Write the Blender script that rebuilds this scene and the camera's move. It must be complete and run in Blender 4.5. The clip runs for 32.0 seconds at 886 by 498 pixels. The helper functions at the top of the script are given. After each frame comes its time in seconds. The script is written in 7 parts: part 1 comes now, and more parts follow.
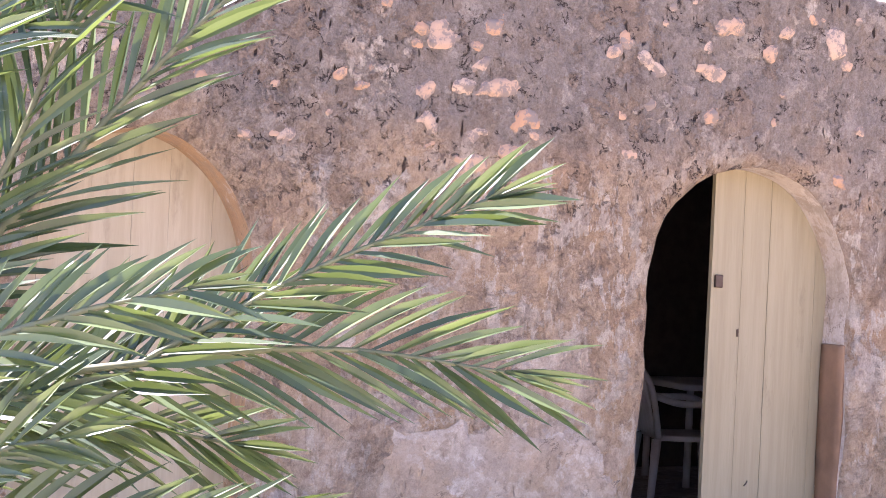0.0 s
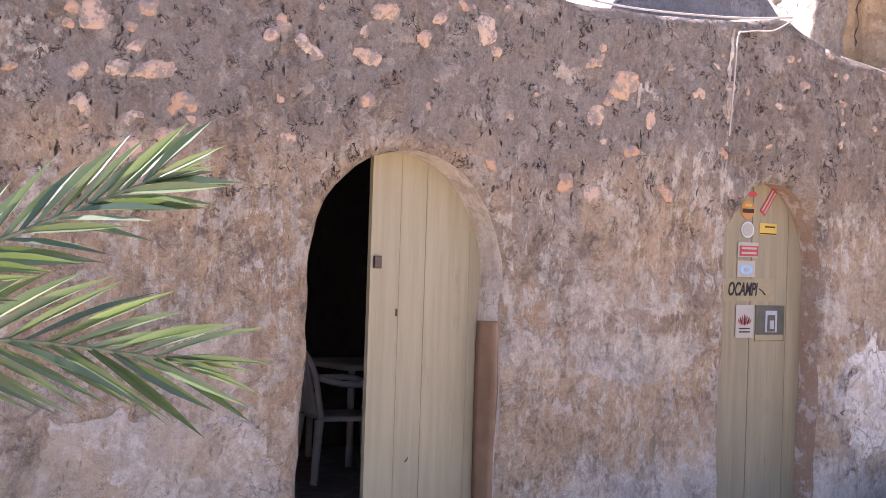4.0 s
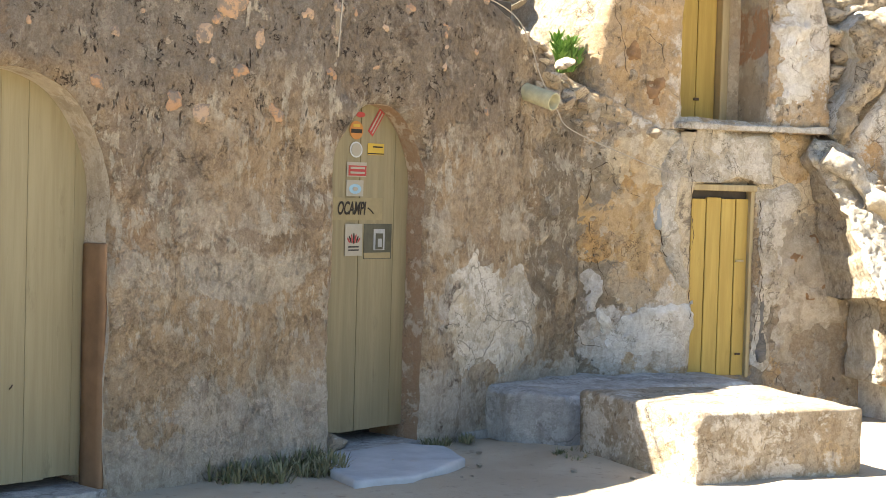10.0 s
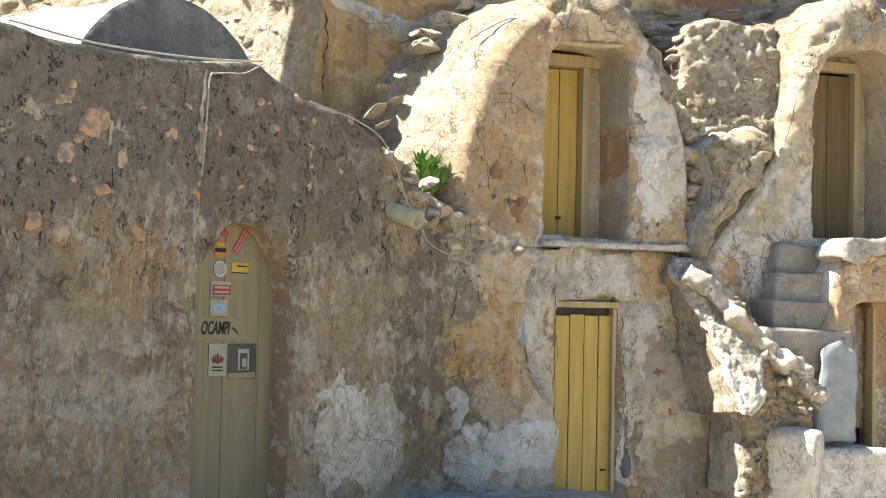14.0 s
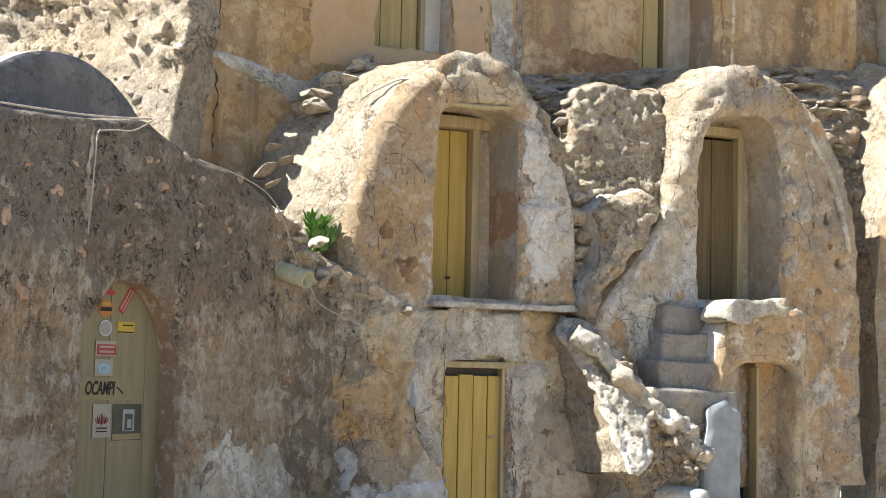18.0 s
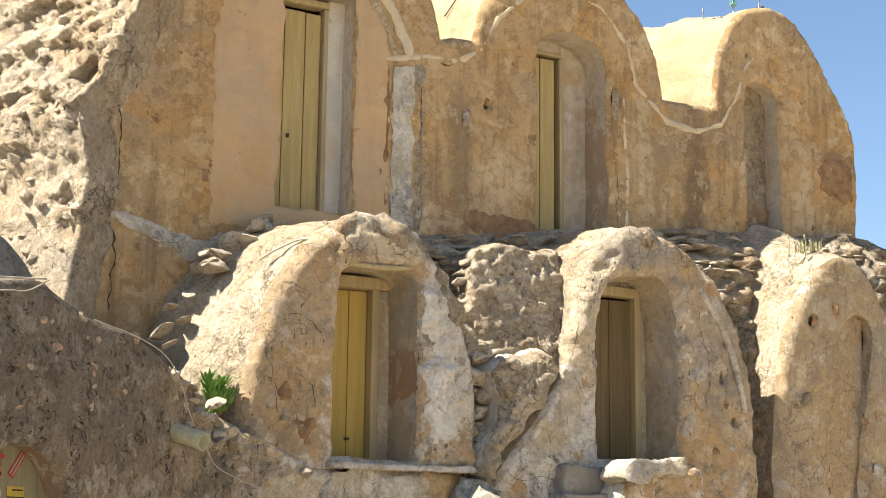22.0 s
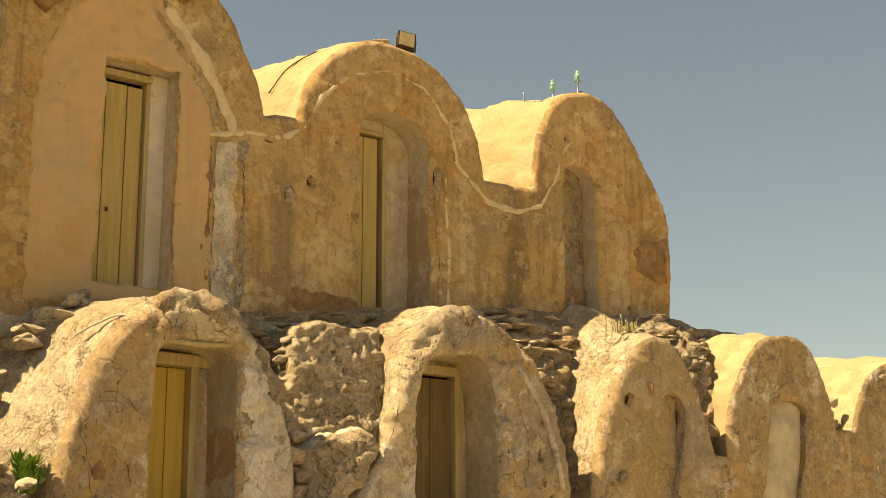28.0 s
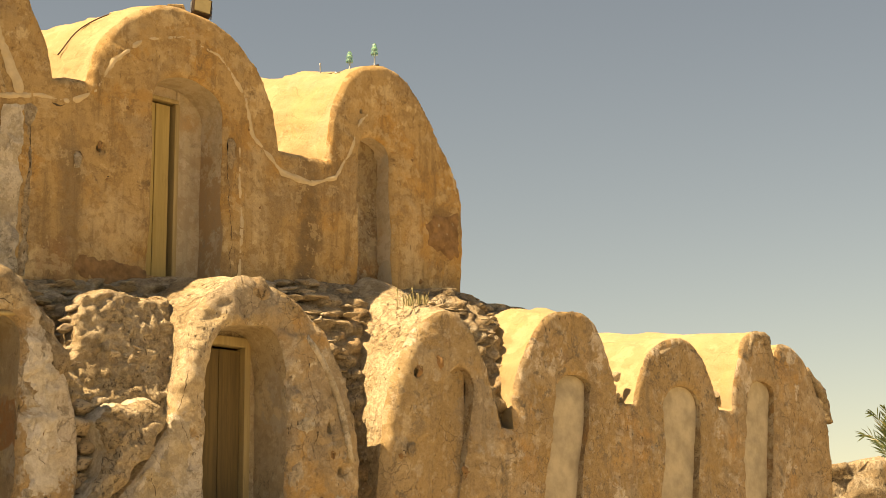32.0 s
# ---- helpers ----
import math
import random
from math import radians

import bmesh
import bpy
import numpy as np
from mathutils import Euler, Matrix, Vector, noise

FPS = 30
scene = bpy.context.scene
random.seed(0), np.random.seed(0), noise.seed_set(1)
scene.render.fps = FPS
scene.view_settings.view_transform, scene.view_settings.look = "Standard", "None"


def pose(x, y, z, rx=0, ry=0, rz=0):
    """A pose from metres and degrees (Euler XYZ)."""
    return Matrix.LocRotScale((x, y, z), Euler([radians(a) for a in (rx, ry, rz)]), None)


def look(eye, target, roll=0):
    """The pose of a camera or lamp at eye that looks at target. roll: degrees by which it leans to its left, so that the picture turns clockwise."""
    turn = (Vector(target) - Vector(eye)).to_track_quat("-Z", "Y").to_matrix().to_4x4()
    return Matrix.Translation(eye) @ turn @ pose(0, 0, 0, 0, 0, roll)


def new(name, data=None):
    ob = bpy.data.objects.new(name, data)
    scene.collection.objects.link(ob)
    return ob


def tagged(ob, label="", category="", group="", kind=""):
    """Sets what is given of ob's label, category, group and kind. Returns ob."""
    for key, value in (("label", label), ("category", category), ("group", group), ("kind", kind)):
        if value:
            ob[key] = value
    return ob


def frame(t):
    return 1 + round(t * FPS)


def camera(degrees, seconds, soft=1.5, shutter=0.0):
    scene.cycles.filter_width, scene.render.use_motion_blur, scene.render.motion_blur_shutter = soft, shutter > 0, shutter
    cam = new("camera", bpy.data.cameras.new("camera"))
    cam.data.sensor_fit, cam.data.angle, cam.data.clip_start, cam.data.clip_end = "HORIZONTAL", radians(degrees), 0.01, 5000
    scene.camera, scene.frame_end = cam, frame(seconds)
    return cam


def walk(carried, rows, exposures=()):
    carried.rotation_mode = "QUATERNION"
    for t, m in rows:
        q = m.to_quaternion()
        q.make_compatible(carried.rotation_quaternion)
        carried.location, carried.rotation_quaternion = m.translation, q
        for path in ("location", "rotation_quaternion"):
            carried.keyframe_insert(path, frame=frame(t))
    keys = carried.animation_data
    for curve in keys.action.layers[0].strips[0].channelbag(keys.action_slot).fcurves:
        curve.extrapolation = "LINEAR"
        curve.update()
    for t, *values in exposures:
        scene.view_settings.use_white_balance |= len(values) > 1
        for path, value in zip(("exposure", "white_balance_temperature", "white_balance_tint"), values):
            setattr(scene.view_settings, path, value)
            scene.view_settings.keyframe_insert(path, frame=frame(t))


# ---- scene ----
# One turning camera; the yard wall runs along frame A, the vaulted store rooms along frame B.
EYE = Vector((0.0, 0.0, 1.5))


def aim(yaw, pitch, roll):
    turn = Matrix.Rotation(radians(-yaw), 4, "Z") @ Matrix.Rotation(radians(90 + pitch), 4, "X") @ Matrix.Rotation(radians(-roll), 4, "Z")
    return Matrix.Translation(EYE) @ turn


cam = camera(32.40, 32.0, soft=0.85)
PATH = [
    (0.0, -0.0, 0.45, -2.84), (0.5, 1.77, 0.76, -2.7), (1.0, 3.55, 1.03, -2.65), (1.5, 5.3, 1.3, -2.45),
    (2.0, 6.96, 1.47, -2.37), (2.5, 8.52, 1.55, -2.31), (3.0, 10.01, 1.43, -2.18), (3.5, 11.4, 1.03, -2.05),
    (4.0, 12.73, 0.33, -1.87), (4.5, 14.06, -0.46, -1.9), (6.5, 19.3, -2.41, -2.03), (7.0, 20.59, -2.44, -2.02),
    (7.5, 21.84, -2.38, -2.05), (8.0, 23.09, -2.35, -1.97), (8.5, 24.27, -2.32, -1.88), (9.0, 25.37, -2.3, -1.81),
    (9.5, 26.41, -2.29, -1.78), (10.0, 27.36, -2.23, -1.64), (10.5, 28.21, -2.03, -1.47), (11.0, 28.99, -1.66, -1.37),
    (11.5, 29.69, -1.09, -1.28), (12.0, 30.31, -0.37, -1.2), (12.5, 30.87, 0.39, -1.18), (13.0, 31.35, 1.14, -1.15),
    (13.5, 31.79, 1.78, -1.18), (14.0, 32.3, 2.34, -1.21), (14.5, 32.83, 2.85, -1.26), (16.5, 34.89, 4.29, -1.27),
    (17.0, 35.41, 4.46, -1.25), (17.5, 35.91, 4.56, -1.24), (18.0, 36.4, 4.68, -1.26), (18.5, 36.89, 5.0, -1.23),
    (19.0, 37.35, 5.56, -1.24), (19.5, 37.81, 6.35, -1.1), (20.0, 38.26, 7.27, -1.05), (20.5, 38.72, 8.18, -1.0),
    (21.0, 39.18, 9.1, -0.91), (21.5, 39.65, 9.96, -0.82), (22.0, 40.11, 10.75, -0.69), (22.5, 40.58, 11.45, -0.59),
    (23.0, 41.05, 12.06, -0.55), (23.5, 41.53, 12.6, -0.38), (24.0, 42.0, 13.05, -0.27), (24.5, 42.48, 13.43, -0.16),
    (26.5, 44.69, 14.1, 0.03), (27.0, 45.39, 14.0, 0.07), (27.5, 46.12, 13.85, 0.1), (28.0, 46.93, 13.7, 0.17),
    (28.5, 47.79, 13.54, 0.29), (29.0, 48.71, 13.38, 0.33), (29.5, 49.7, 13.22, 0.4), (30.0, 50.67, 13.06, 0.47),
    (30.5, 51.72, 12.92, 0.59), (31.0, 52.77, 12.8, 0.68), (31.5, 53.83, 12.68, 0.76), (32.0, 54.89, 12.59, 0.8),
]
LIGHT = [(0, 3.25, 5750, 40), (2, 3.14, 5800, 46), (4.5, 2.82, 5750, 31), (6.5, 2.72, 6050, 14), (10, 2.55, 6600, 9), (13, 2.22, 6200, 6), (17, 1.78, 5850, 8), (20, 1.80, 5850, 9), (22, 1.74, 6550, 9), (24.5, 1.46, 7950, 9), (26.5, 1.27, 11300, 8), (32, 1.34, 14800, 16)]
walk(cam, [(t, aim(a, p, r)) for t, a, p, r in PATH], LIGHT)

# ---- sky and sun ----
SUN = Vector((-0.72, 0.27, 1.0)).normalized()
world = bpy.data.worlds.new("sky")
scene.world = world
world.use_nodes = True
wn = world.node_tree
sky = wn.nodes.new("ShaderNodeTexSky")
sky.sky_type = "NISHITA"
sky.sun_disc = False
sky.sun_elevation = math.asin(SUN.z)
sky.sun_rotation = math.atan2(SUN.x, SUN.y) % (2 * math.pi)
sky.air_density, sky.dust_density, sky.ozone_density = 1.0, 0.4, 3.0
wn.nodes["Background"].inputs["Strength"].default_value = 0.056
wn.links.new(sky.outputs[0], wn.nodes["Background"].inputs["Color"])
sun_data = bpy.data.lights.new("sun", "SUN")
sun_data.energy, sun_data.angle, sun_data.color = 4.7, radians(0.53), (1.0, 0.93, 0.82)
sun = new("sun", sun_data)
sun.matrix_world = look(SUN * 60, (0, 0, 0))

# ---- frames of reference ----
FA = (Vector((2.993, 7.52, 0)), Vector((0.929, 0.3701, 0)), Vector((-0.3701, 0.929, 0)))
FB = (Vector((5.0, 8.55, 0)), Vector((0.98665, -0.16263, 0)), Vector((0.16263, 0.98665, 0)))
FU = (FB[0] + FB[2] * 1.0, FB[1], FB[2])


def at(f, s, d, z):
    return f[0] + f[1] * s + f[2] * d + Vector((0, 0, z))


def frame_matrix(f, s=0, d=0, z=0):
    """Local x along the wall, y into it, z up."""
    m = Matrix.Identity(4)
    for i in range(3):
        m[i][0], m[i][1] = f[1][i], f[2][i]
    m.translation = at(f, s, d, z)
    return m


# ---- noise in numpy ----
def lattice(i, j, k, seed):
    h = (i * 374761393 + j * 668265263 + k * 2147483647 + seed * 974634777) & 0xFFFFFFFF
    h = ((h ^ (h >> 13)) * 1274126177) & 0xFFFFFFFF
    return ((h ^ (h >> 16)) & 0xFFFF) / 32767.5 - 1.0


def vnoise(p, seed=0):
    p = np.asarray(p, float)
    i = np.floor(p).astype(np.int64)
    f = p - i
    f = f * f * (3 - 2 * f)
    out = 0
    for a in (0, 1):
        for b in (0, 1):
            for c in (0, 1):
                w = (f[:, 0] if a else 1 - f[:, 0]) * (f[:, 1] if b else 1 - f[:, 1]) * (f[:, 2] if c else 1 - f[:, 2])
                out = out + w * lattice(i[:, 0] + a, i[:, 1] + b, i[:, 2] + c, seed)
    return out


def fbm(p, scale, octaves=3, seed=0, gain=0.5):
    p, out, amp = np.asarray(p, float) / scale, 0, 1.0
    for o in range(octaves):
        out = out + amp * vnoise(p * 2.03 ** o + 17.3 * o, seed + o)
        amp *= gain
    return out


def cells(x, y, size, seed=0):
    """Distances to the nearest and second nearest of jittered points, and the nearest one's value."""
    x, y = np.asarray(x) / size, np.asarray(y) / size
    i, j = np.floor(x).astype(np.int64), np.floor(y).astype(np.int64)
    f1, f2, who = np.full(x.shape, 9.0), np.full(x.shape, 9.0), np.zeros(x.shape)
    for a in (-1, 0, 1):
        for b in (-1, 0, 1):
            px = i + a + 0.5 + 0.42 * lattice(i + a, j + b, 0 * i, seed)
            py = j + b + 0.5 + 0.42 * lattice(i + a, j + b, 0 * i + 1, seed)
            d = np.hypot(px - x, py - y)
            near = d < f1
            f2 = np.where(near, f1, np.minimum(f2, d))
            who = np.where(near, lattice(i + a, j + b, 0 * i + 2, seed), who)
            f1 = np.where(near, d, f1)
    return f1 * size, f2 * size, who


# ---- materials ----
MATS = {}


class Nodes:
    def __init__(self, name, rough=0.9, metal=0.0):
        self.mat = bpy.data.materials.new(name)
        self.mat.use_nodes = True
        self.t = self.mat.node_tree
        self.bsdf = self.t.nodes["Principled BSDF"]
        self.bsdf.inputs["Roughness"].default_value = rough
        self.bsdf.inputs["Metallic"].default_value = metal
        self.bsdf.inputs["Specular IOR Level"].default_value = 0.25
        self.pos = self.t.nodes.new("ShaderNodeTexCoord").outputs["Object"]
        MATS[name] = self.mat

    def put(self, kind, **inputs):
        n = self.t.nodes.new(kind)
        for k, v in inputs.items():
            key = k.replace("_", " ")
            if hasattr(v, "is_linked"):
                self.t.links.new(v, n.inputs[key])
            else:
                n.inputs[key].default_value = v
        return n

    def noise(self, scale, detail=4, rough=0.6, stretch=None, shift=0, warp=0.0):
        v = self.pos
        m = self.put("ShaderNodeMapping", Vector=v, Location=(shift, shift * 0.7, shift * 1.3), Scale=stretch or (1, 1, 1))
        return self.put("ShaderNodeTexNoise", Vector=m.outputs[0], Scale=scale, Detail=detail, Roughness=rough, Distortion=warp).outputs["Fac"]

    def height(self):
        return self.put("ShaderNodeSeparateXYZ", Vector=self.pos).outputs["Z"]

    def step(self, v, lo, hi):
        n = self.put("ShaderNodeMapRange", Value=v)
        n.interpolation_type = "SMOOTHSTEP"
        n.inputs["From Min"].default_value, n.inputs["From Max"].default_value = lo, hi
        return n.outputs[0]

    def calc(self, op, a, b):
        n = self.t.nodes.new("ShaderNodeMath")
        n.operation = op
        for i, v in enumerate((a, b)):
            if hasattr(v, "is_linked"):
                self.t.links.new(v, n.inputs[i])
            else:
                n.inputs[i].default_value = v
        return n.outputs[0]

    def mix(self, fac, a, b, kind="MIX"):
        n = self.t.nodes.new("ShaderNodeMix")
        n.data_type, n.blend_type = "RGBA", kind
        for sock, v in ((n.inputs[0], fac), (n.inputs[6], a), (n.inputs[7], b)):
            if hasattr(v, "is_linked"):
                self.t.links.new(v, sock)
            else:
                sock.default_value = v if isinstance(v, float) else (*v, 1.0)
        return n.outputs[2]

    def random(self):
        return self.t.nodes.new("ShaderNodeObjectInfo").outputs["Random"]

    def done(self, color, bump=None, strength=0.5, dist=0.01):
        if hasattr(color, "is_linked"):
            self.t.links.new(color, self.bsdf.inputs["Base Color"])
        else:
            self.bsdf.inputs["Base Color"].default_value = (*color, 1.0)
        if bump is not None:
            b = self.put("ShaderNodeBump", Height=bump, Strength=strength, Distance=dist)
            self.t.links.new(b.outputs[0], self.bsdf.inputs["Normal"])
        return self.mat


def make_plaster(name, base, pale, dark, warm, grey, pale_cut=(0.52, 0.6), dark_cut=(0.56, 0.66), warm_cut=(0.5, 0.64), shift=0.0, bump=0.6, streak=0.35, crack=0.5, pit=0.6, bands=False, grit_mix=0.5, zones=(), grain=(1, 1, 1), vein=0.75, scabs=0.55, mottle=0.6, zone_edge=(0.86, 1.0), crackle=0.0):
    """Weathered lime and mud plaster: broad tone, warm stains, flaked pale skin, lichen, rain streaks, cracks, pits, grit."""
    n = Nodes(name, 0.93)
    broad = n.noise(0.8, 4, 0.6, shift=shift)
    col = n.mix(n.step(n.noise(1.9, 8, 0.62, shift=shift + 3, warp=0.15), *warm_cut), base, warm)
    col = n.mix(n.step(n.noise(1.4, 8, 0.66, shift=shift + 31, warp=0.1), 0.5, 0.62), col, grey)
    flake = n.noise(2.1, 10, 0.66, shift=shift + 9, warp=0.12)
    if bands:
        # cement render above, flaking whitewash towards the foot
        h = n.calc("ADD", n.height(), n.calc("MULTIPLY", n.noise(1.3, 7, 0.62, shift=shift + 40), 1.1))
        col = n.mix(n.step(h, 2.42, 2.72), col, (0.21, 0.18, 0.145))
        xw = n.calc("ADD", n.put("ShaderNodeSeparateXYZ", Vector=n.pos).outputs["X"], n.calc("MULTIPLY", n.noise(1.2, 7, 0.65, shift=shift + 44), 1.6))
        col = n.mix(n.step(xw, 2.3, 2.9), col, (0.40, 0.29, 0.17))
        flake = n.calc("SUBTRACT", flake, n.calc("MULTIPLY", n.step(n.height(), 0.5, 2.0), 0.085))
    mid = (pale_cut[0] + pale_cut[1]) / 2
    flaked = n.step(flake, mid - 0.014, mid + 0.014)
    col = n.mix(flaked, col, n.mix(n.step(n.noise(3.4, 6, 0.65, shift=shift + 15), 0.4, 0.65), pale, n.mix(0.35, pale, warm)))
    # lost scabs of skin that bare the darker coat below
    scab = n.calc("MULTIPLY", n.step(n.noise(4.4, 11, 0.70, shift=shift + 12, warp=0.25), 0.548, 0.566), n.step(n.noise(0.9, 4, 0.6, shift=shift + 17), 0.40, 0.56))
    col = n.mix(n.calc("MULTIPLY", scab, scabs), col, n.mix(0.45, warm, dark))
    if zones:
        xyz = n.put("ShaderNodeSeparateXYZ", Vector=n.pos)
        edge = n.calc("MULTIPLY", n.calc("SUBTRACT", n.noise(3.0, 10, 0.68, shift=shift + 55, warp=0.1), 0.5), 3.4)
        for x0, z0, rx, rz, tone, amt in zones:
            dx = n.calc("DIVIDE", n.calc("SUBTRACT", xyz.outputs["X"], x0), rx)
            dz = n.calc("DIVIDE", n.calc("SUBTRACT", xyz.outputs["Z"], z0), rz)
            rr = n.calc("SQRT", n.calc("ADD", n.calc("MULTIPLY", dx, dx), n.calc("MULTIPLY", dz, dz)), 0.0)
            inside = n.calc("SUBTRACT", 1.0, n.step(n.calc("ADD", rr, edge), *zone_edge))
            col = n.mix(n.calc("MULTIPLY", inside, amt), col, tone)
    if bands:
        low = n.calc("ADD", n.height(), n.calc("MULTIPLY", n.calc("SUBTRACT", n.noise(1.7, 11, 0.68, shift=shift + 160, warp=0.1), 0.5), 2.4))
        col = n.mix(n.calc("MULTIPLY", n.calc("SUBTRACT", 1.0, n.step(low, 0.86, 0.92)), 0.6), col, (0.49, 0.355, 0.205))
        col = n.mix(n.calc("MULTIPLY", n.calc("SUBTRACT", 1.0, n.step(low, 0.34, 0.38)), 0.85), col, (0.57, 0.51, 0.42))
        under_crust = n.calc("SUBTRACT", 1.0, n.step(low, 1.75, 2.15))
        chip = n.step(n.noise(7, 9, 0.70, stretch=(1.7, 1.7, 0.7), shift=shift + 170, warp=0.2), 0.53, 0.555)
        col = n.mix(n.calc("MULTIPLY", n.calc("MULTIPLY", n.calc("MULTIPLY", chip, under_crust), n.step(n.noise(1.5, 5, 0.6, shift=shift + 190), 0.40, 0.52)), 0.8), col, (0.60, 0.53, 0.41))
        chip = n.step(n.noise(8, 9, 0.70, stretch=(1.8, 1.8, 0.6), shift=shift + 180, warp=0.2), 0.55, 0.575)
        col = n.mix(n.calc("MULTIPLY", n.calc("MULTIPLY", chip, n.step(n.noise(1.7, 5, 0.6, shift=shift + 200), 0.46, 0.58)), 0.4), col, (0.17, 0.115, 0.065))
    drip = n.noise(3.2, 5, 0.62, stretch=(2.4, 2.4, 0.2), shift=shift + 5)
    col = n.mix(n.calc("MULTIPLY", n.step(drip, 0.5, 0.68), streak), col, dark)
    lichen = n.noise(6.0, 10, 0.74, shift=shift + 21, warp=0.2)
    col = n.mix(n.calc("MULTIPLY", n.step(lichen, *dark_cut), n.step(broad, 0.36, 0.6)), col, dark)
    worn = n.step(n.noise(10, 7, 0.68, shift=shift + 140, warp=0.3), 0.52, 0.56)
    col = n.mix(n.calc("MULTIPLY", worn, mottle * 0.8), col, n.mix(0.3, dark, warm))
    bright = n.step(n.noise(6.5, 8, 0.70, shift=shift + 150, warp=0.2), 0.555, 0.585)
    col = n.mix(n.calc("MULTIPLY", bright, mottle * 0.75), col, pale)
    grit = n.noise(34, 8, 0.74, stretch=grain, shift=shift)
    fine = n.noise(130, 4, 0.65, shift=shift)
    col = n.mix(n.step(grit, 0.36, 0.66), n.mix(grit_mix, col, dark), n.mix(grit_mix * 0.45, col, pale))
    col = n.mix(n.step(fine, 0.34, 0.62), n.mix(0.18, col, dark), n.mix(0.08, col, pale))
    tall = n.calc("ADD", n.calc("MULTIPLY", n.noise(9, 8, 0.7, shift=shift + 2), 1.2), n.calc("ADD", n.calc("MULTIPLY", grit, 0.6), n.calc("MULTIPLY", fine, 0.2)))
    tall = n.calc("ADD", tall, n.calc("MULTIPLY", flaked, 0.22))
    tall = n.calc("SUBTRACT", tall, n.calc("MULTIPLY", scab, 0.4))
    rv = n.noise(7.5, 7, 0.62, shift=shift + 70, warp=0.3)
    ridge = n.calc("MULTIPLY", n.calc("SUBTRACT", 1.0, n.step(n.calc("ABSOLUTE", n.calc("SUBTRACT", rv, 0.5), 0.0), 0.002, 0.016)), n.step(n.noise(2.4, 4, 0.6, shift=shift + 90), 0.46, 0.6))
    col = n.mix(n.calc("MULTIPLY", ridge, vein), col, tuple(c * 0.6 for c in dark))
    tall = n.calc("SUBTRACT", tall, n.calc("MULTIPLY", ridge, 0.66 * vein))
    if bands:
        # short squirming clefts in the coarse upper render
        sv = n.noise(15, 6, 0.62, shift=shift + 110, warp=0.5)
        worm = n.calc("SUBTRACT", 1.0, n.step(n.calc("ABSOLUTE", n.calc("SUBTRACT", sv, 0.5), 0.0), 0.008, 0.024))
        worm = n.calc("MULTIPLY", worm, n.calc("MULTIPLY", n.step(n.noise(9, 5, 0.62, shift=shift + 120), 0.53, 0.60), n.step(n.calc("ADD", n.height(), n.calc("MULTIPLY", n.noise(1.6, 4, 0.6, shift=shift + 130), 0.9)), 1.85, 2.45)))
        col = n.mix(n.calc("MULTIPLY", worm, 0.9), col, tuple(c * 0.4 for c in dark))
        tall = n.calc("SUBTRACT", tall, n.calc("MULTIPLY", worm, 1.7))
    if pit:
        m = n.put("ShaderNodeMapping", Vector=n.pos, Scale=(1.5, 1.5, 0.55), Location=(shift, 0, 0), Rotation=(0, 0.3, 0))
        wob = n.put("ShaderNodeTexNoise", Vector=m.outputs[0], Scale=9.0, Detail=3.0)
        add = n.t.nodes.new("ShaderNodeVectorMath")
        add.operation = "MULTIPLY_ADD"
        n.t.links.new(wob.outputs["Color"], add.inputs[0])
        add.inputs[1].default_value = (0.16, 0.16, 0.16)
        n.t.links.new(m.outputs[0], add.inputs[2])
        v = n.put("ShaderNodeTexVoronoi", Vector=add.outputs[0], Scale=15.0)
        hole = n.calc("MULTIPLY", n.calc("SUBTRACT", 1.0, n.step(v.outputs["Distance"], 0.07, 0.2)), n.calc("MULTIPLY", n.step(n.noise(1.6, 3, 0.6, shift=shift + 60), 0.42, 0.58), pit))
        if bands:
            hole = n.calc("MULTIPLY", hole, n.calc("ADD", 0.25, n.step(n.height(), 1.3, 2.2)))
        col = n.mix(hole, col, tuple(c * 0.45 for c in dark))
        tall = n.calc("SUBTRACT", tall, n.calc("MULTIPLY", hole, 0.9))
    if crack:
        m = n.put("ShaderNodeMapping", Vector=n.pos, Location=(shift, shift, 0))
        wob = n.put("ShaderNodeTexNoise", Vector=m.outputs[0], Scale=3.0, Detail=5.0)
        add = n.t.nodes.new("ShaderNodeVectorMath")
        add.operation = "MULTIPLY_ADD"
        n.t.links.new(wob.outputs["Color"], add.inputs[0])
        add.inputs[1].default_value = (0.35, 0.35, 0.35)
        n.t.links.new(m.outputs[0], add.inputs[2])
        v = n.put("ShaderNodeTexVoronoi", Vector=add.outputs[0], Scale=2.3)
        v.feature = "DISTANCE_TO_EDGE"
        line = n.calc("MULTIPLY", n.calc("SUBTRACT", 1.0, n.step(v.outputs["Distance"], 0.004, 0.016)), n.calc("MULTIPLY", n.step(n.noise(1.1, 4, 0.6, shift=shift + 80), 0.5, 0.6), crack))
        col = n.mix(line, col, tuple(c * 0.5 for c in dark))
        tall = n.calc("SUBTRACT", tall, n.calc("MULTIPLY", line, 0.7))
    if crackle:
        wob = n.put("ShaderNodeTexNoise", Vector=n.pos, Scale=7.0, Detail=4.0)
        add = n.t.nodes.new("ShaderNodeVectorMath")
        add.operation = "MULTIPLY_ADD"
        n.t.links.new(wob.outputs["Color"], add.inputs[0])
        add.inputs[1].default_value = (0.12, 0.12, 0.12)
        n.t.links.new(n.pos, add.inputs[2])
        v = n.put("ShaderNodeTexVoronoi", Vector=add.outputs[0], Scale=6.5)
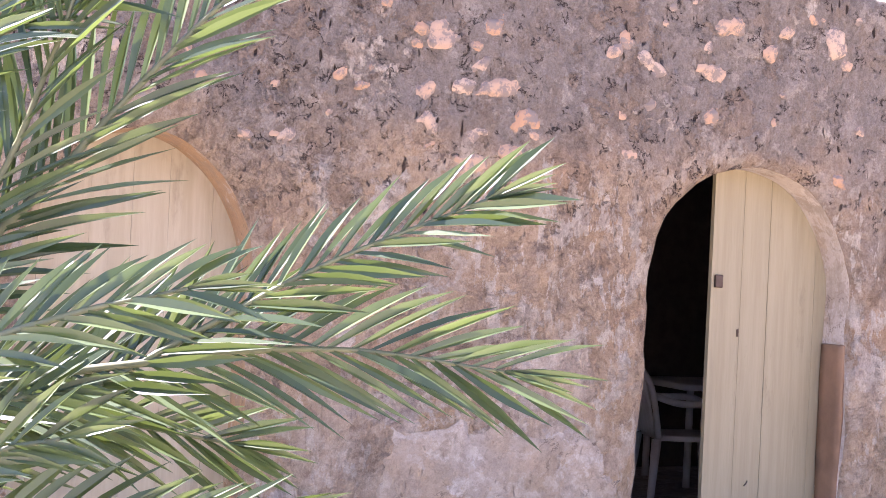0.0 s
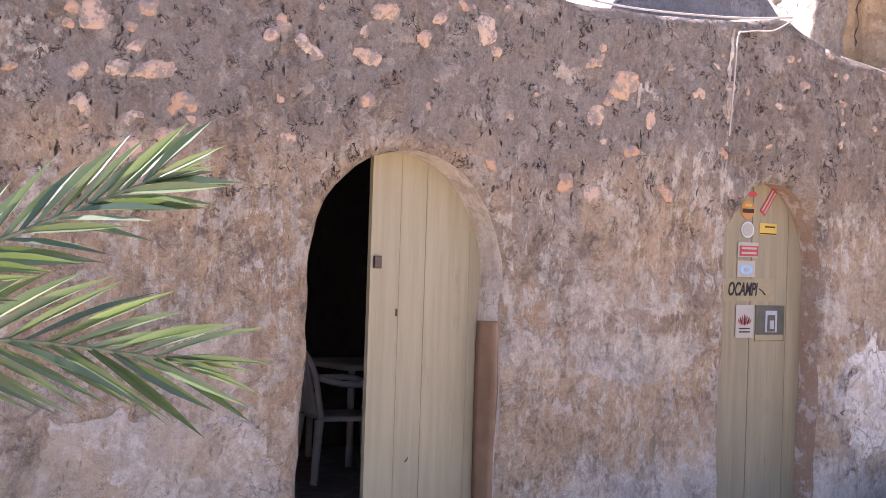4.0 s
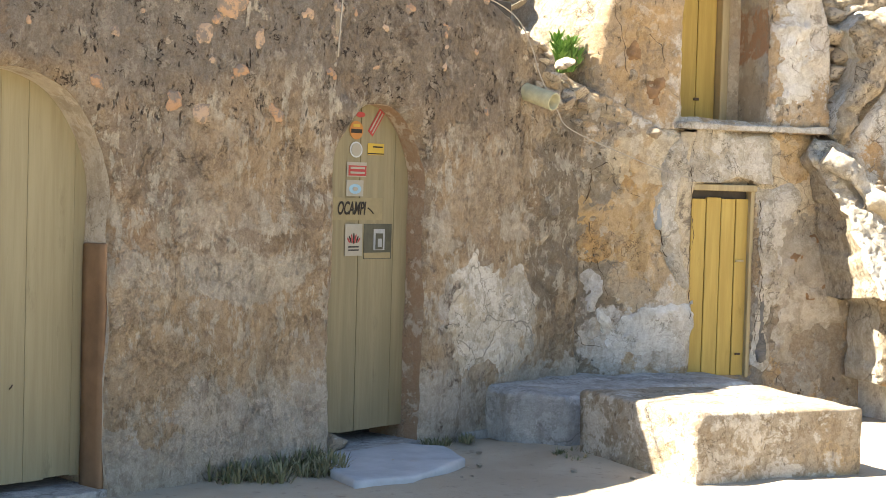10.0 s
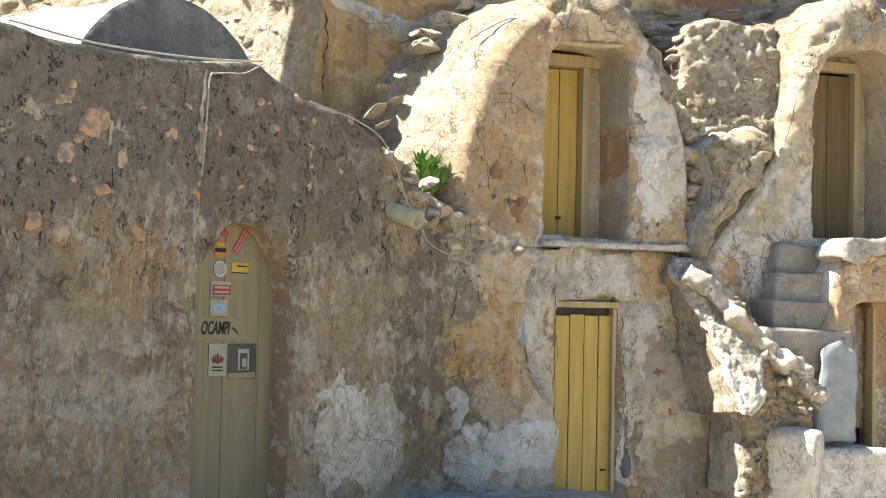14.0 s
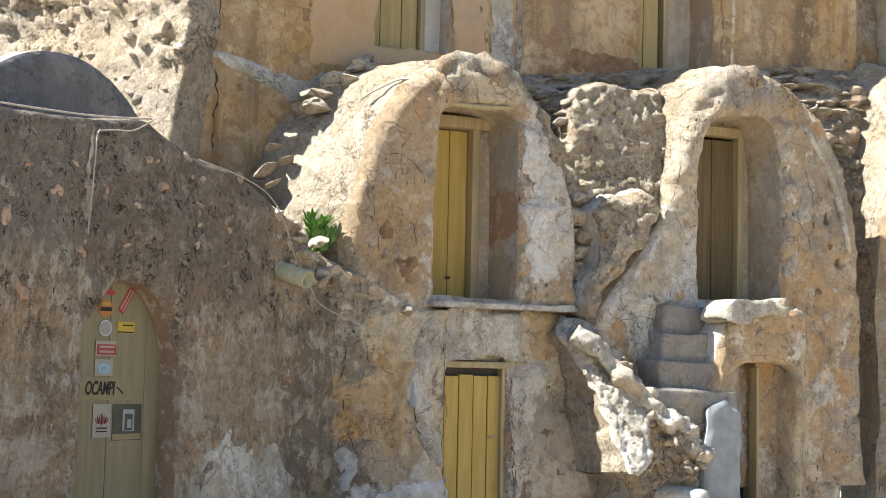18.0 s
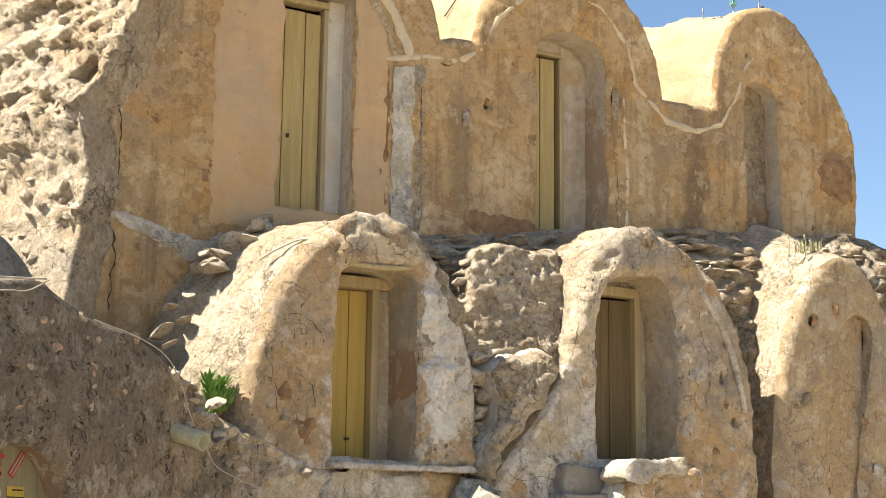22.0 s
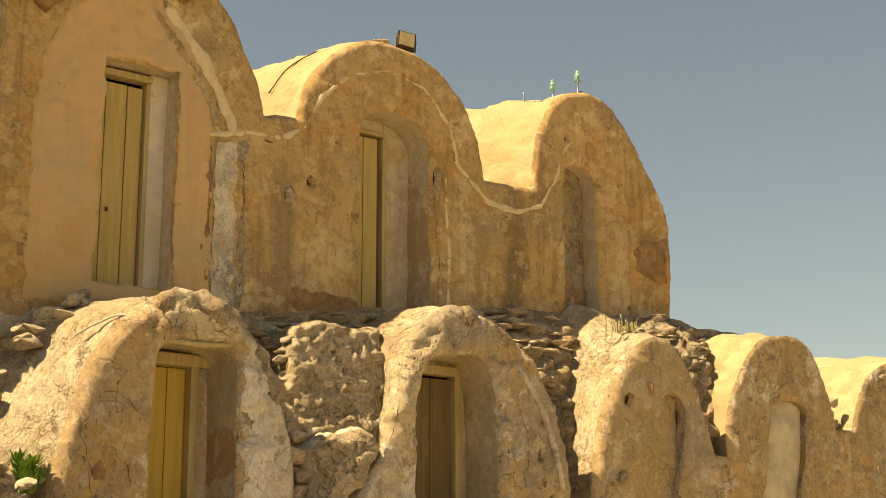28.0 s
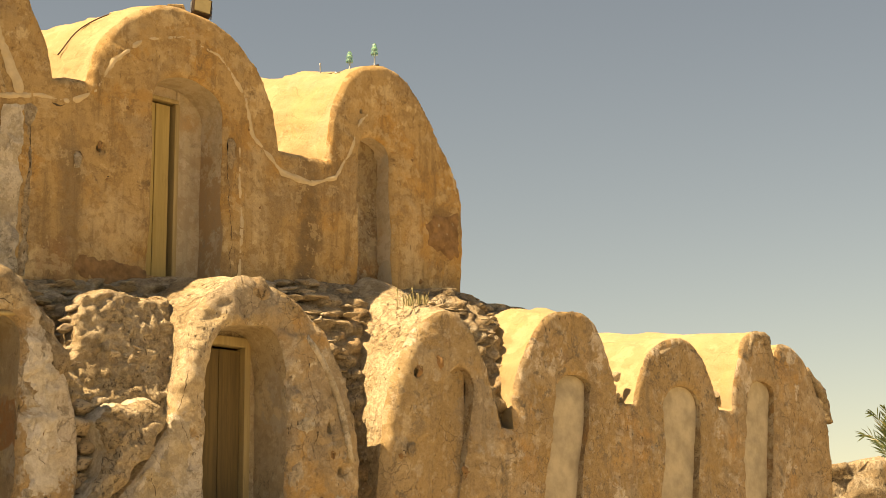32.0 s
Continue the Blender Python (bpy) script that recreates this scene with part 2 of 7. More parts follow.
        v.feature = "DISTANCE_TO_EDGE"
        net = n.calc("MULTIPLY", n.calc("SUBTRACT", 1.0, n.step(v.outputs["Distance"], 0.008, 0.03)), n.calc("MULTIPLY", n.step(n.noise(1.9, 6, 0.65, shift=shift + 210), 0.51, 0.60), crackle))
        col = n.mix(net, col, tuple(c * 0.6 for c in dark))
        tall = n.calc("SUBTRACT", tall, n.calc("MULTIPLY", net, 0.8))
    return n.done(col, tall, bump, 0.04)

WHITE, CREAM, OCHRE, LEAD, RUST, SMOKE = (0.66, 0.62, 0.55), (0.60, 0.50, 0.34), (0.46, 0.27, 0.09), (0.20, 0.175, 0.14), (0.30, 0.15, 0.07), (0.33, 0.28, 0.22)
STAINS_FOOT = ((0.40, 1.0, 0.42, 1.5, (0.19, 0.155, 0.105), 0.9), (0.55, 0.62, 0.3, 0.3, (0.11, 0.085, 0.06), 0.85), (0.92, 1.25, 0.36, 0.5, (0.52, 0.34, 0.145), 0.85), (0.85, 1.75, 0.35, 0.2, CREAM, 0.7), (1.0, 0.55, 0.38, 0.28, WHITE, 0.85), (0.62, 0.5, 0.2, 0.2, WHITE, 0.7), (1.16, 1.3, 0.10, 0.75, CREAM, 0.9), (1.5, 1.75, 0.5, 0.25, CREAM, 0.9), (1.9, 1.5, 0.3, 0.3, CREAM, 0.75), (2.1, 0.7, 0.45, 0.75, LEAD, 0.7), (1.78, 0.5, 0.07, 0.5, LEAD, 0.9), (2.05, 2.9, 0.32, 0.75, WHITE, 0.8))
STAINS_FRONT = ((0.78, 2.75, 0.36, 0.75, (0.41, 0.28, 0.145), 0.8), (0.85, 2.45, 0.25, 0.35, OCHRE, 0.55), (1.5, 3.6, 0.5, 0.2, CREAM, 0.8), (3.0, 2.2, 0.5, 0.5, WHITE, 0.8), (3.3, 3.3, 0.3, 0.6, CREAM, 0.7), (4.45, 2.2, 0.35, 0.8, OCHRE, 0.75), (4.65, 2.9, 0.3, 0.6, (0.40, 0.29, 0.165), 0.8), (4.2, 1.0, 0.3, 0.8, CREAM, 0.6), (5.3, 3.0, 0.3, 0.9, CREAM, 0.7), (5.2, 1.5, 0.5, 0.9, SMOKE, 0.7), (1.74, 2.5, 0.07, 0.36, RUST, 0.9))
# far fronts: stains, and browns that put the fronts' shade into the colour
STAINS_SHADE_FAR = ((5.95, 3.2, 0.7, 0.75, (0.40, 0.275, 0.125), 0.75), (3.75, 3.7, 0.5, 0.2, (0.40, 0.30, 0.17), 0.7), (2.85, 2.2, 0.42, 0.55, WHITE, 0.8), (4.0, 2.9, 0.25, 0.8, SMOKE, 0.5), (3.7, 3.75, 0.35, 0.15, SMOKE, 0.8), (4.5, 3.0, 0.3, 0.5, SMOKE, 0.5), (6.3, 2.9, 0.25, 0.5, SMOKE, 0.6), (5.75, 2.2, 0.8, 1.0, (0.40, 0.265, 0.115), 0.65), (7.66, 2.8, 0.75, 1.2, (0.38, 0.25, 0.105), 0.75), (9.4, 2.9, 0.75, 1.1, (0.38, 0.255, 0.11), 0.75), (10.9, 3.1, 0.5, 1.0, (0.36, 0.25, 0.13), 0.7), (11.9, 3.0, 0.5, 0.9, (0.38, 0.26, 0.13), 0.7))
make_plaster("plaster_b", (0.465, 0.315, 0.16), (0.67, 0.60, 0.49), (0.15, 0.12, 0.085), (0.49, 0.28, 0.10), (0.43, 0.34, 0.225), pale_cut=(0.52, 0.58), shift=1.0, dark_cut=(0.545, 0.62), streak=0.45, pit=0.9, crack=0.35, vein=0.3, scabs=0.85, crackle=0.5, mottle=0.45, grit_mix=0.26, zones=STAINS_FOOT + STAINS_FRONT + STAINS_SHADE_FAR)
make_plaster("plaster_u", (0.46, 0.315, 0.155), (0.60, 0.465, 0.28), (0.15, 0.095, 0.05), (0.46, 0.265, 0.095), (0.35, 0.255, 0.15), pale_cut=(0.55, 0.64), dark_cut=(0.56, 0.68), warm_cut=(0.5, 0.6), shift=7.0, zone_edge=(0.35, 1.2), bump=0.45, streak=0.6, scabs=0.6, crack=0.12, vein=0.22, pit=0.5, grit_mix=0.17, zones=(
    (3.1, 4.3, 0.35, 0.35, CREAM, 0.5), (3.2, 3.9, 0.5, 0.25, RUST, 0.5), (2.72, 4.6, 0.13, 0.95, (0.20, 0.145, 0.09), 0.75), (5.16, 4.55, 0.17, 0.75, (0.13, 0.09, 0.055), 0.9), (4.75, 4.5, 0.1, 0.8, (0.24, 0.17, 0.10), 0.5), (2.6, 4.0, 0.2, 0.3, RUST, 0.6), (0.2, 4.1, 0.45, 0.3, OCHRE, 0.35), (0.25, 3.1, 0.4, 0.45, OCHRE, 0.4), (6.5, 4.6, 0.14, 0.6, CREAM, 0.5), (6.95, 5.05, 0.22, 0.2, (0.22, 0.14, 0.07), 0.9), (5.55, 4.0, 0.5, 0.22, RUST, 0.45), (1.9, 3.9, 0.12, 0.5, RUST, 0.6), (3.0, 6.2, 0.5, 0.25, CREAM, 0.4), (4.1, 4.7, 0.12, 0.6, RUST, 0.6), (0.0, 5.2, 0.35, 0.7, SMOKE, 0.4), (4.6, 4.7, 0.1, 0.8, CREAM, 0.4), (3.9, 5.0, 0.5, 0.2, OCHRE, 0.3)))
make_plaster("roof_lime", (0.36, 0.272, 0.16), (0.43, 0.34, 0.215), (0.26, 0.20, 0.12), (0.40, 0.29, 0.155), (0.37, 0.30, 0.20), pale_cut=(0.5, 0.58), dark_cut=(0.6, 0.7), shift=17.0, bump=0.5, streak=0.1, crack=0.3, pit=0.3, vein=0.2, scabs=0.3, mottle=0.25, grit_mix=0.16)
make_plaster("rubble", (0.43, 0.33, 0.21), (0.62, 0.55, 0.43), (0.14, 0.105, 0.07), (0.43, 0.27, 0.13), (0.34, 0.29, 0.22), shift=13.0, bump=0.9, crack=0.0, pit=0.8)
make_plaster("plaster_a", (0.44, 0.31, 0.175), (0.60, 0.52, 0.40), (0.11, 0.075, 0.05), (0.40, 0.255, 0.13), (0.30, 0.235, 0.165), pale_cut=(0.505, 0.56), dark_cut=(0.545, 0.655), shift=3.0, bump=1.0, streak=0.24, crack=0.0, pit=1.0, bands=True, vein=0.2, scabs=0.6, mottle=0.38, grit_mix=0.30, grain=(1.0, 1.0, 0.72), zones=(
    (-2.75, 0.45, 0.5, 0.42, (0.52, 0.46, 0.39), 0.7), (-3.5, 0.5, 0.4, 0.5, (0.48, 0.41, 0.34), 0.55), (1.2, 2.15, 0.95, 0.6, (0.19, 0.145, 0.10), 0.65), (-0.45, 1.02, 0.62, 0.13, (0.58, 0.51, 0.40), 0.85), (-0.35, 1.2, 0.4, 0.07, (0.27, 0.18, 0.095), 0.8), (-0.1, 0.3, 0.4, 0.3, (0.60, 0.55, 0.46), 0.85), (-0.7, 0.6, 0.3, 0.2, (0.34, 0.225, 0.115), 0.8), (-0.45, 1.3, 0.35, 0.22, (0.44, 0.36, 0.27), 0.5), (-0.05, 0.35, 0.3, 0.35, (0.55, 0.50, 0.42), 0.7),
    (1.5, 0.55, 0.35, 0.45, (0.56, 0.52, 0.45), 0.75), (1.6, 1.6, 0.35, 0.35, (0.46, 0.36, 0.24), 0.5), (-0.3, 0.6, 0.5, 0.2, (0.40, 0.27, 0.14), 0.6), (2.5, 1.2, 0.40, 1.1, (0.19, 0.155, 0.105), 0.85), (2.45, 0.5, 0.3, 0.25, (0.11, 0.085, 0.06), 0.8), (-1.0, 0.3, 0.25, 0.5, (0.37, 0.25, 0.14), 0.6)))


make_plaster("faded_lime", (0.44, 0.37, 0.28), (0.54, 0.48, 0.39), (0.20, 0.16, 0.11), (0.40, 0.30, 0.19), (0.38, 0.33, 0.26), pale_cut=(0.48, 0.54), shift=83.0, crack=0.2, pit=0.5, grit_mix=0.3)
make_plaster("niche_mud", (0.36, 0.28, 0.17), (0.46, 0.40, 0.30), (0.13, 0.085, 0.05), (0.33, 0.18, 0.075), (0.30, 0.25, 0.18), pale_cut=(0.5, 0.56), shift=91.0, crack=0.3, pit=0.4, mottle=0.8, grit_mix=0.2)
make_plaster("ochre_mud", (0.52, 0.355, 0.17), (0.54, 0.43, 0.28), (0.18, 0.125, 0.07), (0.47, 0.27, 0.09), (0.38, 0.29, 0.19), pale_cut=(0.53, 0.59), shift=87.0, crack=0.5, pit=0.5, grit_mix=0.24)
make_plaster("gypsum", (0.50, 0.44, 0.34), (0.66, 0.61, 0.52), (0.20, 0.165, 0.12), (0.52, 0.42, 0.27), (0.42, 0.38, 0.32), pale_cut=(0.46, 0.56), shift=23.0, crackle=0.2, crack=0.5, pit=0.5, grit_mix=0.28)
make_plaster("concrete", (0.50, 0.475, 0.43), (0.63, 0.605, 0.56), (0.19, 0.17, 0.15), (0.44, 0.40, 0.33), (0.36, 0.35, 0.33), pale_cut=(0.48, 0.6), shift=27.0, crack=0.4, pit=0.3, grit_mix=0.28)
make_plaster("block_plaster", (0.37, 0.30, 0.205), (0.64, 0.59, 0.50), (0.15, 0.115, 0.075), (0.47, 0.32, 0.15), (0.36, 0.32, 0.26), pale_cut=(0.48, 0.54), shift=57.0, crack=0.6, pit=0.6, mottle=1.0, grit_mix=0.3)
make_plaster("white_lime", (0.66, 0.62, 0.54), (0.76, 0.73, 0.67), (0.30, 0.26, 0.20), (0.60, 0.52, 0.40), (0.58, 0.54, 0.47), pale_cut=(0.44, 0.56), shift=29.0, crack=0.3, pit=0.3, grit_mix=0.28)
make_plaster("shade_damp_grey", (0.20, 0.19, 0.175), (0.27, 0.255, 0.235), (0.11, 0.10, 0.09), (0.21, 0.19, 0.165), (0.18, 0.17, 0.16), shift=33.0, crack=0.2, pit=0.1, grit_mix=0.28)
make_plaster("reveal_pale", (0.58, 0.51, 0.40), (0.65, 0.59, 0.49), (0.26, 0.20, 0.14), (0.47, 0.36, 0.23), (0.44, 0.38, 0.30), shift=37.0, crack=0.1, pit=0.2, bump=0.35, grit_mix=0.15, zones=((-4.4, 1.0, 1.2, 2.0, (0.46, 0.28, 0.12), 0.9), (0.9, 0.8, 0.6, 2.2, (0.25, 0.14, 0.07), 0.95)))
make_plaster("reveal_c", (0.46, 0.38, 0.26), (0.57, 0.49, 0.36), (0.24, 0.19, 0.13), (0.44, 0.33, 0.21), (0.42, 0.38, 0.32), pale_cut=(0.5, 0.56), shift=67.0, crack=0.3, pit=0.2, bump=0.4, grit_mix=0.12, zones=((1.78, 2.62, 0.12, 0.20, (0.35, 0.165, 0.07), 0.9), (1.75, 2.2, 0.2, 0.16, (0.40, 0.30, 0.20), 0.8), (1.78, 3.1, 0.2, 0.25, (0.33, 0.30, 0.25), 0.7), (4.1, 2.5, 0.2, 0.3, (0.42, 0.33, 0.22), 0.7)))
make_plaster("peach_plaster", (0.50, 0.34, 0.185), (0.56, 0.42, 0.27), (0.26, 0.17, 0.09), (0.47, 0.30, 0.145), (0.46, 0.33, 0.20), pale_cut=(0.60, 0.68), dark_cut=(0.62, 0.7), shift=77.0, crack=0.05, pit=0.1, bump=0.3, streak=0.15, vein=0.05, scabs=0.1, mottle=0.12, grit_mix=0.08)
make_plaster("pale_cheek", (0.60, 0.55, 0.46), (0.66, 0.62, 0.54), (0.34, 0.29, 0.22), (0.55, 0.46, 0.34), (0.50, 0.48, 0.43), shift=73.0, crack=0.1, pit=0.1, bump=0.3, streak=0.6, vein=0.1, scabs=0.2, mottle=0.2, grit_mix=0.1)
make_plaster("reveal_u", (0.50, 0.43, 0.32), (0.56, 0.50, 0.41), (0.30, 0.25, 0.19), (0.46, 0.32, 0.18), (0.43, 0.40, 0.34), pale_cut=(0.5, 0.56), shift=71.0, crack=0.1, pit=0.1, bump=0.3, streak=0.5, vein=0.1, grit_mix=0.10, zones=((4.15, 4.75, 0.14, 0.75, (0.36, 0.23, 0.12), 0.85), (3.97, 5.3, 0.05, 0.9, (0.55, 0.50, 0.42), 0.6)))
# stair plaster kept dark: the shade lying on the steps is in its tone
make_plaster("shaded_step_plaster", (0.28, 0.25, 0.21), (0.37, 0.345, 0.30), (0.18, 0.15, 0.12), (0.44, 0.35, 0.24), (0.38, 0.35, 0.31), shift=43.0, crack=0.3, pit=0.3, grit_mix=0.28)
# paler copy of rubble: part of the sun on these faces is colour
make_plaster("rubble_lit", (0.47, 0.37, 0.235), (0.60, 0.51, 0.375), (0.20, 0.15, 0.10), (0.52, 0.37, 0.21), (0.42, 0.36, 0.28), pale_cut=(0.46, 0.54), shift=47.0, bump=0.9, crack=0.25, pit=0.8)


def make_stone():
    n = Nodes("stone", 0.92)
    r = n.random()
    col = n.mix(r, (0.36, 0.29, 0.21), (0.56, 0.47, 0.35))
    col = n.mix(n.step(n.noise(9, 6, 0.65), 0.5, 0.68), col, (0.17, 0.14, 0.105))
    col = n.mix(n.step(n.noise(5, 5, 0.65, shift=8), 0.56, 0.7), col, (0.58, 0.52, 0.42))
    n.done(col, n.noise(26, 7, 0.7), 0.7, 0.03)


make_stone()


def make_ground():
    n = Nodes("sand", 0.95)
    col = n.mix(n.step(n.noise(0.8, 6, 0.6), 0.35, 0.7), (0.37, 0.30, 0.21), (0.48, 0.405, 0.295))
    col = n.mix(n.step(n.noise(14, 7, 0.7), 0.55, 0.72), col, (0.27, 0.22, 0.16))
    n.done(col, n.noise(30, 7, 0.7), 0.5, 0.02)


make_ground()


def plain(name, color, rough=0.7, metal=0.0, vary=0.25, scale=12.0, bump=0.2):
    n = Nodes(name, rough, metal)
    dark = tuple(c * (1 - vary) for c in color)
    col = n.mix(n.step(n.noise(scale, 6, 0.65), 0.3, 0.7), dark, color)
    return n.done(col, n.noise(scale * 4, 5, 0.65), bump, 0.006)


# ---- mesh helpers ----
def mesh_from(name, verts, faces, smooth=True):
    me = bpy.data.meshes.new(name)
    me.from_pydata([tuple(v) for v in verts], [], [tuple(f) for f in faces])
    me.validate()
    if smooth:
        me.polygons.foreach_set("use_smooth", [True] * len(me.polygons))
    me.update()
    return me


def hang(name, me, material, parent=None, label=""):
    if material and not me.materials:
        me.materials.append(MATS[material])
    ob = new(name, me)
    if parent:
        ob.parent = parent
        ob.matrix_parent_inverse = parent.matrix_world.inverted()
    return tagged(ob, label)


def thing(name, place, label, category, group="", kind=""):
    ob = new(name)
    ob.empty_display_size = 0.1
    ob.matrix_world = place if isinstance(place, Matrix) else Matrix.Translation(place)
    return tagged(ob, label, category, group, kind)


def part(name, bm, material, parent, label=""):
    me = bpy.data.meshes.new(name)
    bm.normal_update()
    bm.to_mesh(me)
    bm.free()
    return hang(name, me, material, parent, label)


# ---- shapes in the plane of a wall: negative inside ----
def box_shape(s0, s1, z0, z1):
    def f(s, z):
        return np.maximum(np.abs(s - (s0 + s1) / 2) - (s1 - s0) / 2, np.abs(z - (z0 + z1) / 2) - (z1 - z0) / 2)
    return f


def arch_shape(c, left, right, spring, top, bottom, power=2.0, power_right=None):
    def f(s, z):
        hw = np.where(s < c, left, right)
        p = np.where(s < c, power, power_right or power)
        x, y = np.abs(s - c) / hw, np.maximum(z - spring, 0) / (top - spring)
        r = (x ** p + y ** p) ** (1 / p)
        g = (r - 1) * np.minimum(hw, top - spring)
        return np.maximum(np.where(z > spring, g, np.abs(s - c) - hw), bottom - z)
    return f


def under(profile):
    """Everything below a line of (s, z) points."""
    ps, pz = np.array(profile).T

    def f(s, z):
        return (z - np.interp(s, ps, pz)) * 0.9
    return f


def leaning(shape, z0, slope):
    """The shape with its foot carried to the left below z0."""
    return lambda s, z: shape(s + slope * (z0 - z), z)


def both(*shapes):
    return lambda s, z: np.maximum.reduce([f(s, z) for f in shapes])


def either(*shapes):
    return lambda s, z: np.minimum.reduce([f(s, z) for f in shapes])


def flakes(size, depth, seed):
    """Relief of broken plaster skin: flat sheets that end in low steps."""
    def f(s, z):
        p = np.stack([np.ravel(s), np.ravel(z), 0 * np.ravel(s)], 1)
        v = fbm(p, size, 4, seed, 0.55).reshape(np.shape(s))
        w = fbm(p + 5, size * 0.4, 3, seed + 7, 0.55).reshape(np.shape(s))
        return depth * (np.clip(v / 0.06 + 0.5, 0, 1) + 0.5 * np.clip((w - 0.15) / 0.08, 0, 1))
    return f


def lumps(size, depth, seed):
    """Relief of uneven hand-laid plaster over stones."""
    def f(s, z):
        f1, f2, who = cells(s, z, size, seed)
        return -depth * (1 - np.clip(f1 / (0.6 * size), 0, 1) ** 2) * (0.6 + who)
    return f


def both_relief(a, b):
    return lambda s, z: a(s, z) + b(s, z)


def wobble(shape, size, amount, seed):
    def f(s, z):
        p = np.stack([np.ravel(s), np.ravel(z), 0 * np.ravel(s)], 1)
        return shape(s, z) + amount * fbm(p, size, 2, seed).reshape(np.shape(s))
    return f


def shell(f, s0, s1, z0, z1, step, solid, holes, back, rnd=0.06, relief=None, seed=0, sag=0.02, flare=0.0, rise=0.0, reveal=None):
    """A thick wall with rounded arrises. holes: (shape, depth). Returns the front with its reveals, and the skin behind its outline.
    flare: how far the left flank spreads behind. rise: how much the crest climbs behind. reveal: a list that takes the reveals as a mesh of their own."""
    ns, nz = max(2, round((s1 - s0) / step)), max(2, round((z1 - z0) / step))
    S, Z = np.meshgrid(np.linspace(s0, s1, ns + 1), np.linspace(z0, z1, nz + 1), indexing="ij")

    def total(s, z):
        v = solid(s, z)
        for h, _ in holes:
            v = np.maximum(v, -h(s, z))
        return v
    keep = total((S[:-1, :-1] + S[1:, 1:]) / 2, (Z[:-1, :-1] + Z[1:, 1:]) / 2) < 0
    count = np.zeros(S.shape, int)
    for a in (slice(None, -1), slice(1, None)):
        for b in (slice(None, -1), slice(1, None)):
            count[a, b] += keep
    full = np.full(S.shape, 4)
    full[0, :] -= 2
    full[-1, :] -= 2
    full[:, 0] -= 2
    full[:, -1] -= 2
    full[0, 0] = full[0, -1] = full[-1, 0] = full[-1, -1] = 1
    rim = (count > 0) & (count < full)
    e = step * 0.2
    for _ in range(3):
        v = total(S, Z)
        gs, gz = (total(S + e, Z) - total(S - e, Z)) / (2 * e), (total(S, Z + e) - total(S, Z - e)) / (2 * e)
        g2 = np.maximum(gs * gs + gz * gz, 0.2)
        S, Z = np.where(rim, S - np.clip(v * gs / g2, -step, step), S), np.where(rim, Z - np.clip(v * gz / g2, -step, step), Z)
    dist = np.clip(-total(S, Z), 0, rnd)
    D = rnd - np.sqrt(np.maximum(rnd ** 2 - (rnd - dist) ** 2, 0))
    pts = np.stack([S.ravel(), Z.ravel(), 0 * S.ravel()], 1)
    D = D + (sag * fbm(pts, 0.55, 3, seed)).reshape(S.shape) + (0.006 * fbm(pts, 0.07, 2, seed + 9)).reshape(S.shape)
    if relief is not None:
        D = D + relief(S, Z)
    ids = np.full(S.shape, -1)
    used = count > 0
    ids[used] = np.arange(used.sum())
    V = [tuple(p) for p in np.stack([S[used], D[used], Z[used]], 1)]
    F, edges = [], {}
    for i, j in zip(*np.nonzero(keep)):
        q = (ids[i, j], ids[i + 1, j], ids[i + 1, j + 1], ids[i, j + 1])
        F.append(q)
        for a, b in zip(q, q[1:] + q[:1]):
            if (b, a) in edges:
                del edges[(b, a)]
            else:
                edges[(a, b)] = 1
    V2, F2, map2, far = [], [], {}, []
    ring, VR, FR = {}, [], []
    P = np.array(V)
    hv = [np.abs(h(P[:, 0], P[:, 2])) for h, _ in holes]
    for (a, b) in edges:
        za, zb = P[a, 2], P[b, 2]
        if max(za, zb) < z0 + step * 0.5:
            continue
        owner = -1
        for k in range(len(holes)):
            if hv[k][a] < step * 0.45 and hv[k][b] < step * 0.45:
                owner = k
        if owner >= 0:
            depth = holes[owner][1]
            chain = []
            for v in (a, b):
                if (owner, v) not in ring:
                    row = [v] if reveal is None else [len(VR)]
                    if reveal is not None:
                        VR.append(tuple(P[v]))
                    for k in (0.35, 0.7, 1.0):
                        row.append(len(VR if reveal is not None else V))
                        (VR if reveal is not None else V).append((P[v, 0], P[v, 1] + (depth - P[v, 1]) * k, P[v, 2]))
                    ring[(owner, v)] = row
                chain.append(ring[(owner, v)])
            for k in range(3):
                (FR if reveal is not None else F).append((chain[1][k], chain[0][k], chain[0][k + 1], chain[1][k + 1]))
        elif back > 0:
            chain = []
            for v in (a, b):
                if v not in map2:
                    row = []
                    for k in np.linspace(0, 1, max(2, round(back / 0.12)) + 1):
                        row.append(len(V2))
                        V2.append((P[v, 0], P[v, 1] + (back - P[v, 1]) * k, P[v, 2]))
                        far.append(k)
                    map2[v] = row
                chain.append(map2[v])
            for k in range(len(chain[0]) - 1):
                F2.append((chain[1][k], chain[0][k], chain[0][k + 1], chain[1][k + 1]))
    if V2:
        Q = np.array(V2)
        w = (0.035 * fbm(Q, 0.45, 3, seed + 3) + 0.012 * fbm(Q, 0.1, 3, seed + 4)) * (np.array(far) > 0)
        out = solid(Q[:, 0] + e, Q[:, 2]) - solid(Q[:, 0] - e, Q[:, 2])
        Q[:, 0] += w * np.sign(out) * (np.abs(out) > e * 0.5)
        Q[:, 2] += w
        if flare:
            mid = (s0 + s1) / 2
            low = np.clip((z1 - Q[:, 2]) / (z1 - z0), 0, 1)
            Q[:, 0] -= flare * np.array(far) * np.clip((mid - Q[:, 0]) / 0.5, 0, 1) * low
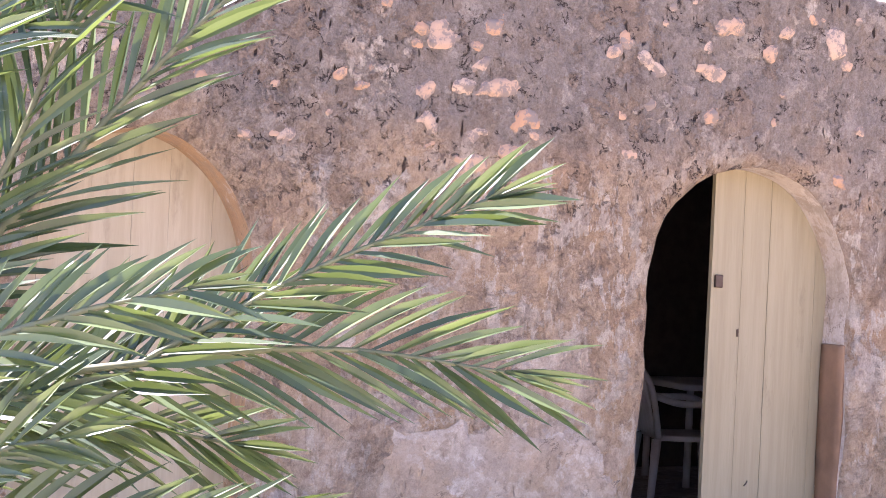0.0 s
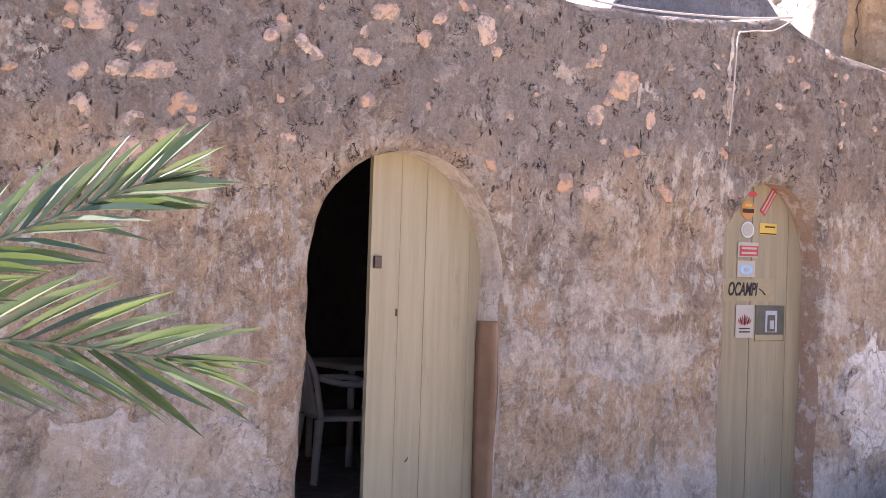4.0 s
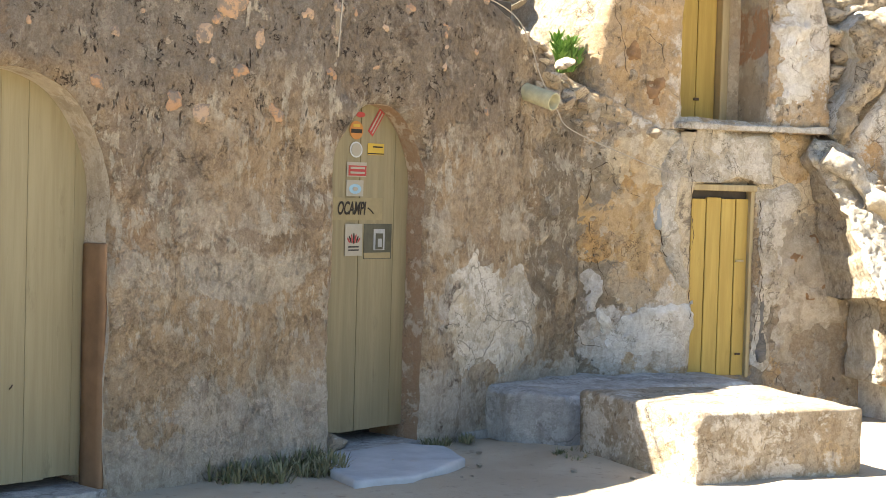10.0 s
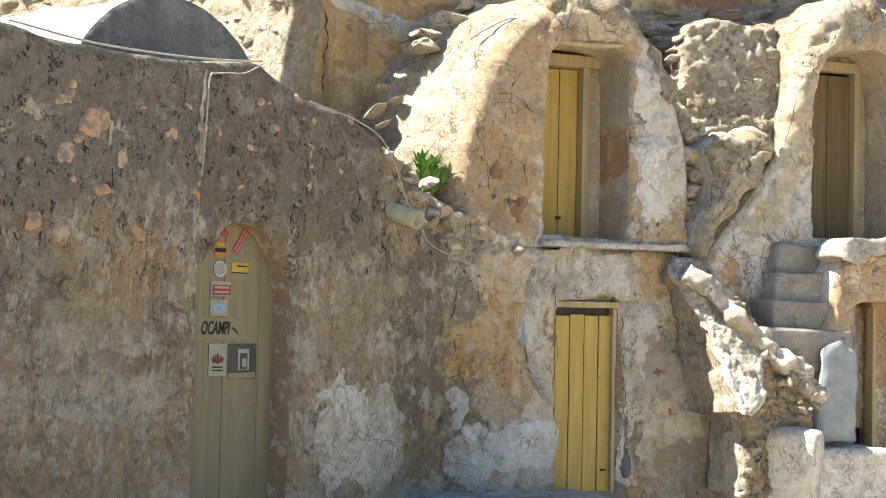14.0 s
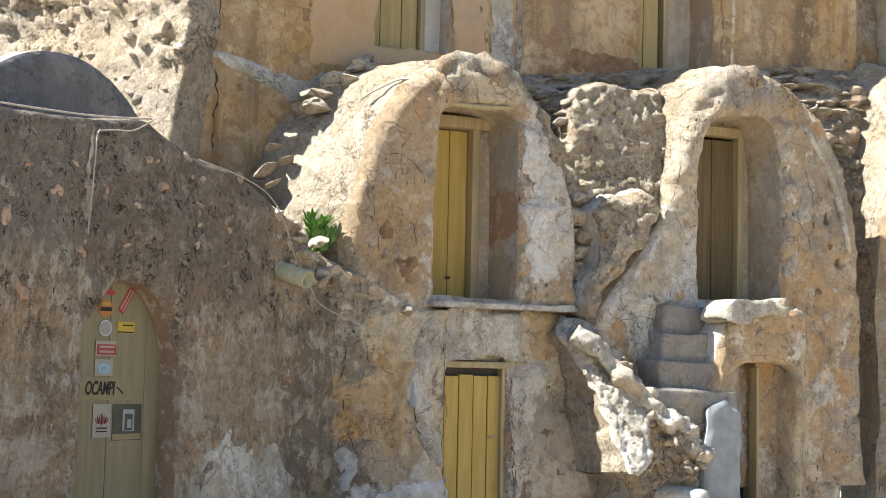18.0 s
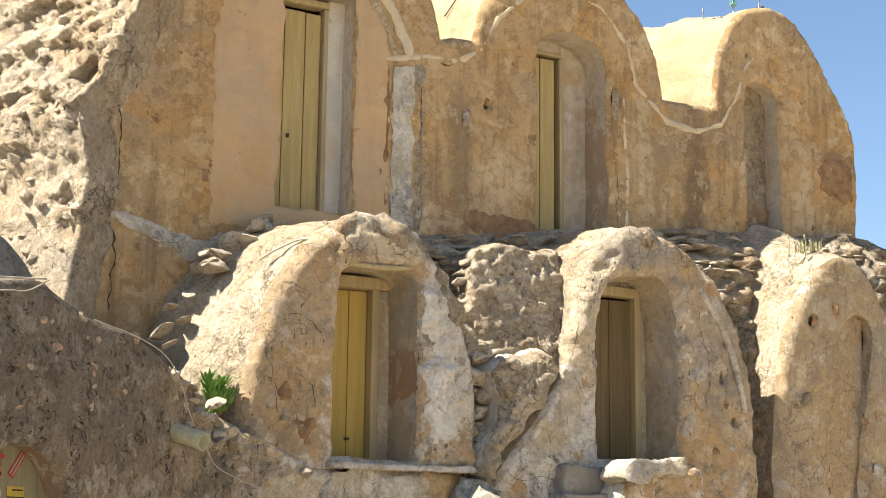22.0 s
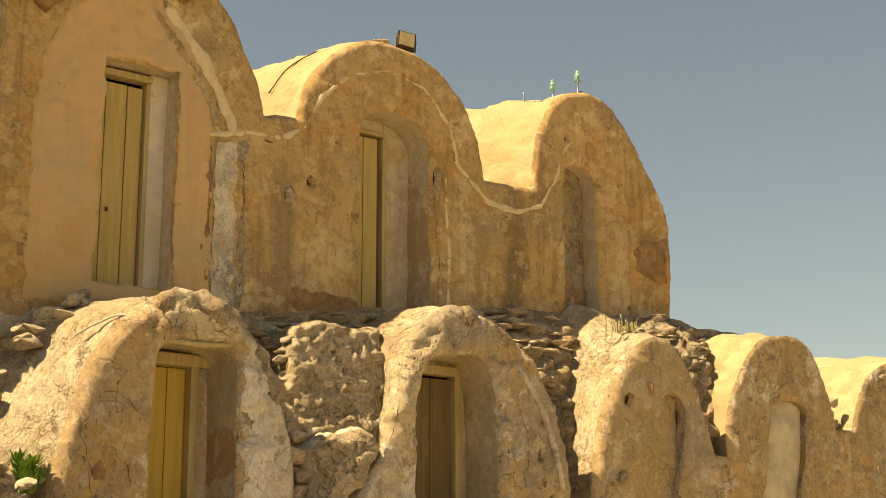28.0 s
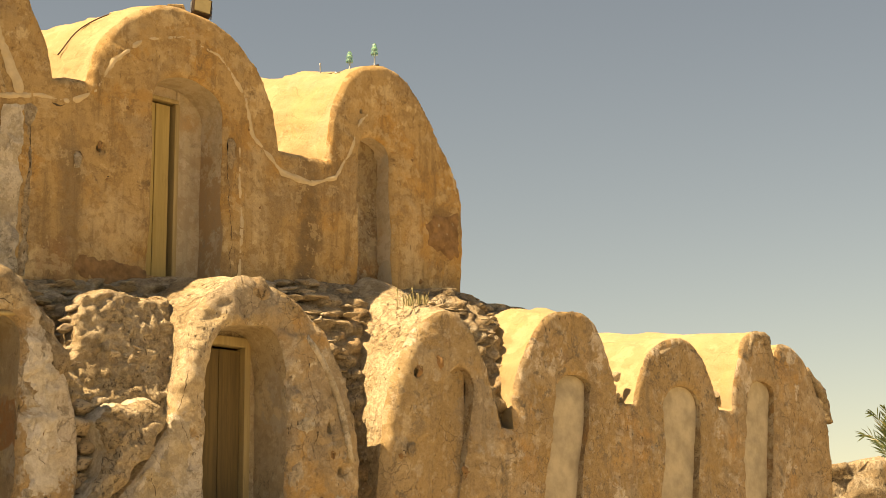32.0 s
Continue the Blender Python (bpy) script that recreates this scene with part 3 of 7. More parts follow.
        Q[:, 2] += rise * np.array(far)
        V2 = [tuple(q) for q in Q]
    if reveal is not None:
        reveal += [VR, FR]
    return (V, F), (V2, F2)


def angular(seed, flat=0.7, points=15):
    """A broken stone: the hull of scattered points with blunted edges."""
    r = random.Random(seed)
    bm = bmesh.new()
    for _ in range(points):
        v = Vector((r.gauss(0, 1), r.gauss(0, 1), r.gauss(0, 1))).normalized() * r.uniform(0.42, 0.55)
        bm.verts.new((v.x, v.y, v.z * flat))
    bmesh.ops.convex_hull(bm, input=bm.verts[:])
    bmesh.ops.delete(bm, geom=[v for v in bm.verts if not v.link_faces], context="VERTS")
    bmesh.ops.dissolve_limit(bm, angle_limit=radians(14), verts=bm.verts[:], edges=bm.edges[:])
    bmesh.ops.bevel(bm, geom=bm.edges[:], offset=0.035, segments=1, affect="EDGES")
    bmesh.ops.triangulate(bm, faces=bm.faces[:])
    me = bpy.data.meshes.new("stone")
    bm.to_mesh(me)
    bm.free()
    me.materials.append(MATS["stone"])
    return me


STONES = [angular(k, 0.5 + 0.1 * (k % 4), 12 + k % 5) for k in range(10)]
rng = random.Random(4)


def stone_at(parent, place, size, name="stone", rnd=None, tilt=25, meshes=STONES, flat=1.0):
    r = rnd or rng
    ob = new(name, r.choice(meshes))
    turn = Euler((radians(r.uniform(-tilt, tilt)), radians(r.uniform(-tilt, tilt)), r.uniform(0, 6.28)))
    scale = (size * r.uniform(0.8, 1.3), size * r.uniform(0.7, 1.1), size * flat * r.uniform(0.7, 1.1))
    ob.parent = parent
    ob.matrix_world = Matrix.LocRotScale(place, turn, scale)
    return ob


# ---- what lies on a wall's skin ----
SKINS = {}


def skin_depth(key, s, z):
    sag, seed, relief = SKINS[key]
    p = np.stack([np.ravel(s), np.ravel(z), 0 * np.ravel(s)], 1)
    d = sag * fbm(p, 0.55, 3, seed) + 0.006 * fbm(p, 0.07, 2, seed + 9)
    return d.reshape(np.shape(s)) + relief(s, z)


def along(points, widths):
    """A stroke: inside its width on both sides of a line of (s, z) points."""
    P = np.array(points, float)
    W = np.array(widths if isinstance(widths, (list, tuple)) else [widths] * len(P), float)

    def f(s, z):
        best = np.full(np.shape(s), 9.0)
        for a, b, wa, wb in zip(P[:-1], P[1:], W[:-1], W[1:]):
            d = b - a
            q = np.clip(((s - a[0]) * d[0] + (z - a[1]) * d[1]) / max(d @ d, 1e-9), 0, 1)
            best = np.minimum(best, np.hypot(s - a[0] - q * d[0], z - a[1] - q * d[1]) - (wa + (wb - wa) * q))
        return best
    return f


def polygon(points):
    P = np.array(points, float)

    def f(s, z):
        best, inside = np.full(np.shape(s), 9.0), np.zeros(np.shape(s), bool)
        for a, b in zip(P, np.roll(P, -1, 0)):
            d = b - a
            q = np.clip(((s - a[0]) * d[0] + (z - a[1]) * d[1]) / max(d @ d, 1e-9), 0, 1)
            best = np.minimum(best, np.hypot(s - a[0] - q * d[0], z - a[1] - q * d[1]))
            cross = (a[1] > z) != (b[1] > z)
            inside ^= cross & (s < a[0] + (z - a[1]) * d[0] / (d[1] if abs(d[1]) > 1e-9 else 1e-9))
        return np.where(inside, -best, best)
    return f


def oval(s0, z0, rs, rz, turn=0.0):
    c, q = math.cos(turn), math.sin(turn)

    def f(s, z):
        x, y = (s - s0) * c + (z - z0) * q, (z - z0) * c - (s - s0) * q
        return (np.hypot(x / rs, y / rz) - 1) * min(rs, rz)
    return f


def crags(size, depth, seed, lean=0.0):
    """Relief of packed broken rock: blocks at uneven depth with deep joints, and smaller chips on them."""
    def f(s, z):
        p = np.stack([np.ravel(s), np.ravel(z), 0 * np.ravel(s)], 1)
        ws, wz = (0.35 * size * fbm(p, size * 0.8, 2, seed + 1)).reshape(np.shape(s)), (0.35 * size * fbm(p, size * 0.8, 2, seed + 2)).reshape(np.shape(s))
        f1, f2, who = cells(s + ws, (z + wz) * 1.5, size, seed)
        g1, g2, who2 = cells(s + wz, (z + ws) * 1.3, size * 0.38, seed + 3)
        out = -depth * (0.8 * who + 0.8 * np.clip((f2 - f1) / (0.2 * size), 0, 1)) - depth * 0.35 * (0.7 * who2 + np.clip((g2 - g1) / (0.08 * size), 0, 1))
        return out + (0.5 * depth * fbm(p, 2.2 * size, 3, seed + 5)).reshape(np.shape(s))
    return f


def coat(name, f, key, shape, extent, material, parent, label="", proud=0.007, step=0.022, rag=0.02, seed=1, grain=0.14):
    """A thin ragged sheet of plaster that follows a wall's skin."""
    s0, s1, z0, z1 = extent
    sheet, _ = shell(f, s0, s1, z0, z1, step, wobble(wobble(shape, grain, rag, seed), grain * 0.3, rag * 0.45, seed + 5), [], 0, 0.012, seed=seed, sag=0.0, relief=lambda s, z: skin_depth(key, s, z) - proud - 0.006)
    ob = hang(name, mesh_from(name, *sheet), material, None, label)
    ob.matrix_world = frame_matrix(f)
    ob.parent = parent
    ob.matrix_parent_inverse = parent.matrix_world.inverted()
    return ob


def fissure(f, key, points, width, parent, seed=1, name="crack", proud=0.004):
    """A wandering crack with broken lips: a flat narrow ribbon, the shade inside put into its dark colour."""
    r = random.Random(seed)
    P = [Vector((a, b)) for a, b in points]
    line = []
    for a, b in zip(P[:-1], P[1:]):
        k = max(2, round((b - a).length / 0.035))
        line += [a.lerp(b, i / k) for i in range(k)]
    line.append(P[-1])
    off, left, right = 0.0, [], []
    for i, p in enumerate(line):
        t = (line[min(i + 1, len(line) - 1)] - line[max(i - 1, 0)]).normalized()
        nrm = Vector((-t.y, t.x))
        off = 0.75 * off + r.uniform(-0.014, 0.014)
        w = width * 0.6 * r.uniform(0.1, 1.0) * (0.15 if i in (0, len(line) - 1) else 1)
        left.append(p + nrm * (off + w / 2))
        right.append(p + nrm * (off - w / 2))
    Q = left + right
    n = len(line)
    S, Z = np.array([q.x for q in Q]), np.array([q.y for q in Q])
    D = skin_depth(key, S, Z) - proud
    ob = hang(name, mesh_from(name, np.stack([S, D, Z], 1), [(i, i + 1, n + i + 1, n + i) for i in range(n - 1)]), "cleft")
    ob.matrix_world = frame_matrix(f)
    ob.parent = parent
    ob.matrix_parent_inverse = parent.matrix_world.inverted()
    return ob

# ---- ground ----
def build_ground():
    lo, hi, k = -3.0, 13.0, 0.1
    xs = np.concatenate([[-2500, -300, -60, -20, -8], np.arange(lo, hi, k), [14, 18, 30, 80, 400, 2500]])
    ys = np.concatenate([[-2500, -300, -60, -20, -6], np.arange(0, 9.6, k), [11, 14, 20, 40, 90, 400, 2500]])
    X, Y = np.meshgrid(xs, ys, indexing="ij")
    pts = np.stack([X.ravel(), Y.ravel(), 0 * X.ravel()], 1)
    near = ((X > lo) & (X < hi) & (Y > 0) & (Y < 9.5)).ravel()
    H = np.where(near, 0.018 * fbm(pts, 0.8, 3, 5) + 0.008 * fbm(pts, 0.18, 2, 6), 0) - 0.012
    V = np.stack([X.ravel(), Y.ravel(), H], 1)
    n, m = X.shape
    F = [(i * m + j, (i + 1) * m + j, (i + 1) * m + j + 1, i * m + j + 1) for i in range(n - 1) for j in range(m - 1)]
    ob = hang("ground", mesh_from("ground", V, F), "sand")
    tagged(ob, "pale trodden sandy earth of the yard", "ground", kind="structure")


build_ground()


def put_mesh(name, data, f, material, parent, label="", off=0.0):
    ob = hang(name, mesh_from(name, *data), material, None, label)
    ob.matrix_world = frame_matrix(f, 0, off, 0)
    if parent:
        ob.parent = parent
        ob.matrix_parent_inverse = parent.matrix_world.inverted()
    return ob


# ---- yard wall with three arched doorways ----
TOP_A = [(-9, 3.0), (-4, 2.98), (-1.57, 2.88), (-0.9, 2.81), (-0.3, 2.80), (0.3, 2.84), (0.78, 2.88), (1.0, 2.78), (1.2, 2.70), (1.68, 2.63), (1.85, 2.56), (2.1, 2.42), (2.45, 2.2), (2.7, 2.1)]
D0 = arch_shape(-4.47, 0.45, 0.45, 1.38, 1.95, -1)
D1 = arch_shape(-1.70, 0.545, 0.545, 1.42, 2.0, -1)
D2 = arch_shape(0.70, 0.375, 0.375, 1.52, 1.975, -1)
FLAKE_A, CRAG_A = flakes(0.4, 0.012, 3), crags(0.12, 0.022, 16)
SKINS["a"] = (0.03, 31, lambda s, z: FLAKE_A(s, z) + (CRAG_A(s, z) + 0.02) * np.clip((s - 1.95) / 0.3, 0, 1))
wall_a = thing("wall_yard", at(FA, -2, 0, 0), "weathered brown plastered yard wall with arched doorways", "wall", kind="structure")
reveals = []
front, skin = shell(FA, -9, 2.66, -0.05, 3.1, 0.04, both(wobble(under(TOP_A), 0.3, 0.02, 2), box_shape(-8.9, 2.64, -1, 4)), [(wobble(D0, 0.3, 0.01, 4), 0.42), (wobble(D1, 0.3, 0.012, 5), 0.42), (wobble(D2, 0.3, 0.01, 6), 0.42)], 0.42, 0.035, seed=31, sag=0.03, reveal=reveals, relief=SKINS["a"][2])
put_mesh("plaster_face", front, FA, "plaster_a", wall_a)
put_mesh("wall_top", skin, FA, "plaster_a", wall_a)
for lo, hi in ((-6, -3), (-3, -0.5), (-0.5, 2)):
    F = [f for f in reveals[1] if lo < reveals[0][f[0]][0] < hi]
    used = sorted({i for f in F for i in f})
    place = {i: k for k, i in enumerate(used)}
    put_mesh("reveal", ([reveals[0][i] for i in used], [tuple(place[i] for i in f) for f in F]), FA, "reveal_pale", wall_a, "plastered door reveal")

# ---- ground floor of the store rooms ----
FLAKE_B, CRAG_B = flakes(0.35, 0.018, 5), crags(0.13, 0.022, 15)
SKINS["b"] = (0.04, 41, lambda s, z: FLAKE_B(s, z) + (CRAG_B(s, z) + 0.02) * np.clip((0.85 - s) / 0.3, 0, 1))
wall_b = thing("wall_store", at(FB, 1.5, 0, 0), "ochre and white flaking plaster wall below the store rooms", "wall", kind="structure")
TOP_B = [(0.2, 2.3), (0.6, 2.15), (1.0, 1.95), (2.2, 1.97), (2.35, 1.75), (2.7, 1.35), (3.0, 1.2), (3.3, 1.1)]
YD = box_shape(1.25, 1.70, 0.28, 1.58)
front, skin = shell(FB, 0.25, 3.3, -0.05, 2.4, 0.035, both(wobble(under(TOP_B), 0.25, 0.02, 8), box_shape(0.2, 3.28, -1, 4)), [(wobble(YD, 0.3, 0.008, 9), 0.12)], 0.6, 0.06, seed=41, sag=0.04, relief=SKINS["b"][2])
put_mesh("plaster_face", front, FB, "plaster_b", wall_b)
put_mesh("terrace", skin, FB, "plaster_b", wall_b)

# ---- vaulted rooms of the first tier ----
SKINS["c"] = (0.026, 57, both_relief(flakes(0.26, 0.022, 9), lumps(0.11, 0.008, 4)))
CELLS = [
    ("d3", 0.35, 2.35, 1.95, arch_shape(1.38, 0.92, 0.90, 2.15, 3.70, -1, 2.1), (arch_shape(1.45, 0.32, 0.33, 3.2, 3.38, 2.03, 3.0), 0.55), 1.0),
    ("d4", 2.3, 4.98, 0.7, either(arch_shape(3.72, 0.72, 1.22, 2.3, 3.91, -1), both(under([(2.3, 1.75), (2.4, 1.9), (3.05, 2.72), (3.2, 2.8)]), box_shape(2.36, 3.4, 0, 3))), (arch_shape(3.76, 0.40, 0.38, 2.4, 3.53, 2.10, 4.0), 0.52), 1.0),
    ("n8", 4.98, 6.68, -0.05, arch_shape(5.95, 0.80, 0.70, 2.4, 3.88, -1), (leaning(arch_shape(6.10, 0.20, 0.20, 3.2, 3.42, 1.0), 3.4, 0.17), 0.12), 1.0),
]
CELLS += [
    ("n9", 6.68, 8.46, -0.05, arch_shape(7.72, 0.97, 0.64, 2.9, 4.13, -1), (leaning(arch_shape(7.67, 0.26, 0.26, 3.38, 3.49, 2.0), 3.4, 0.19), 0.3), 1.2),
    ("n10", 8.46, 10.2, -0.05, arch_shape(9.38, 0.78, 0.72, 3.0, 4.02, -1, 2.1), (leaning(arch_shape(9.44, 0.32, 0.32, 3.28, 3.52, 2.0), 3.4, 0.14), 0.3), 3.4),
    ("n11", 10.2, 11.26, -0.05, arch_shape(10.86, 0.55, 0.48, 3.2, 4.28, -1), (leaning(arch_shape(10.91, 0.28, 0.28, 3.55, 3.72, 2.0), 3.6, 0.15), 0.3), 3.4),
    ("n12", 11.26, 12.6, -0.05, arch_shape(11.35, 0.3, 0.90, 2.9, 4.17, -1), None, 3.4),
]
PEGS = [arch_shape(4.59, 0.03, 0.03, 2.78, 2.84, 2.74), arch_shape(5.55, 0.03, 0.03, 3.32, 3.36, 3.28), arch_shape(4.72, 0.025, 0.025, 2.45, 2.49, 2.42)]
BEVEL = {"d3": (0.07, 0.045), "d4": (0.10, 0.06), "n8": (0.07, 0.05)}


def left_bevel(key, shape, hole):
    """The broad flank that falls away from the front on the sunny side."""
    w, depth = BEVEL.get(key, (0.04, 0.0))
    mid = {"d3": 1.45, "d4": 3.75, "n8": 5.8}.get(key, 99)

    def f(s, z):
        side = np.clip((mid - s) / 0.25, 0, 1)
        if key == "d4":
            side = side * np.clip((z - 2.75) / 0.15, 0, 1)
        return depth * side * np.clip((w + shape(s, z)) / w, 0, 1)
    return f


ALL = either(*[c[4] for c in CELLS[1:]], box_shape(6.55, 6.9, 0, 2.92), box_shape(8.2, 8.7, 0, 3.27), box_shape(10.0, 10.4, 0, 3.32), box_shape(11.1, 11.4, 0, 3.9))
for key, s0, s1, z0, shape, hole, back in CELLS:
    cell = thing("vaulted_room", at(FB, (s0 + s1) / 2, 0, z0), "small barrel vaulted mud plaster store room", "store room", "vaulted store rooms")
    holes = [(wobble(hole[0], 0.3, 0.012, 3), hole[1])] if hole else []
    holes += [(p, 0.12) for p in PEGS] if key in ("d4", "n8") else []
    near = key in ("d3", "d4")
    body = wobble(shape if key == "d3" else ALL, 0.4, 0.03 if near else 0.018, 21)
    side = []
    front, skin = shell(FB, s0, s1, z0, 4.4, 0.03, body, holes, back, 0.04 if near else 0.025, seed=57, sag=0.026, reveal=side, relief=both_relief(SKINS["c"][2] if near else flakes(0.5, 0.012, 9), left_bevel(key, shape, hole)), flare={"d3": 0.62, "d4": 0.35, "n8": -0.45, "n9": -0.9}.get(key, 0.0), rise={"d3": 0.12, "d4": 0.1, "n8": 0.42, "n9": 0.15}.get(key, 0.36))
    put_mesh("front_wall", front, FB, "plaster_b", cell)
    # far niche reveals use the darker mud to put their shade into colour
    if side and side[1]:
        put_mesh("reveal", side, FB, "reveal_c" if near else "niche_mud", cell, "smooth grey cream door reveal" if near else "mud niche reveal darkened for its shade")
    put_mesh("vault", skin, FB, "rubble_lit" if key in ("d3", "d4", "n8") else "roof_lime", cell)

# ---- upper tier ----
SKINS["u"] = (0.03, 93, flakes(0.6, 0.01, 11))
UP = [
    ("u1", -0.9, 2.72, [(leaning(box_shape(1.11, 1.73, 3.95, 5.71), 4.8, 0.01), 0.30)]),
    ("u2", 2.72, 5.18, [(arch_shape(3.84, 0.37, 0.38, 5.55, 5.82, 4.05), 0.42)]),
    ("u3", 5.18, 7.25, [(arch_shape(6.02, 0.22, 0.22, 5.55, 5.74, 4.2), 0.3)]),
]
CREST = either(
    arch_shape(1.3, 1.3, 1.25, 5.25, 6.72, -1), box_shape(-0.9, 2.75, 0, 5.52), box_shape(-0.9, 0.7, 0, 6.2),
    arch_shape(3.8, 1.0, 1.06, 5.3, 6.45, -1), box_shape(2.6, 2.86, 0, 5.55), box_shape(2.6, 5.25, 0, 5.38),
    arch_shape(6.16, 0.78, 1.02, 5.3, 6.51, -1, 2.2, 1.45), box_shape(5.1, 7.15, 0, 5.38))


def broken_end(s, z):
    return np.interp(z, [2, 4.4, 5.3, 6.5], [-0.47, -0.45, -0.09, 0.15]) - s


RIM = both(wobble(CREST, 0.5, 0.025, 9), broken_end)
PEGS_U = [arch_shape(2.97, 0.024, 0.024, 5.02, 5.045, 4.995), arch_shape(4.31, 0.03, 0.03, 5.30, 5.38, 5.22), arch_shape(5.86, 0.022, 0.022, 5.98, 6.0, 5.95), arch_shape(0.05, 0.022, 0.022, 5.2, 5.22, 5.17)]
for key, s0, s1, holes in UP:
    cell = thing("upper_room", at(FU, (s0 + s1) / 2, 0, 3.3), "tall barrel vaulted upper store room in smooth tan plaster", "store room", "upper store rooms")
    cut = [(wobble(h, 0.3, 0.008, 3), d) for h, d in holes] + [(p, 0.1) for p in PEGS_U]
    side = []
    front, skin = shell(FU, s0, s1, 2.3, 7.0, 0.03, RIM, cut, 3.2, 0.04, rise=0.48, seed=93, sag=0.03, reveal=side, relief=SKINS["u"][2])
    put_mesh("front_wall", front, FU, "plaster_u", cell)
    put_mesh("reveal", side, FU, "reveal_u", cell, "streaked grey cream door reveal")
    put_mesh("vault", skin, FU, "roof_lime", cell)

# ---- more materials ----
def make_wood(name, light, dark, gap=0.4):
    n = Nodes(name, 0.75)
    r = n.random()
    grain = n.noise(26, 6, 0.65, stretch=(1, 1, 0.06))
    col = n.mix(n.step(grain, 0.35, 0.7), dark, light)
    col = n.mix(n.calc("MULTIPLY", r, 0.35), col, dark)
    col = n.mix(n.calc("MULTIPLY", n.step(n.noise(7, 6, 0.7, stretch=(1, 1, 0.3), shift=4), 0.58, 0.75), 0.6), col, tuple(c * 0.55 for c in dark))
    return n.done(col, grain, 0.35, 0.006)


make_wood("cream_wood", (0.315, 0.27, 0.162), (0.265, 0.225, 0.132))
make_wood("light_wood", (0.46, 0.40, 0.27), (0.39, 0.335, 0.215))
# olive cream planks, darkened so the recess shade is in the wood tone
make_wood("shaded_olive_wood", (0.235, 0.20, 0.118), (0.19, 0.16, 0.092))
make_wood("yellow_wood", (0.50, 0.36, 0.10), (0.40, 0.275, 0.075))
make_wood("faded_wood", (0.48, 0.37, 0.165), (0.37, 0.28, 0.12))
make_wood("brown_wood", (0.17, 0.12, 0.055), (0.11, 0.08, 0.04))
make_wood("pale_wood", (0.44, 0.35, 0.195), (0.32, 0.25, 0.135))
# near-black plaster: the shade indoors and behind doors is put into its colour
plain("indoor_shade", (0.08, 0.07, 0.06), 0.95, vary=0.3)
plain("niche_plaster", (0.50, 0.44, 0.33), 0.92, vary=0.35, scale=4.0, bump=0.5)
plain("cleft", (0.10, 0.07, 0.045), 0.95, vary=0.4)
# blue grey lime, kept darker so the slab's shade sits in the colour
plain("blue_lime", (0.30, 0.315, 0.315), 0.9, vary=0.3, scale=6.0, bump=0.4)
plain("white_plastic", (0.62, 0.62, 0.60), 0.45, vary=0.06)
plain("iron", (0.10, 0.07, 0.05), 0.6, 0.6)
plain("steel", (0.45, 0.46, 0.46), 0.4, 0.9)
plain("cable", (0.42, 0.37, 0.30), 0.7)
plain("pipe_clay", (0.45, 0.42, 0.27), 0.6, vary=0.3)
plain("ochre_paint", (0.26, 0.16, 0.09), 0.9, vary=0.3, scale=5.0, bump=0.4)
# sticker tones are lowered too, carrying the shade of the door recess
plain("paper", (0.30, 0.28, 0.225), 0.7, vary=0.1)
plain("tan_board", (0.24, 0.20, 0.11), 0.8, vary=0.15)
plain("ink", (0.03, 0.025, 0.02), 0.8)
plain("red_print", (0.32, 0.045, 0.04), 0.6, vary=0.1)
plain("orange_print", (0.36, 0.16, 0.04), 0.6, vary=0.1)
plain("yellow_print", (0.42, 0.29, 0.04), 0.6, vary=0.1)
plain("blue_print", (0.22, 0.36, 0.46), 0.6, vary=0.1)
plain("photo_print", (0.055, 0.055, 0.036), 0.35, vary=0.3, scale=20)
plain("bark", (0.20, 0.14, 0.08), 0.95, vary=0.5, scale=18, bump=0.8)


def make_leaf():
    n = Nodes("palm_leaf", 0.34)
    n.bsdf.inputs["Specular IOR Level"].default_value = 0.6
    geo = n.t.nodes.new("ShaderNodeNewGeometry").outputs["Random Per Island"]
    col = n.mix(geo, (0.022, 0.045, 0.020), (0.105, 0.145, 0.055))
    col = n.mix(n.calc("GREATER_THAN", geo, 0.95), col, (0.20, 0.18, 0.07))
    n.done(col, n.noise(60, 3, 0.6), 0.15, 0.004)
    thin = n.t.nodes.new("ShaderNodeBsdfTranslucent")
    n.t.links.new(n.mix(0.6, col, (0.24, 0.32, 0.05)), thin.inputs["Color"])
    blend = n.put("ShaderNodeMixShader", Fac=0.2)
    n.t.links.new(n.bsdf.outputs[0], blend.inputs[1])
    n.t.links.new(thin.outputs[0], blend.inputs[2])
    n.t.links.new(blend.outputs[0], n.t.nodes["Material Output"].inputs["Surface"])
    n = Nodes("weed_leaf", 0.6)
    geo = n.t.nodes.new("ShaderNodeNewGeometry").outputs["Random Per Island"]
    n.done(n.mix(geo, (0.09, 0.19, 0.04), (0.20, 0.32, 0.08)))
    n = Nodes("dry_grass", 0.8)
    geo = n.t.nodes.new("ShaderNodeNewGeometry").outputs["Random Per Island"]
    n.done(n.mix(geo, (0.12, 0.13, 0.06), (0.30, 0.26, 0.15)))


make_leaf()

glass = Nodes("green_glass", 0.12)
glass.bsdf.inputs["Transmission Weight"].default_value = 0.75
glass.done((0.30, 0.62, 0.50))


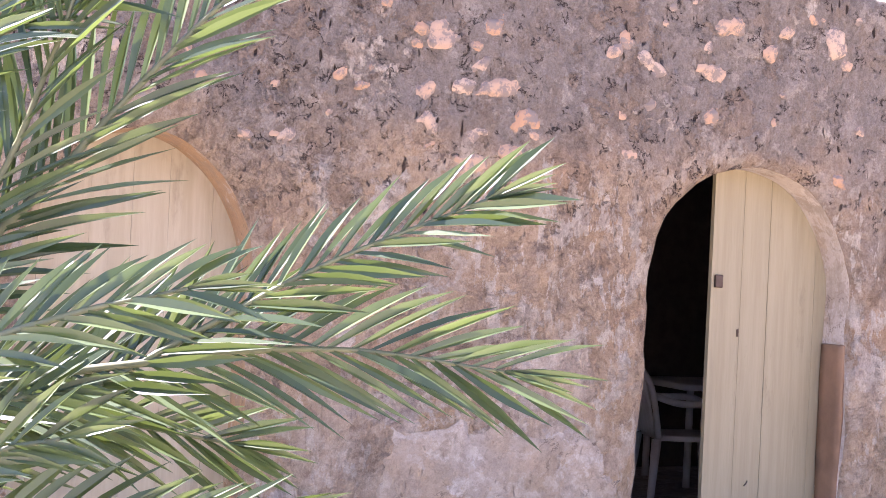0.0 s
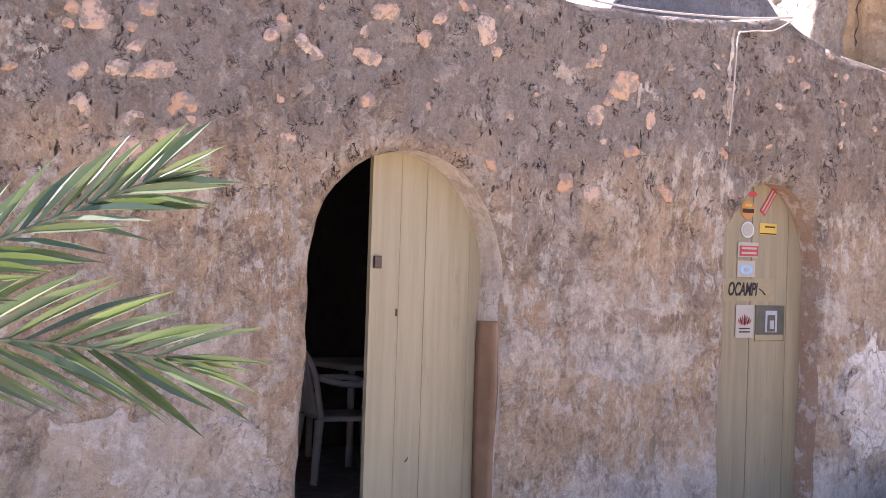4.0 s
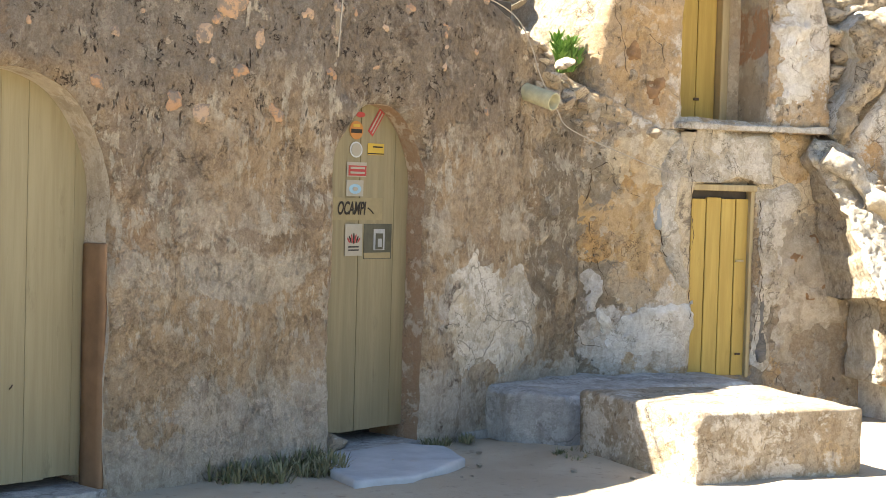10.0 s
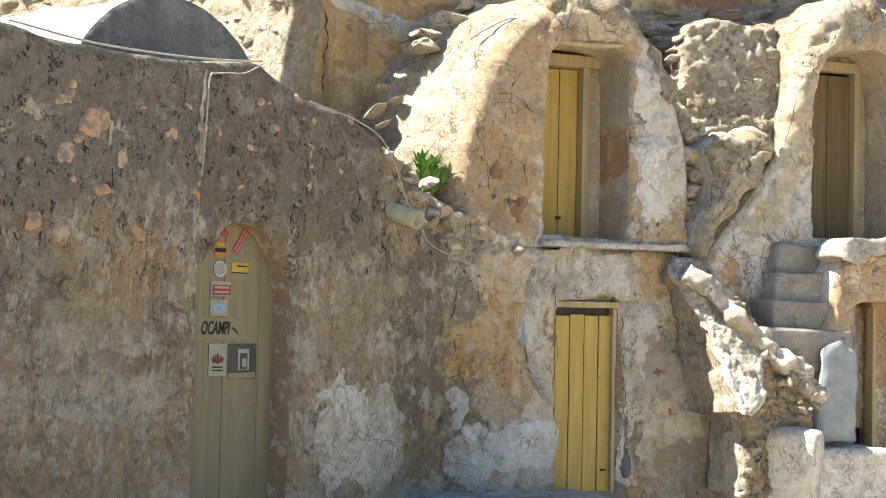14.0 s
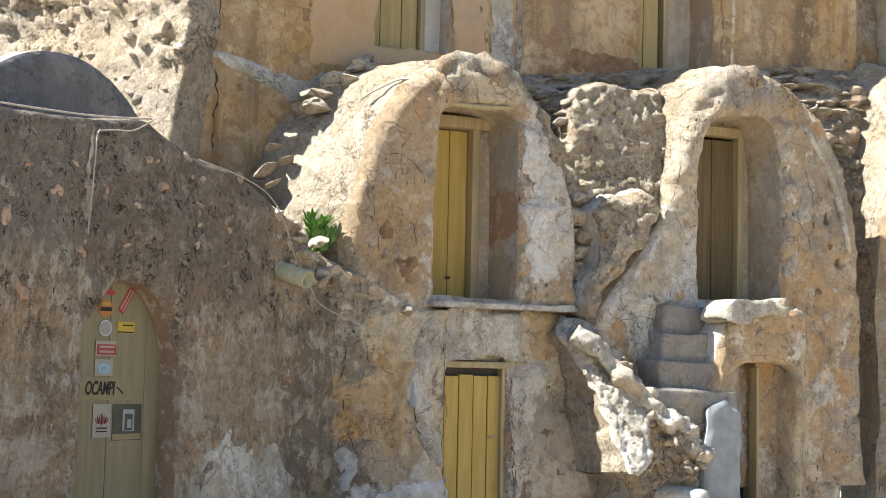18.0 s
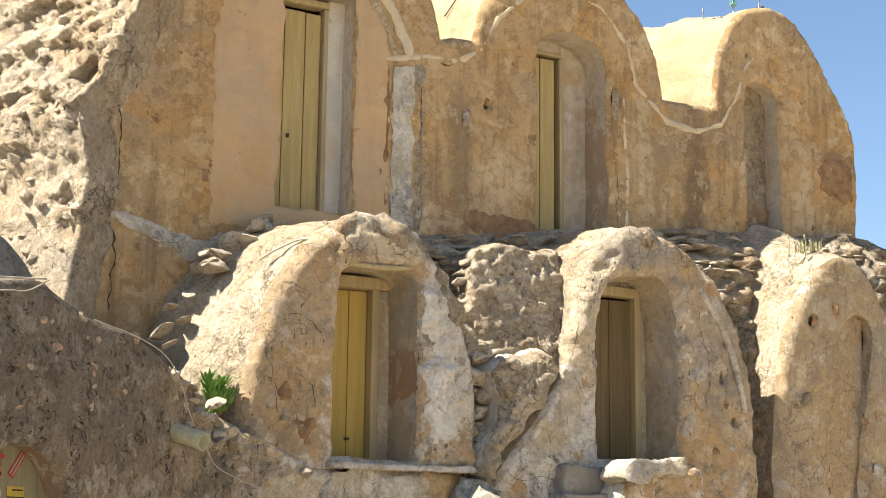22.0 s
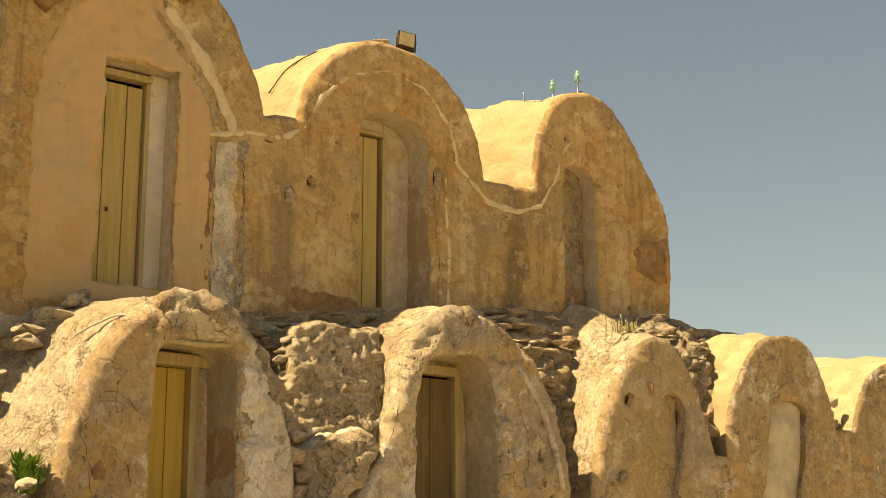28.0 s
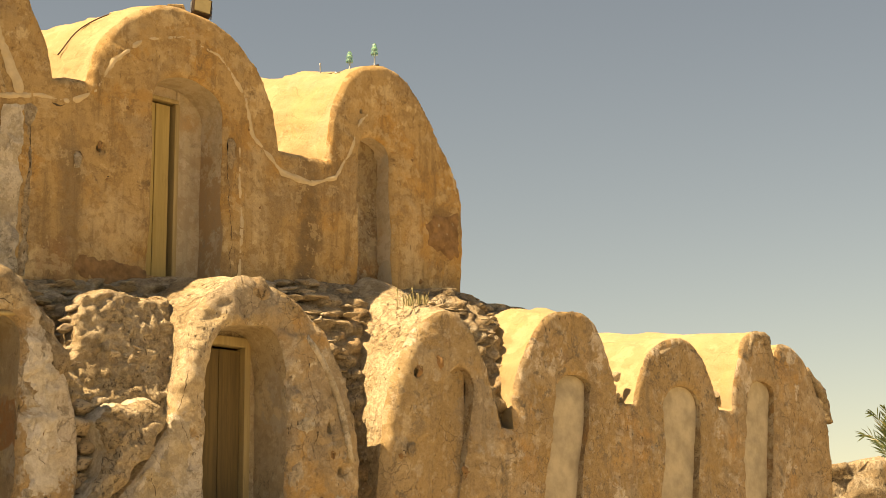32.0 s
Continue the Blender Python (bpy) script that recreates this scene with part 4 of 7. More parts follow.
# ---- solids ----
def box_bm(f, s0, s1, d0, d1, z0, z1, bev=0.006, seg=2):
    bm = bmesh.new()
    bmesh.ops.create_cube(bm, size=1.0)
    for v in bm.verts:
        v.co = at(f, s0 + (v.co.x + 0.5) * (s1 - s0), d0 + (v.co.y + 0.5) * (d1 - d0), z0 + (v.co.z + 0.5) * (z1 - z0))
    if bev:
        bmesh.ops.bevel(bm, geom=bm.edges[:], offset=bev, segments=seg, affect="EDGES", profile=0.5)
    return bm


def box(name, f, dims, material, parent, label="", bev=0.006):
    return part(name, box_bm(f, *dims, bev), material, parent, label)


def rough_block(name, f, outline, z0, z1, material, parent, label="", rnd=0.05, seed=1, amount=0.02, step=0.06):
    """A worn block over an outline of (s, d) points, with rounded top edges and uneven faces."""
    pts = [Vector(p) for p in outline]
    ring = []
    for a, b in zip(pts, pts[1:] + pts[:1]):
        k = max(1, round((b - a).length / step))
        ring += [a.lerp(b, i / k) for i in range(k)]
    c = sum(ring, Vector((0, 0))) / len(ring)
    levels = list(np.arange(z0, z1 - rnd, step)) + [z1 - rnd * (1 - math.sin(q)) for q in (0.0, 0.5, 1.0, 1.57)]
    V, F, n = [], [], len(ring)
    for i, z in enumerate(levels):
        q = max(0, i - (len(levels) - 4)) / 3 * 1.57
        shrink = rnd * (1 - math.cos(q))
        for p in ring:
            v = p - c
            V.append((*(c + v * (1 - shrink / max(v.length, 0.01))), z))
    rows = len(levels)
    for i in range(rows - 1):
        for j in range(n):
            F.append((i * n + j, i * n + (j + 1) % n, (i + 1) * n + (j + 1) % n, (i + 1) * n + j))
    last, inner = (rows - 1) * n, 5
    for r in range(1, inner + 1):
        for j in range(n):
            p = Vector(V[last + j][:2])
            V.append((*(c + (p - c) * (1 - r / inner * 0.98)), z1))
    for r in range(inner):
        a, b = rows * n - n + r * n, rows * n + r * n
        for j in range(n):
            F.append((a + j, a + (j + 1) % n, b + (j + 1) % n, b + j))
    P = np.array(V)
    w = fbm(P, 0.35, 3, seed)
    w2 = fbm(P + 9, 0.12, 2, seed + 4)
    out = P[:, :2] - np.array(c)
    out /= np.maximum(np.linalg.norm(out, axis=1), 0.02)[:, None]
    side = np.clip((z1 - 0.001 - P[:, 2]) / rnd, 0, 1)[:, None]
    P[:, :2] += out * ((w * amount + w2 * amount * 0.4)[:, None]) * side
    P[:, 2] += (w * amount * 0.7 + w2 * amount * 0.3) * (P[:, 2] > z0 + 0.01)
    W = [at(f, *p) for p in P]
    return hang(name, mesh_from(name, W, F), material, parent, label)


def rock_bar(name, pts, radii, material, parent, label="", seed=0, amount=0.35, squash=1.0, sides=18, step=0.05):
    """A lumpy ridge along a line of world points."""
    pts = [Vector(p) for p in pts]
    line, rad = [], []
    for i in range(len(pts) - 1):
        k = max(1, round((pts[i + 1] - pts[i]).length / step))
        for j in range(k):
            line.append(pts[i].lerp(pts[i + 1], j / k))
            rad.append(radii[i] + (radii[i + 1] - radii[i]) * j / k)
    line.append(pts[-1])
    rad.append(radii[-1])
    line = [line[0]] + line + [line[-1]]
    rad = [0.02] + rad + [0.02]
    V, F = [], []
    for i, p in enumerate(line):
        t = (line[min(i + 1, len(line) - 1)] - line[max(i - 1, 0)]).normalized()
        a = t.cross(Vector((0, 0, 1))).normalized()
        b = a.cross(t)
        for j in range(sides):
            q = 2 * math.pi * j / sides
            V.append(p + (a * math.cos(q) + b * math.sin(q) * squash) * rad[i])
    for i in range(len(line) - 1):
        for j in range(sides):
            F.append((i * sides + j, i * sides + (j + 1) % sides, (i + 1) * sides + (j + 1) % sides, (i + 1) * sides + j))
    P = np.array([v[:] for v in V])
    C = np.repeat(np.array([p[:] for p in line]), sides, 0)
    k = 1 + amount * fbm(P, 0.22, 3, seed) + amount * 0.35 * fbm(P, 0.07, 2, seed + 3)
    P = C + (P - C) * k[:, None]
    return hang(name, mesh_from(name, P, F), material, parent, label)


def tube(name, pts, radius, material, parent, label="", sides=8):
    pts = [Vector(p) for p in pts]
    V, F = [], []
    for i, p in enumerate(pts):
        t = (pts[min(i + 1, len(pts) - 1)] - pts[max(i - 1, 0)]).normalized()
        a = t.cross(Vector((0.31, 0.2, 0.93))).normalized()
        b = a.cross(t)
        r = radius[i] if isinstance(radius, (list, tuple)) else radius
        for j in range(sides):
            q = 2 * math.pi * j / sides
            V.append(p + (a * math.cos(q) + b * math.sin(q)) * r)
    for i in range(len(pts) - 1):
        for j in range(sides):
            F.append((i * sides + j, i * sides + (j + 1) % sides, (i + 1) * sides + (j + 1) % sides, (i + 1) * sides + j))
    F.append(tuple(range(sides))[::-1])
    F.append(tuple(range((len(pts) - 1) * sides, len(pts) * sides)))
    return hang(name, mesh_from(name, V, F), material, parent, label)


def curve_points(pts, n=8):
    """A smooth line through the points."""
    pts = [Vector(p) for p in pts]
    q = [2 * pts[0] - pts[1]] + pts + [2 * pts[-1] - pts[-2]]
    out = []
    for i in range(1, len(q) - 2):
        a, b, c, d = q[i - 1:i + 3]
        for k in range(n):
            t = k / n
            out.append(0.5 * (2 * b + (c - a) * t + (2 * a - 5 * b + 4 * c - d) * t * t + (3 * b - a - 3 * c + d) * t ** 3))
    return out + [pts[-1]]


def plank_door(f, s0, s1, d, z0, z1, count, material, parent=None, name="door", label="", seed=0, lean=0.0, tag=None):
    """Planks side by side on two rails; a thing of its own, or a part of its room."""
    r = random.Random(seed)
    gap = 0.0003 if material in ("cream_wood", "light_wood", "shaded_olive_wood") else 0.0028
    rails = box_bm(f, s0 + 0.02, s1 - 0.02, d + 0.032, d + 0.06, z0 + 0.15, z0 + 0.24, 0.004)
    more = box_bm(f, s0 + 0.02, s1 - 0.02, d + 0.032, d + 0.06, z1 - 0.3, z1 - 0.2, 0.004)
    me = bpy.data.meshes.new("x")
    more.to_mesh(me)
    rails.from_mesh(me)
    more.free()
    door = part(name, rails, material, parent, label)
    if tag:
        tagged(door, *tag)
    cuts = [s0 + (s1 - s0) * (i + (r.uniform(-0.12, 0.12) if 0 < i < count else 0)) / count for i in range(count + 1)]
    for i in range(count):
        top = z1 - r.uniform(0, 0.012)
        box("plank", f, (cuts[i] + gap, cuts[i + 1] - gap, d + r.uniform(-0.003, 0.003), d + 0.03, z0 + r.uniform(0, 0.012), top), material, door, bev=0.0014 if gap < 0.002 else 0.005)
    return door


# ---- room behind the yard wall ----
room = thing("room_walls", at(FA, -2, 1.8, 0), "dim plastered room behind the open arched door", "room", kind="structure")
box("back_wall", FA, (-6.1, 2.3, 4.2, 4.3, 0, 2.62), "indoor_shade", room)
box("side_wall", FA, (-6.2, -6.1, 0.44, 4.3, 0, 2.62), "indoor_shade", room)
box("side_wall", FA, (2.2, 2.3, 0.44, 4.2, 0, 2.62), "indoor_shade", room)
ceil = part("ceiling", box_bm(FA, -6.2, 2.3, 0.4, 4.3, 2.62, 2.74, 0.01), "indoor_shade", None)
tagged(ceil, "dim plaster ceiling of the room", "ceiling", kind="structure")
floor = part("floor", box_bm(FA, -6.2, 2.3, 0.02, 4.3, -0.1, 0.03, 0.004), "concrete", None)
tagged(floor, "grey cement floor of the room and its door sills", "floor", kind="structure")

# doors of the yard wall
door0 = plank_door(FA, -4.98, -3.96, 0.30, 0.05, 2.06, 6, "light_wood", None, "door_1", "closed cream plank door behind the palm", 1, tag=("", "door", "", "structure"))
door1 = plank_door(FA, -1.79, -1.06, 0.22, 0.07, 2.1, 5, "cream_wood", None, "door_2", "cream plank door leaf standing half shut", 2, tag=("", "door", "", "structure"))
box("lock_plate", FA, (-1.775, -1.735, 0.205, 0.222, 1.44, 1.50), "iron", door1, "rusty iron lock", 0.004)
box("keyhole", FA, (-1.642, -1.633, 0.213, 0.222, 1.215, 1.25), "iron", door1, bev=0.002)
tube("nail", [at(FA, -1.56, 0.222, 0.52), at(FA, -1.558, 0.21, 0.53), at(FA, -1.553, 0.207, 0.542)], 0.003, "iron", door1)
door2 = plank_door(FA, 0.26, 1.10, 0.17, 0.1, 2.05, 6, "shaded_olive_wood", None, "door_3", "closed pale plank door covered with stickers", 3, tag=("", "door", "", "structure"))

# plastered reveals of the first arch: pale arch on ochre jambs
jamb = rough_block("door_jamb", FA, [(-1.175, 0.045), (-1.148, 0.045), (-1.148, 0.21), (-1.175, 0.21)], 0.0, 1.2, "ochre_paint", wall_a, "brown painted door jamb", 0.012, 5, 0.006, 0.04)

# ---- white plastic chair and table in the room ----
def plastic_chair(place):
    ch = thing("plastic_chair", place, "white moulded plastic armchair inside the dark room", "chair")
    m = place
    F = (m.translation, m.col[0].to_3d(), m.col[1].to_3d())
    rough_block("seat", F, [(-0.22, -0.22), (0.22, -0.22), (0.2, 0.2), (-0.2, 0.2)], 0.40, 0.435, "white_plastic", ch, rnd=0.015, amount=0.002)
    for x, y in ((-0.22, -0.22), (0.22, -0.22), (-0.2, 0.22), (0.2, 0.22)):
        tube("leg", [at(F, x * 1.18, y * 1.18, 0), at(F, x * 1.02, y * 1.02, 0.41)], [0.022, 0.032], "white_plastic", ch)
    for x in (-1, 1):
        tube("armrest", curve_points([at(F, 0.25 * x, -0.24, 0.41), at(F, 0.28 * x, -0.25, 0.58), at(F, 0.28 * x, -0.16, 0.64), at(F, 0.27 * x, 0.1, 0.645), at(F, 0.22 * x, 0.24, 0.68)], 5), 0.022, "white_plastic", ch)
    tube("back_frame", curve_points([at(F, -0.2, 0.21, 0.42), at(F, -0.23, 0.27, 0.7), at(F, -0.13, 0.3, 0.82), at(F, 0, 0.31, 0.84), at(F, 0.13, 0.3, 0.82), at(F, 0.23, 0.27, 0.7), at(F, 0.2, 0.21, 0.42)], 5), 0.02, "white_plastic", ch)
    for x in (-0.12, -0.06, 0, 0.06, 0.12):
        tube("back_slat", [at(F, x, 0.215, 0.43), at(F, x, 0.27, 0.66), at(F, x, 0.3, 0.815)], 0.014, "white_plastic", ch, sides=6)
    return ch


plastic_chair(frame_matrix(FA, -0.42, 2.72, 0.03) @ pose(0, 0, 0, 0, 0, 78))
table = thing("plastic_table", at(FA, 0.3, 3.45, 0.03), "white plastic table at the back of the room", "table")
rough_block("tabletop", FA, [(-0.15, 3.12), (0.9, 3.12), (0.9, 3.85), (-0.15, 3.85)], 0.70, 0.74, "white_plastic", table, rnd=0.015, amount=0.002, step=0.1)
for s, d in ((-0.07, 3.2), (0.82, 3.2), (-0.07, 3.77), (0.82, 3.77)):
    tube("leg", [at(FA, s, d, 0.03), at(FA, s, d, 0.7)], 0.025, "white_plastic", table)

# ---- stickers on the third door ----
STICK = {"orange": (0.633, 1.822, 0.109, 0.104), "dark": (0.664, 1.911, 0.073, 0.032), "oval": (0.635, 1.712, 0.101, 0.09), "slant": (0.794, 1.874, 0.165, 0.05), "yellow": (0.796, 1.72, 0.135, 0.065), "red": (0.643, 1.6, 0.159, 0.083), "blue": (0.632, 1.494, 0.137, 0.091), "sign": (0.649, 1.377, 0.422, 0.126), "flame": (0.632, 1.201, 0.138, 0.182), "photo": (0.831, 1.191, 0.231, 0.202)}


def flat_shape(name, f, s, z, d, w, h, material, parent, label="", round_it=False, turn=0.0, thick=0.002):
    n = 28 if round_it else 4
    pts = []
    for i in range(n):
        q = 2 * math.pi * i / n if round_it else math.pi / 4 + math.pi / 2 * i
        x, y = (math.cos(q) * w / 2, math.sin(q) * h / 2) if round_it else (math.copysign(w / 2, math.cos(q)), math.copysign(h / 2, math.sin(q)))
        c, k = math.cos(turn), math.sin(turn)
        pts.append((s + x * c - y * k, z + x * k + y * c))
    V = [at(f, a, d, b) for a, b in pts] + [at(f, a, d - thick, b) for a, b in pts]
    F = [tuple(range(n)), tuple(range(n, 2 * n))] + [(i, (i + 1) % n, n + (i + 1) % n, n + i) for i in range(n)]
    return hang(name, mesh_from(name, V, F, False), material, parent, label)


def sticker(key, label, material, round_it=False, turn=0.0):
    s, z, w, h = STICK[key]
    ob = flat_shape("sticker", FA, s, z, 0.1665, w, h, material, None, label, round_it, turn)
    return tagged(ob, "", "sticker", "stickers on the plank door"), s, z, w, h


ob, s, z, w, h = sticker("orange", "round orange and yellow sticker with dark print", "orange_print", True)
flat_shape("print", FA, s, z - 0.005, 0.164, w * 0.8, h * 0.22, "ink", ob)
flat_shape("print", FA, s, z + h * 0.25, 0.164, w * 0.5, h * 0.14, "yellow_print", ob)
ob, s, z, w, h = sticker("dark", "small dark red sticker near the arch top", "red_print", True)
ob, s, z, w, h = sticker("oval", "round white sticker with grey rim", "steel", True)
flat_shape("print", FA, s, z, 0.164, w * 0.8, h * 0.82, "paper", ob, round_it=True)
ob, s, z, w, h = sticker("slant", "slanting red and white sticker with two lines", "red_print", False, 0.95)
for k in (-0.22, 0.22):
    flat_shape("print", FA, s - k * h * 0.8, z + k * h * 0.6, 0.164, w * 0.86, h * 0.16, "paper", ob, turn=0.95)
ob, s, z, w, h = sticker("yellow", "yellow rectangular sticker with thin dark print", "yellow_print")
flat_shape("print", FA, s + w * 0.1, z + h * 0.2, 0.164, w * 0.6, h * 0.12, "ink", ob)
flat_shape("print", FA, s, z - h * 0.4, 0.164, w * 0.95, h * 0.1, "ink", ob)
ob, s, z, w, h = sticker("red", "white sticker with a red lettered block", "paper")
flat_shape("print", FA, s + w * 0.03, z - h * 0.08, 0.164, w * 0.9, h * 0.7, "red_print", ob)
for k in (0.1, -0.22):
    flat_shape("lettering_bar", FA, s + w * 0.02, z + h * k, 0.1615, w * 0.72, h * 0.14, "paper", ob)
ob, s, z, w, h = sticker("blue", "white sticker with a round pale blue emblem", "paper")
flat_shape("print", FA, s, z - h * 0.05, 0.164, w * 0.72, h * 0.6, "blue_print", ob, round_it=True)
flat_shape("print", FA, s, z - h * 0.05, 0.1615, w * 0.3, h * 0.26, "paper", ob, round_it=True)
ob, s, z, w, h = sticker("flame", "white paper sticker with a red fan shaped emblem", "paper")
for k in range(-3, 4):
    flat_shape("print", FA, s + k * w * 0.1, z + h * (0.05 - 0.02 * abs(k)), 0.164, w * 0.07, h * (0.34 - 0.05 * abs(k)), "red_print" if k % 2 else "ink", ob, round_it=True, turn=-k * 0.2)
for k in (-0.22, -0.32):
    flat_shape("lettering_bar", FA, s, z + h * k, 0.164, w * 0.6, h * 0.04, "ink", ob)
ob, s, z, w, h = sticker("photo", "dark printed photograph of a pale arched doorway", "photo_print")
flat_shape("print", FA, s + w * 0.04, z + h * 0.05, 0.164, w * 0.40, h * 0.60, "blue_lime", ob)
flat_shape("print", FA, s + w * 0.04, z + h * 0.0, 0.1615, w * 0.26, h * 0.46, "photo_print", ob)
flat_shape("print", FA, s + w * 0.05, z - h * 0.04, 0.159, w * 0.14, h * 0.24, "blue_lime", ob)
flat_shape("print", FA, s - w * 0.02, z - h * 0.4, 0.164, w * 0.96, h * 0.16, "tan_board", ob)
s, z, w, h = STICK["sign"]
sign = tagged(flat_shape("sign_board", FA, s, z, 0.1665, w, h, "tan_board", None, "tan cardboard sign with black hand lettering", thick=0.004), "", "sign")
txt = bpy.data.curves.new("lettering", "FONT")
txt.body, txt.size, txt.extrude, txt.shear, txt.offset = "OCAMPI", 0.098, 0.0008, 0.25, 0.002
txt.align_x, txt.align_y = "RIGHT", "CENTER"
tmp = bpy.data.objects.new("tmp", txt)
tm = bpy.data.meshes.new_from_object(tmp)
bpy.data.objects.remove(tmp)
M = frame_matrix(FA, s + w * 0.16, 0.160, z) @ Matrix.Rotation(radians(90), 4, "X") @ Matrix.Diagonal((0.62, 1.05, 1, 1))
tm.transform(M)
hang("lettering", tm, "ink", sign)
tube("pen_stroke", curve_points([at(FA, s + w * 0.21, 0.160, z + h * 0.05), at(FA, s + w * 0.26, 0.160, z - h * 0.04), at(FA, s + w * 0.32, 0.160, z - h * 0.2)], 4), 0.004, "ink", sign)

# ---- orange stones showing through the render of the yard wall ----
def make_orange():
    n = Nodes("orange_stone", 0.9)
    col = n.mix(n.random(), (0.42, 0.245, 0.135), (0.47, 0.35, 0.24))
    col = n.mix(n.step(n.noise(16, 9, 0.72), 0.46, 0.56), col, (0.23, 0.185, 0.145))
    n.done(col, n.noise(40, 7, 0.7), 0.6, 0.02)


make_orange()
PATCHES = [(-3.05, 2.49), (-3.28, 2.44), (-3.08, 2.34), (-3.01, 2.23), (-3.33, 2.2), (-3.31, 2.07), (-2.87, 2.12), (-2.95, 1.97), (-3.11, 1.91), (-2.3, 2.4), (-1.97, 2.4), (-1.9, 2.61), (-1.66, 2.52), (-1.31, 2.59), (-1.24, 2.5), (-0.61, 2.24), (-0.58, 2.1), (-0.37, 2.07), (-0.25, 2.25), (-0.81, 1.89), (-0.63, 1.85), (-0.12, 1.87), (-0.66, 2.5), (-0.43, 2.41)]
r = random.Random(8)
spots = [(s, z, r.uniform(0.034, 0.062)) for s, z in PATCHES] + [(r.uniform(-6.5, 1.6), r.uniform(1.95, 2.72), r.uniform(0.012, 0.032)) for _ in range(110)]
for k, (s, z, size) in enumerate(spots):
    if min(float(D(np.array(s), np.array(z))) for D in (D0, D1, D2)) < 0.12:
        continue
    a, b = size * r.uniform(0.9, 1.7), size * r.uniform(0.6, 1.2)
    m = max(a, b) * 1.5
    coat("stone", FA, "a", oval(s, z, a, b, r.uniform(-0.8, 0.8)), (s - m, s + m, z - m, z + m), "orange_stone", wall_a, "", r.uniform(0.001, 0.006), 0.012, size * 0.4, k + 3, size * 1.1)

plain("pale_cement", (0.47, 0.47, 0.46), 0.9, vary=0.2, scale=5.0, bump=0.4)
plain("rust_mud", (0.31, 0.185, 0.095), 0.95, vary=0.5, scale=9.0, bump=0.8)
plain("pale_band", (0.60, 0.49, 0.33), 0.92, vary=0.25, scale=7.0, bump=0.6)

# ---- doors, frames and niche backs of the store rooms ----
ROOMS = [o for o in scene.objects if o.name.startswith("vaulted_room")]
UPPER = [o for o in scene.objects if o.name.startswith("upper_room")]
d3, d4, n8, n9, n10, n11, n12 = ROOMS
u1, u2, u3 = UPPER
for ob, s0, s1, back, top in ((d3, 0.4, 2.3, 0.98, 3.6), (d4, 2.95, 4.95, 0.98, 3.8)):
    box("back_wall", FB, (s0 + 0.3, s1 - 0.3, back - 0.1, back, 1.5, top - 0.5), "indoor_shade", ob)
for ob, s0, s1, z1 in ((n8, 5.5, 6.25, 3.5), (n9, 7.3, 7.95, 3.6), (n10, 9.0, 9.8, 3.75), (n11, 10.55, 11.25, 3.85)):
    front, _ = shell(FB, s0, s1, 1.2, z1, 0.04, box_shape(s0, s1, 0, 9), [], 0, 0.02, seed=int(s0 * 9), sag=0.02)
    put_mesh("niche_back", front, FB, "plaster_b" if ob == n8 else "niche_plaster", ob, "" if ob == n8 else "greyer plaster filling the niche", 0.09 if ob == n8 else 0.11)
front, _ = shell(FU, 5.7, 6.35, 3.9, 5.85, 0.03, box_shape(5.7, 6.35, 0, 9), [], 0, 0.02, seed=77, sag=0.02, relief=flakes(0.25, 0.02, 6))
put_mesh("niche_back", front, FU, "niche_mud", u3, "walled-up rubble niche", 0.22)
for ob, s0, s1 in ((u1, -0.4, 2.7), (u2, 2.75, 5.1), (u3, 5.2, 7.1)):
    box("back_wall", FU, (s0, s1, 3.1, 3.2, 2.5, 5.4), "plaster_u", ob)
    # added dark sheet behind the doors; its colour stands for the unlit inside
    box("inner_wall", FU, (s0 + 0.25, s1 - 0.25, 0.75, 0.8, 3.4, 5.9), "indoor_shade", ob)
for ob, c, hw, zt in ((n10, 9.4, 0.75, 3.8), (n11, 10.88, 0.45, 4.0), (n12, 11.6, 0.4, 3.9)):
    box("back_wall", FB, (c - hw, c + hw, 3.3, 3.4, 0, zt), "plaster_b", ob)

# ground floor yellow door
yd = plank_door(FB, 1.255, 1.695, 0.085, 0.27, 1.50, 4, "yellow_wood", wall_b, "door", "yellow plank door with a loose middle gap", 5)
box("bolt", FB, (1.60, 1.66, 0.07, 0.084, 1.06, 1.075), "pale_wood", yd, "wooden bolt", 0.003)
box("latch", FB, (1.62, 1.66, 0.07, 0.084, 0.42, 0.435), "iron", yd, "iron latch", 0.003)
box("lintel_beam", FB, (1.235, 1.72, 0.02, 0.12, 1.545, 1.59), "pale_wood", wall_b, "yellowed wooden lintel", 0.008)
box("door_frame", FB, (1.685, 1.715, 0.045, 0.12, 0.27, 1.55), "pale_wood", wall_b, bev=0.006)
# dark sheet that stands for the shade in the gap round the door
box("dark_gap", FB, (1.25, 1.70, 0.125, 0.2, 0.25, 1.6), "indoor_shade", wall_b, bev=0)
rough_block("ledge", FB, [(1.08, -0.07), (2.23, -0.05), (2.23, 0.4), (1.08, 0.4)], 1.955, 2.0, "gypsum", wall_b, "worn stone ledge over the door", 0.02, 3, 0.02, 0.05)
front, _ = shell(FB, 1.18, 1.85, 1.60, 1.96, 0.03, wobble(wobble(box_shape(1.2, 1.80, 1.605, 1.95), 0.22, 0.05, 3), 0.06, 0.015, 4), [], 0.04, 0.015, seed=12, sag=0.006)
put_mesh("lintel_plaster", front, FB, "gypsum", wall_b, "smooth pale plaster band", -0.012)

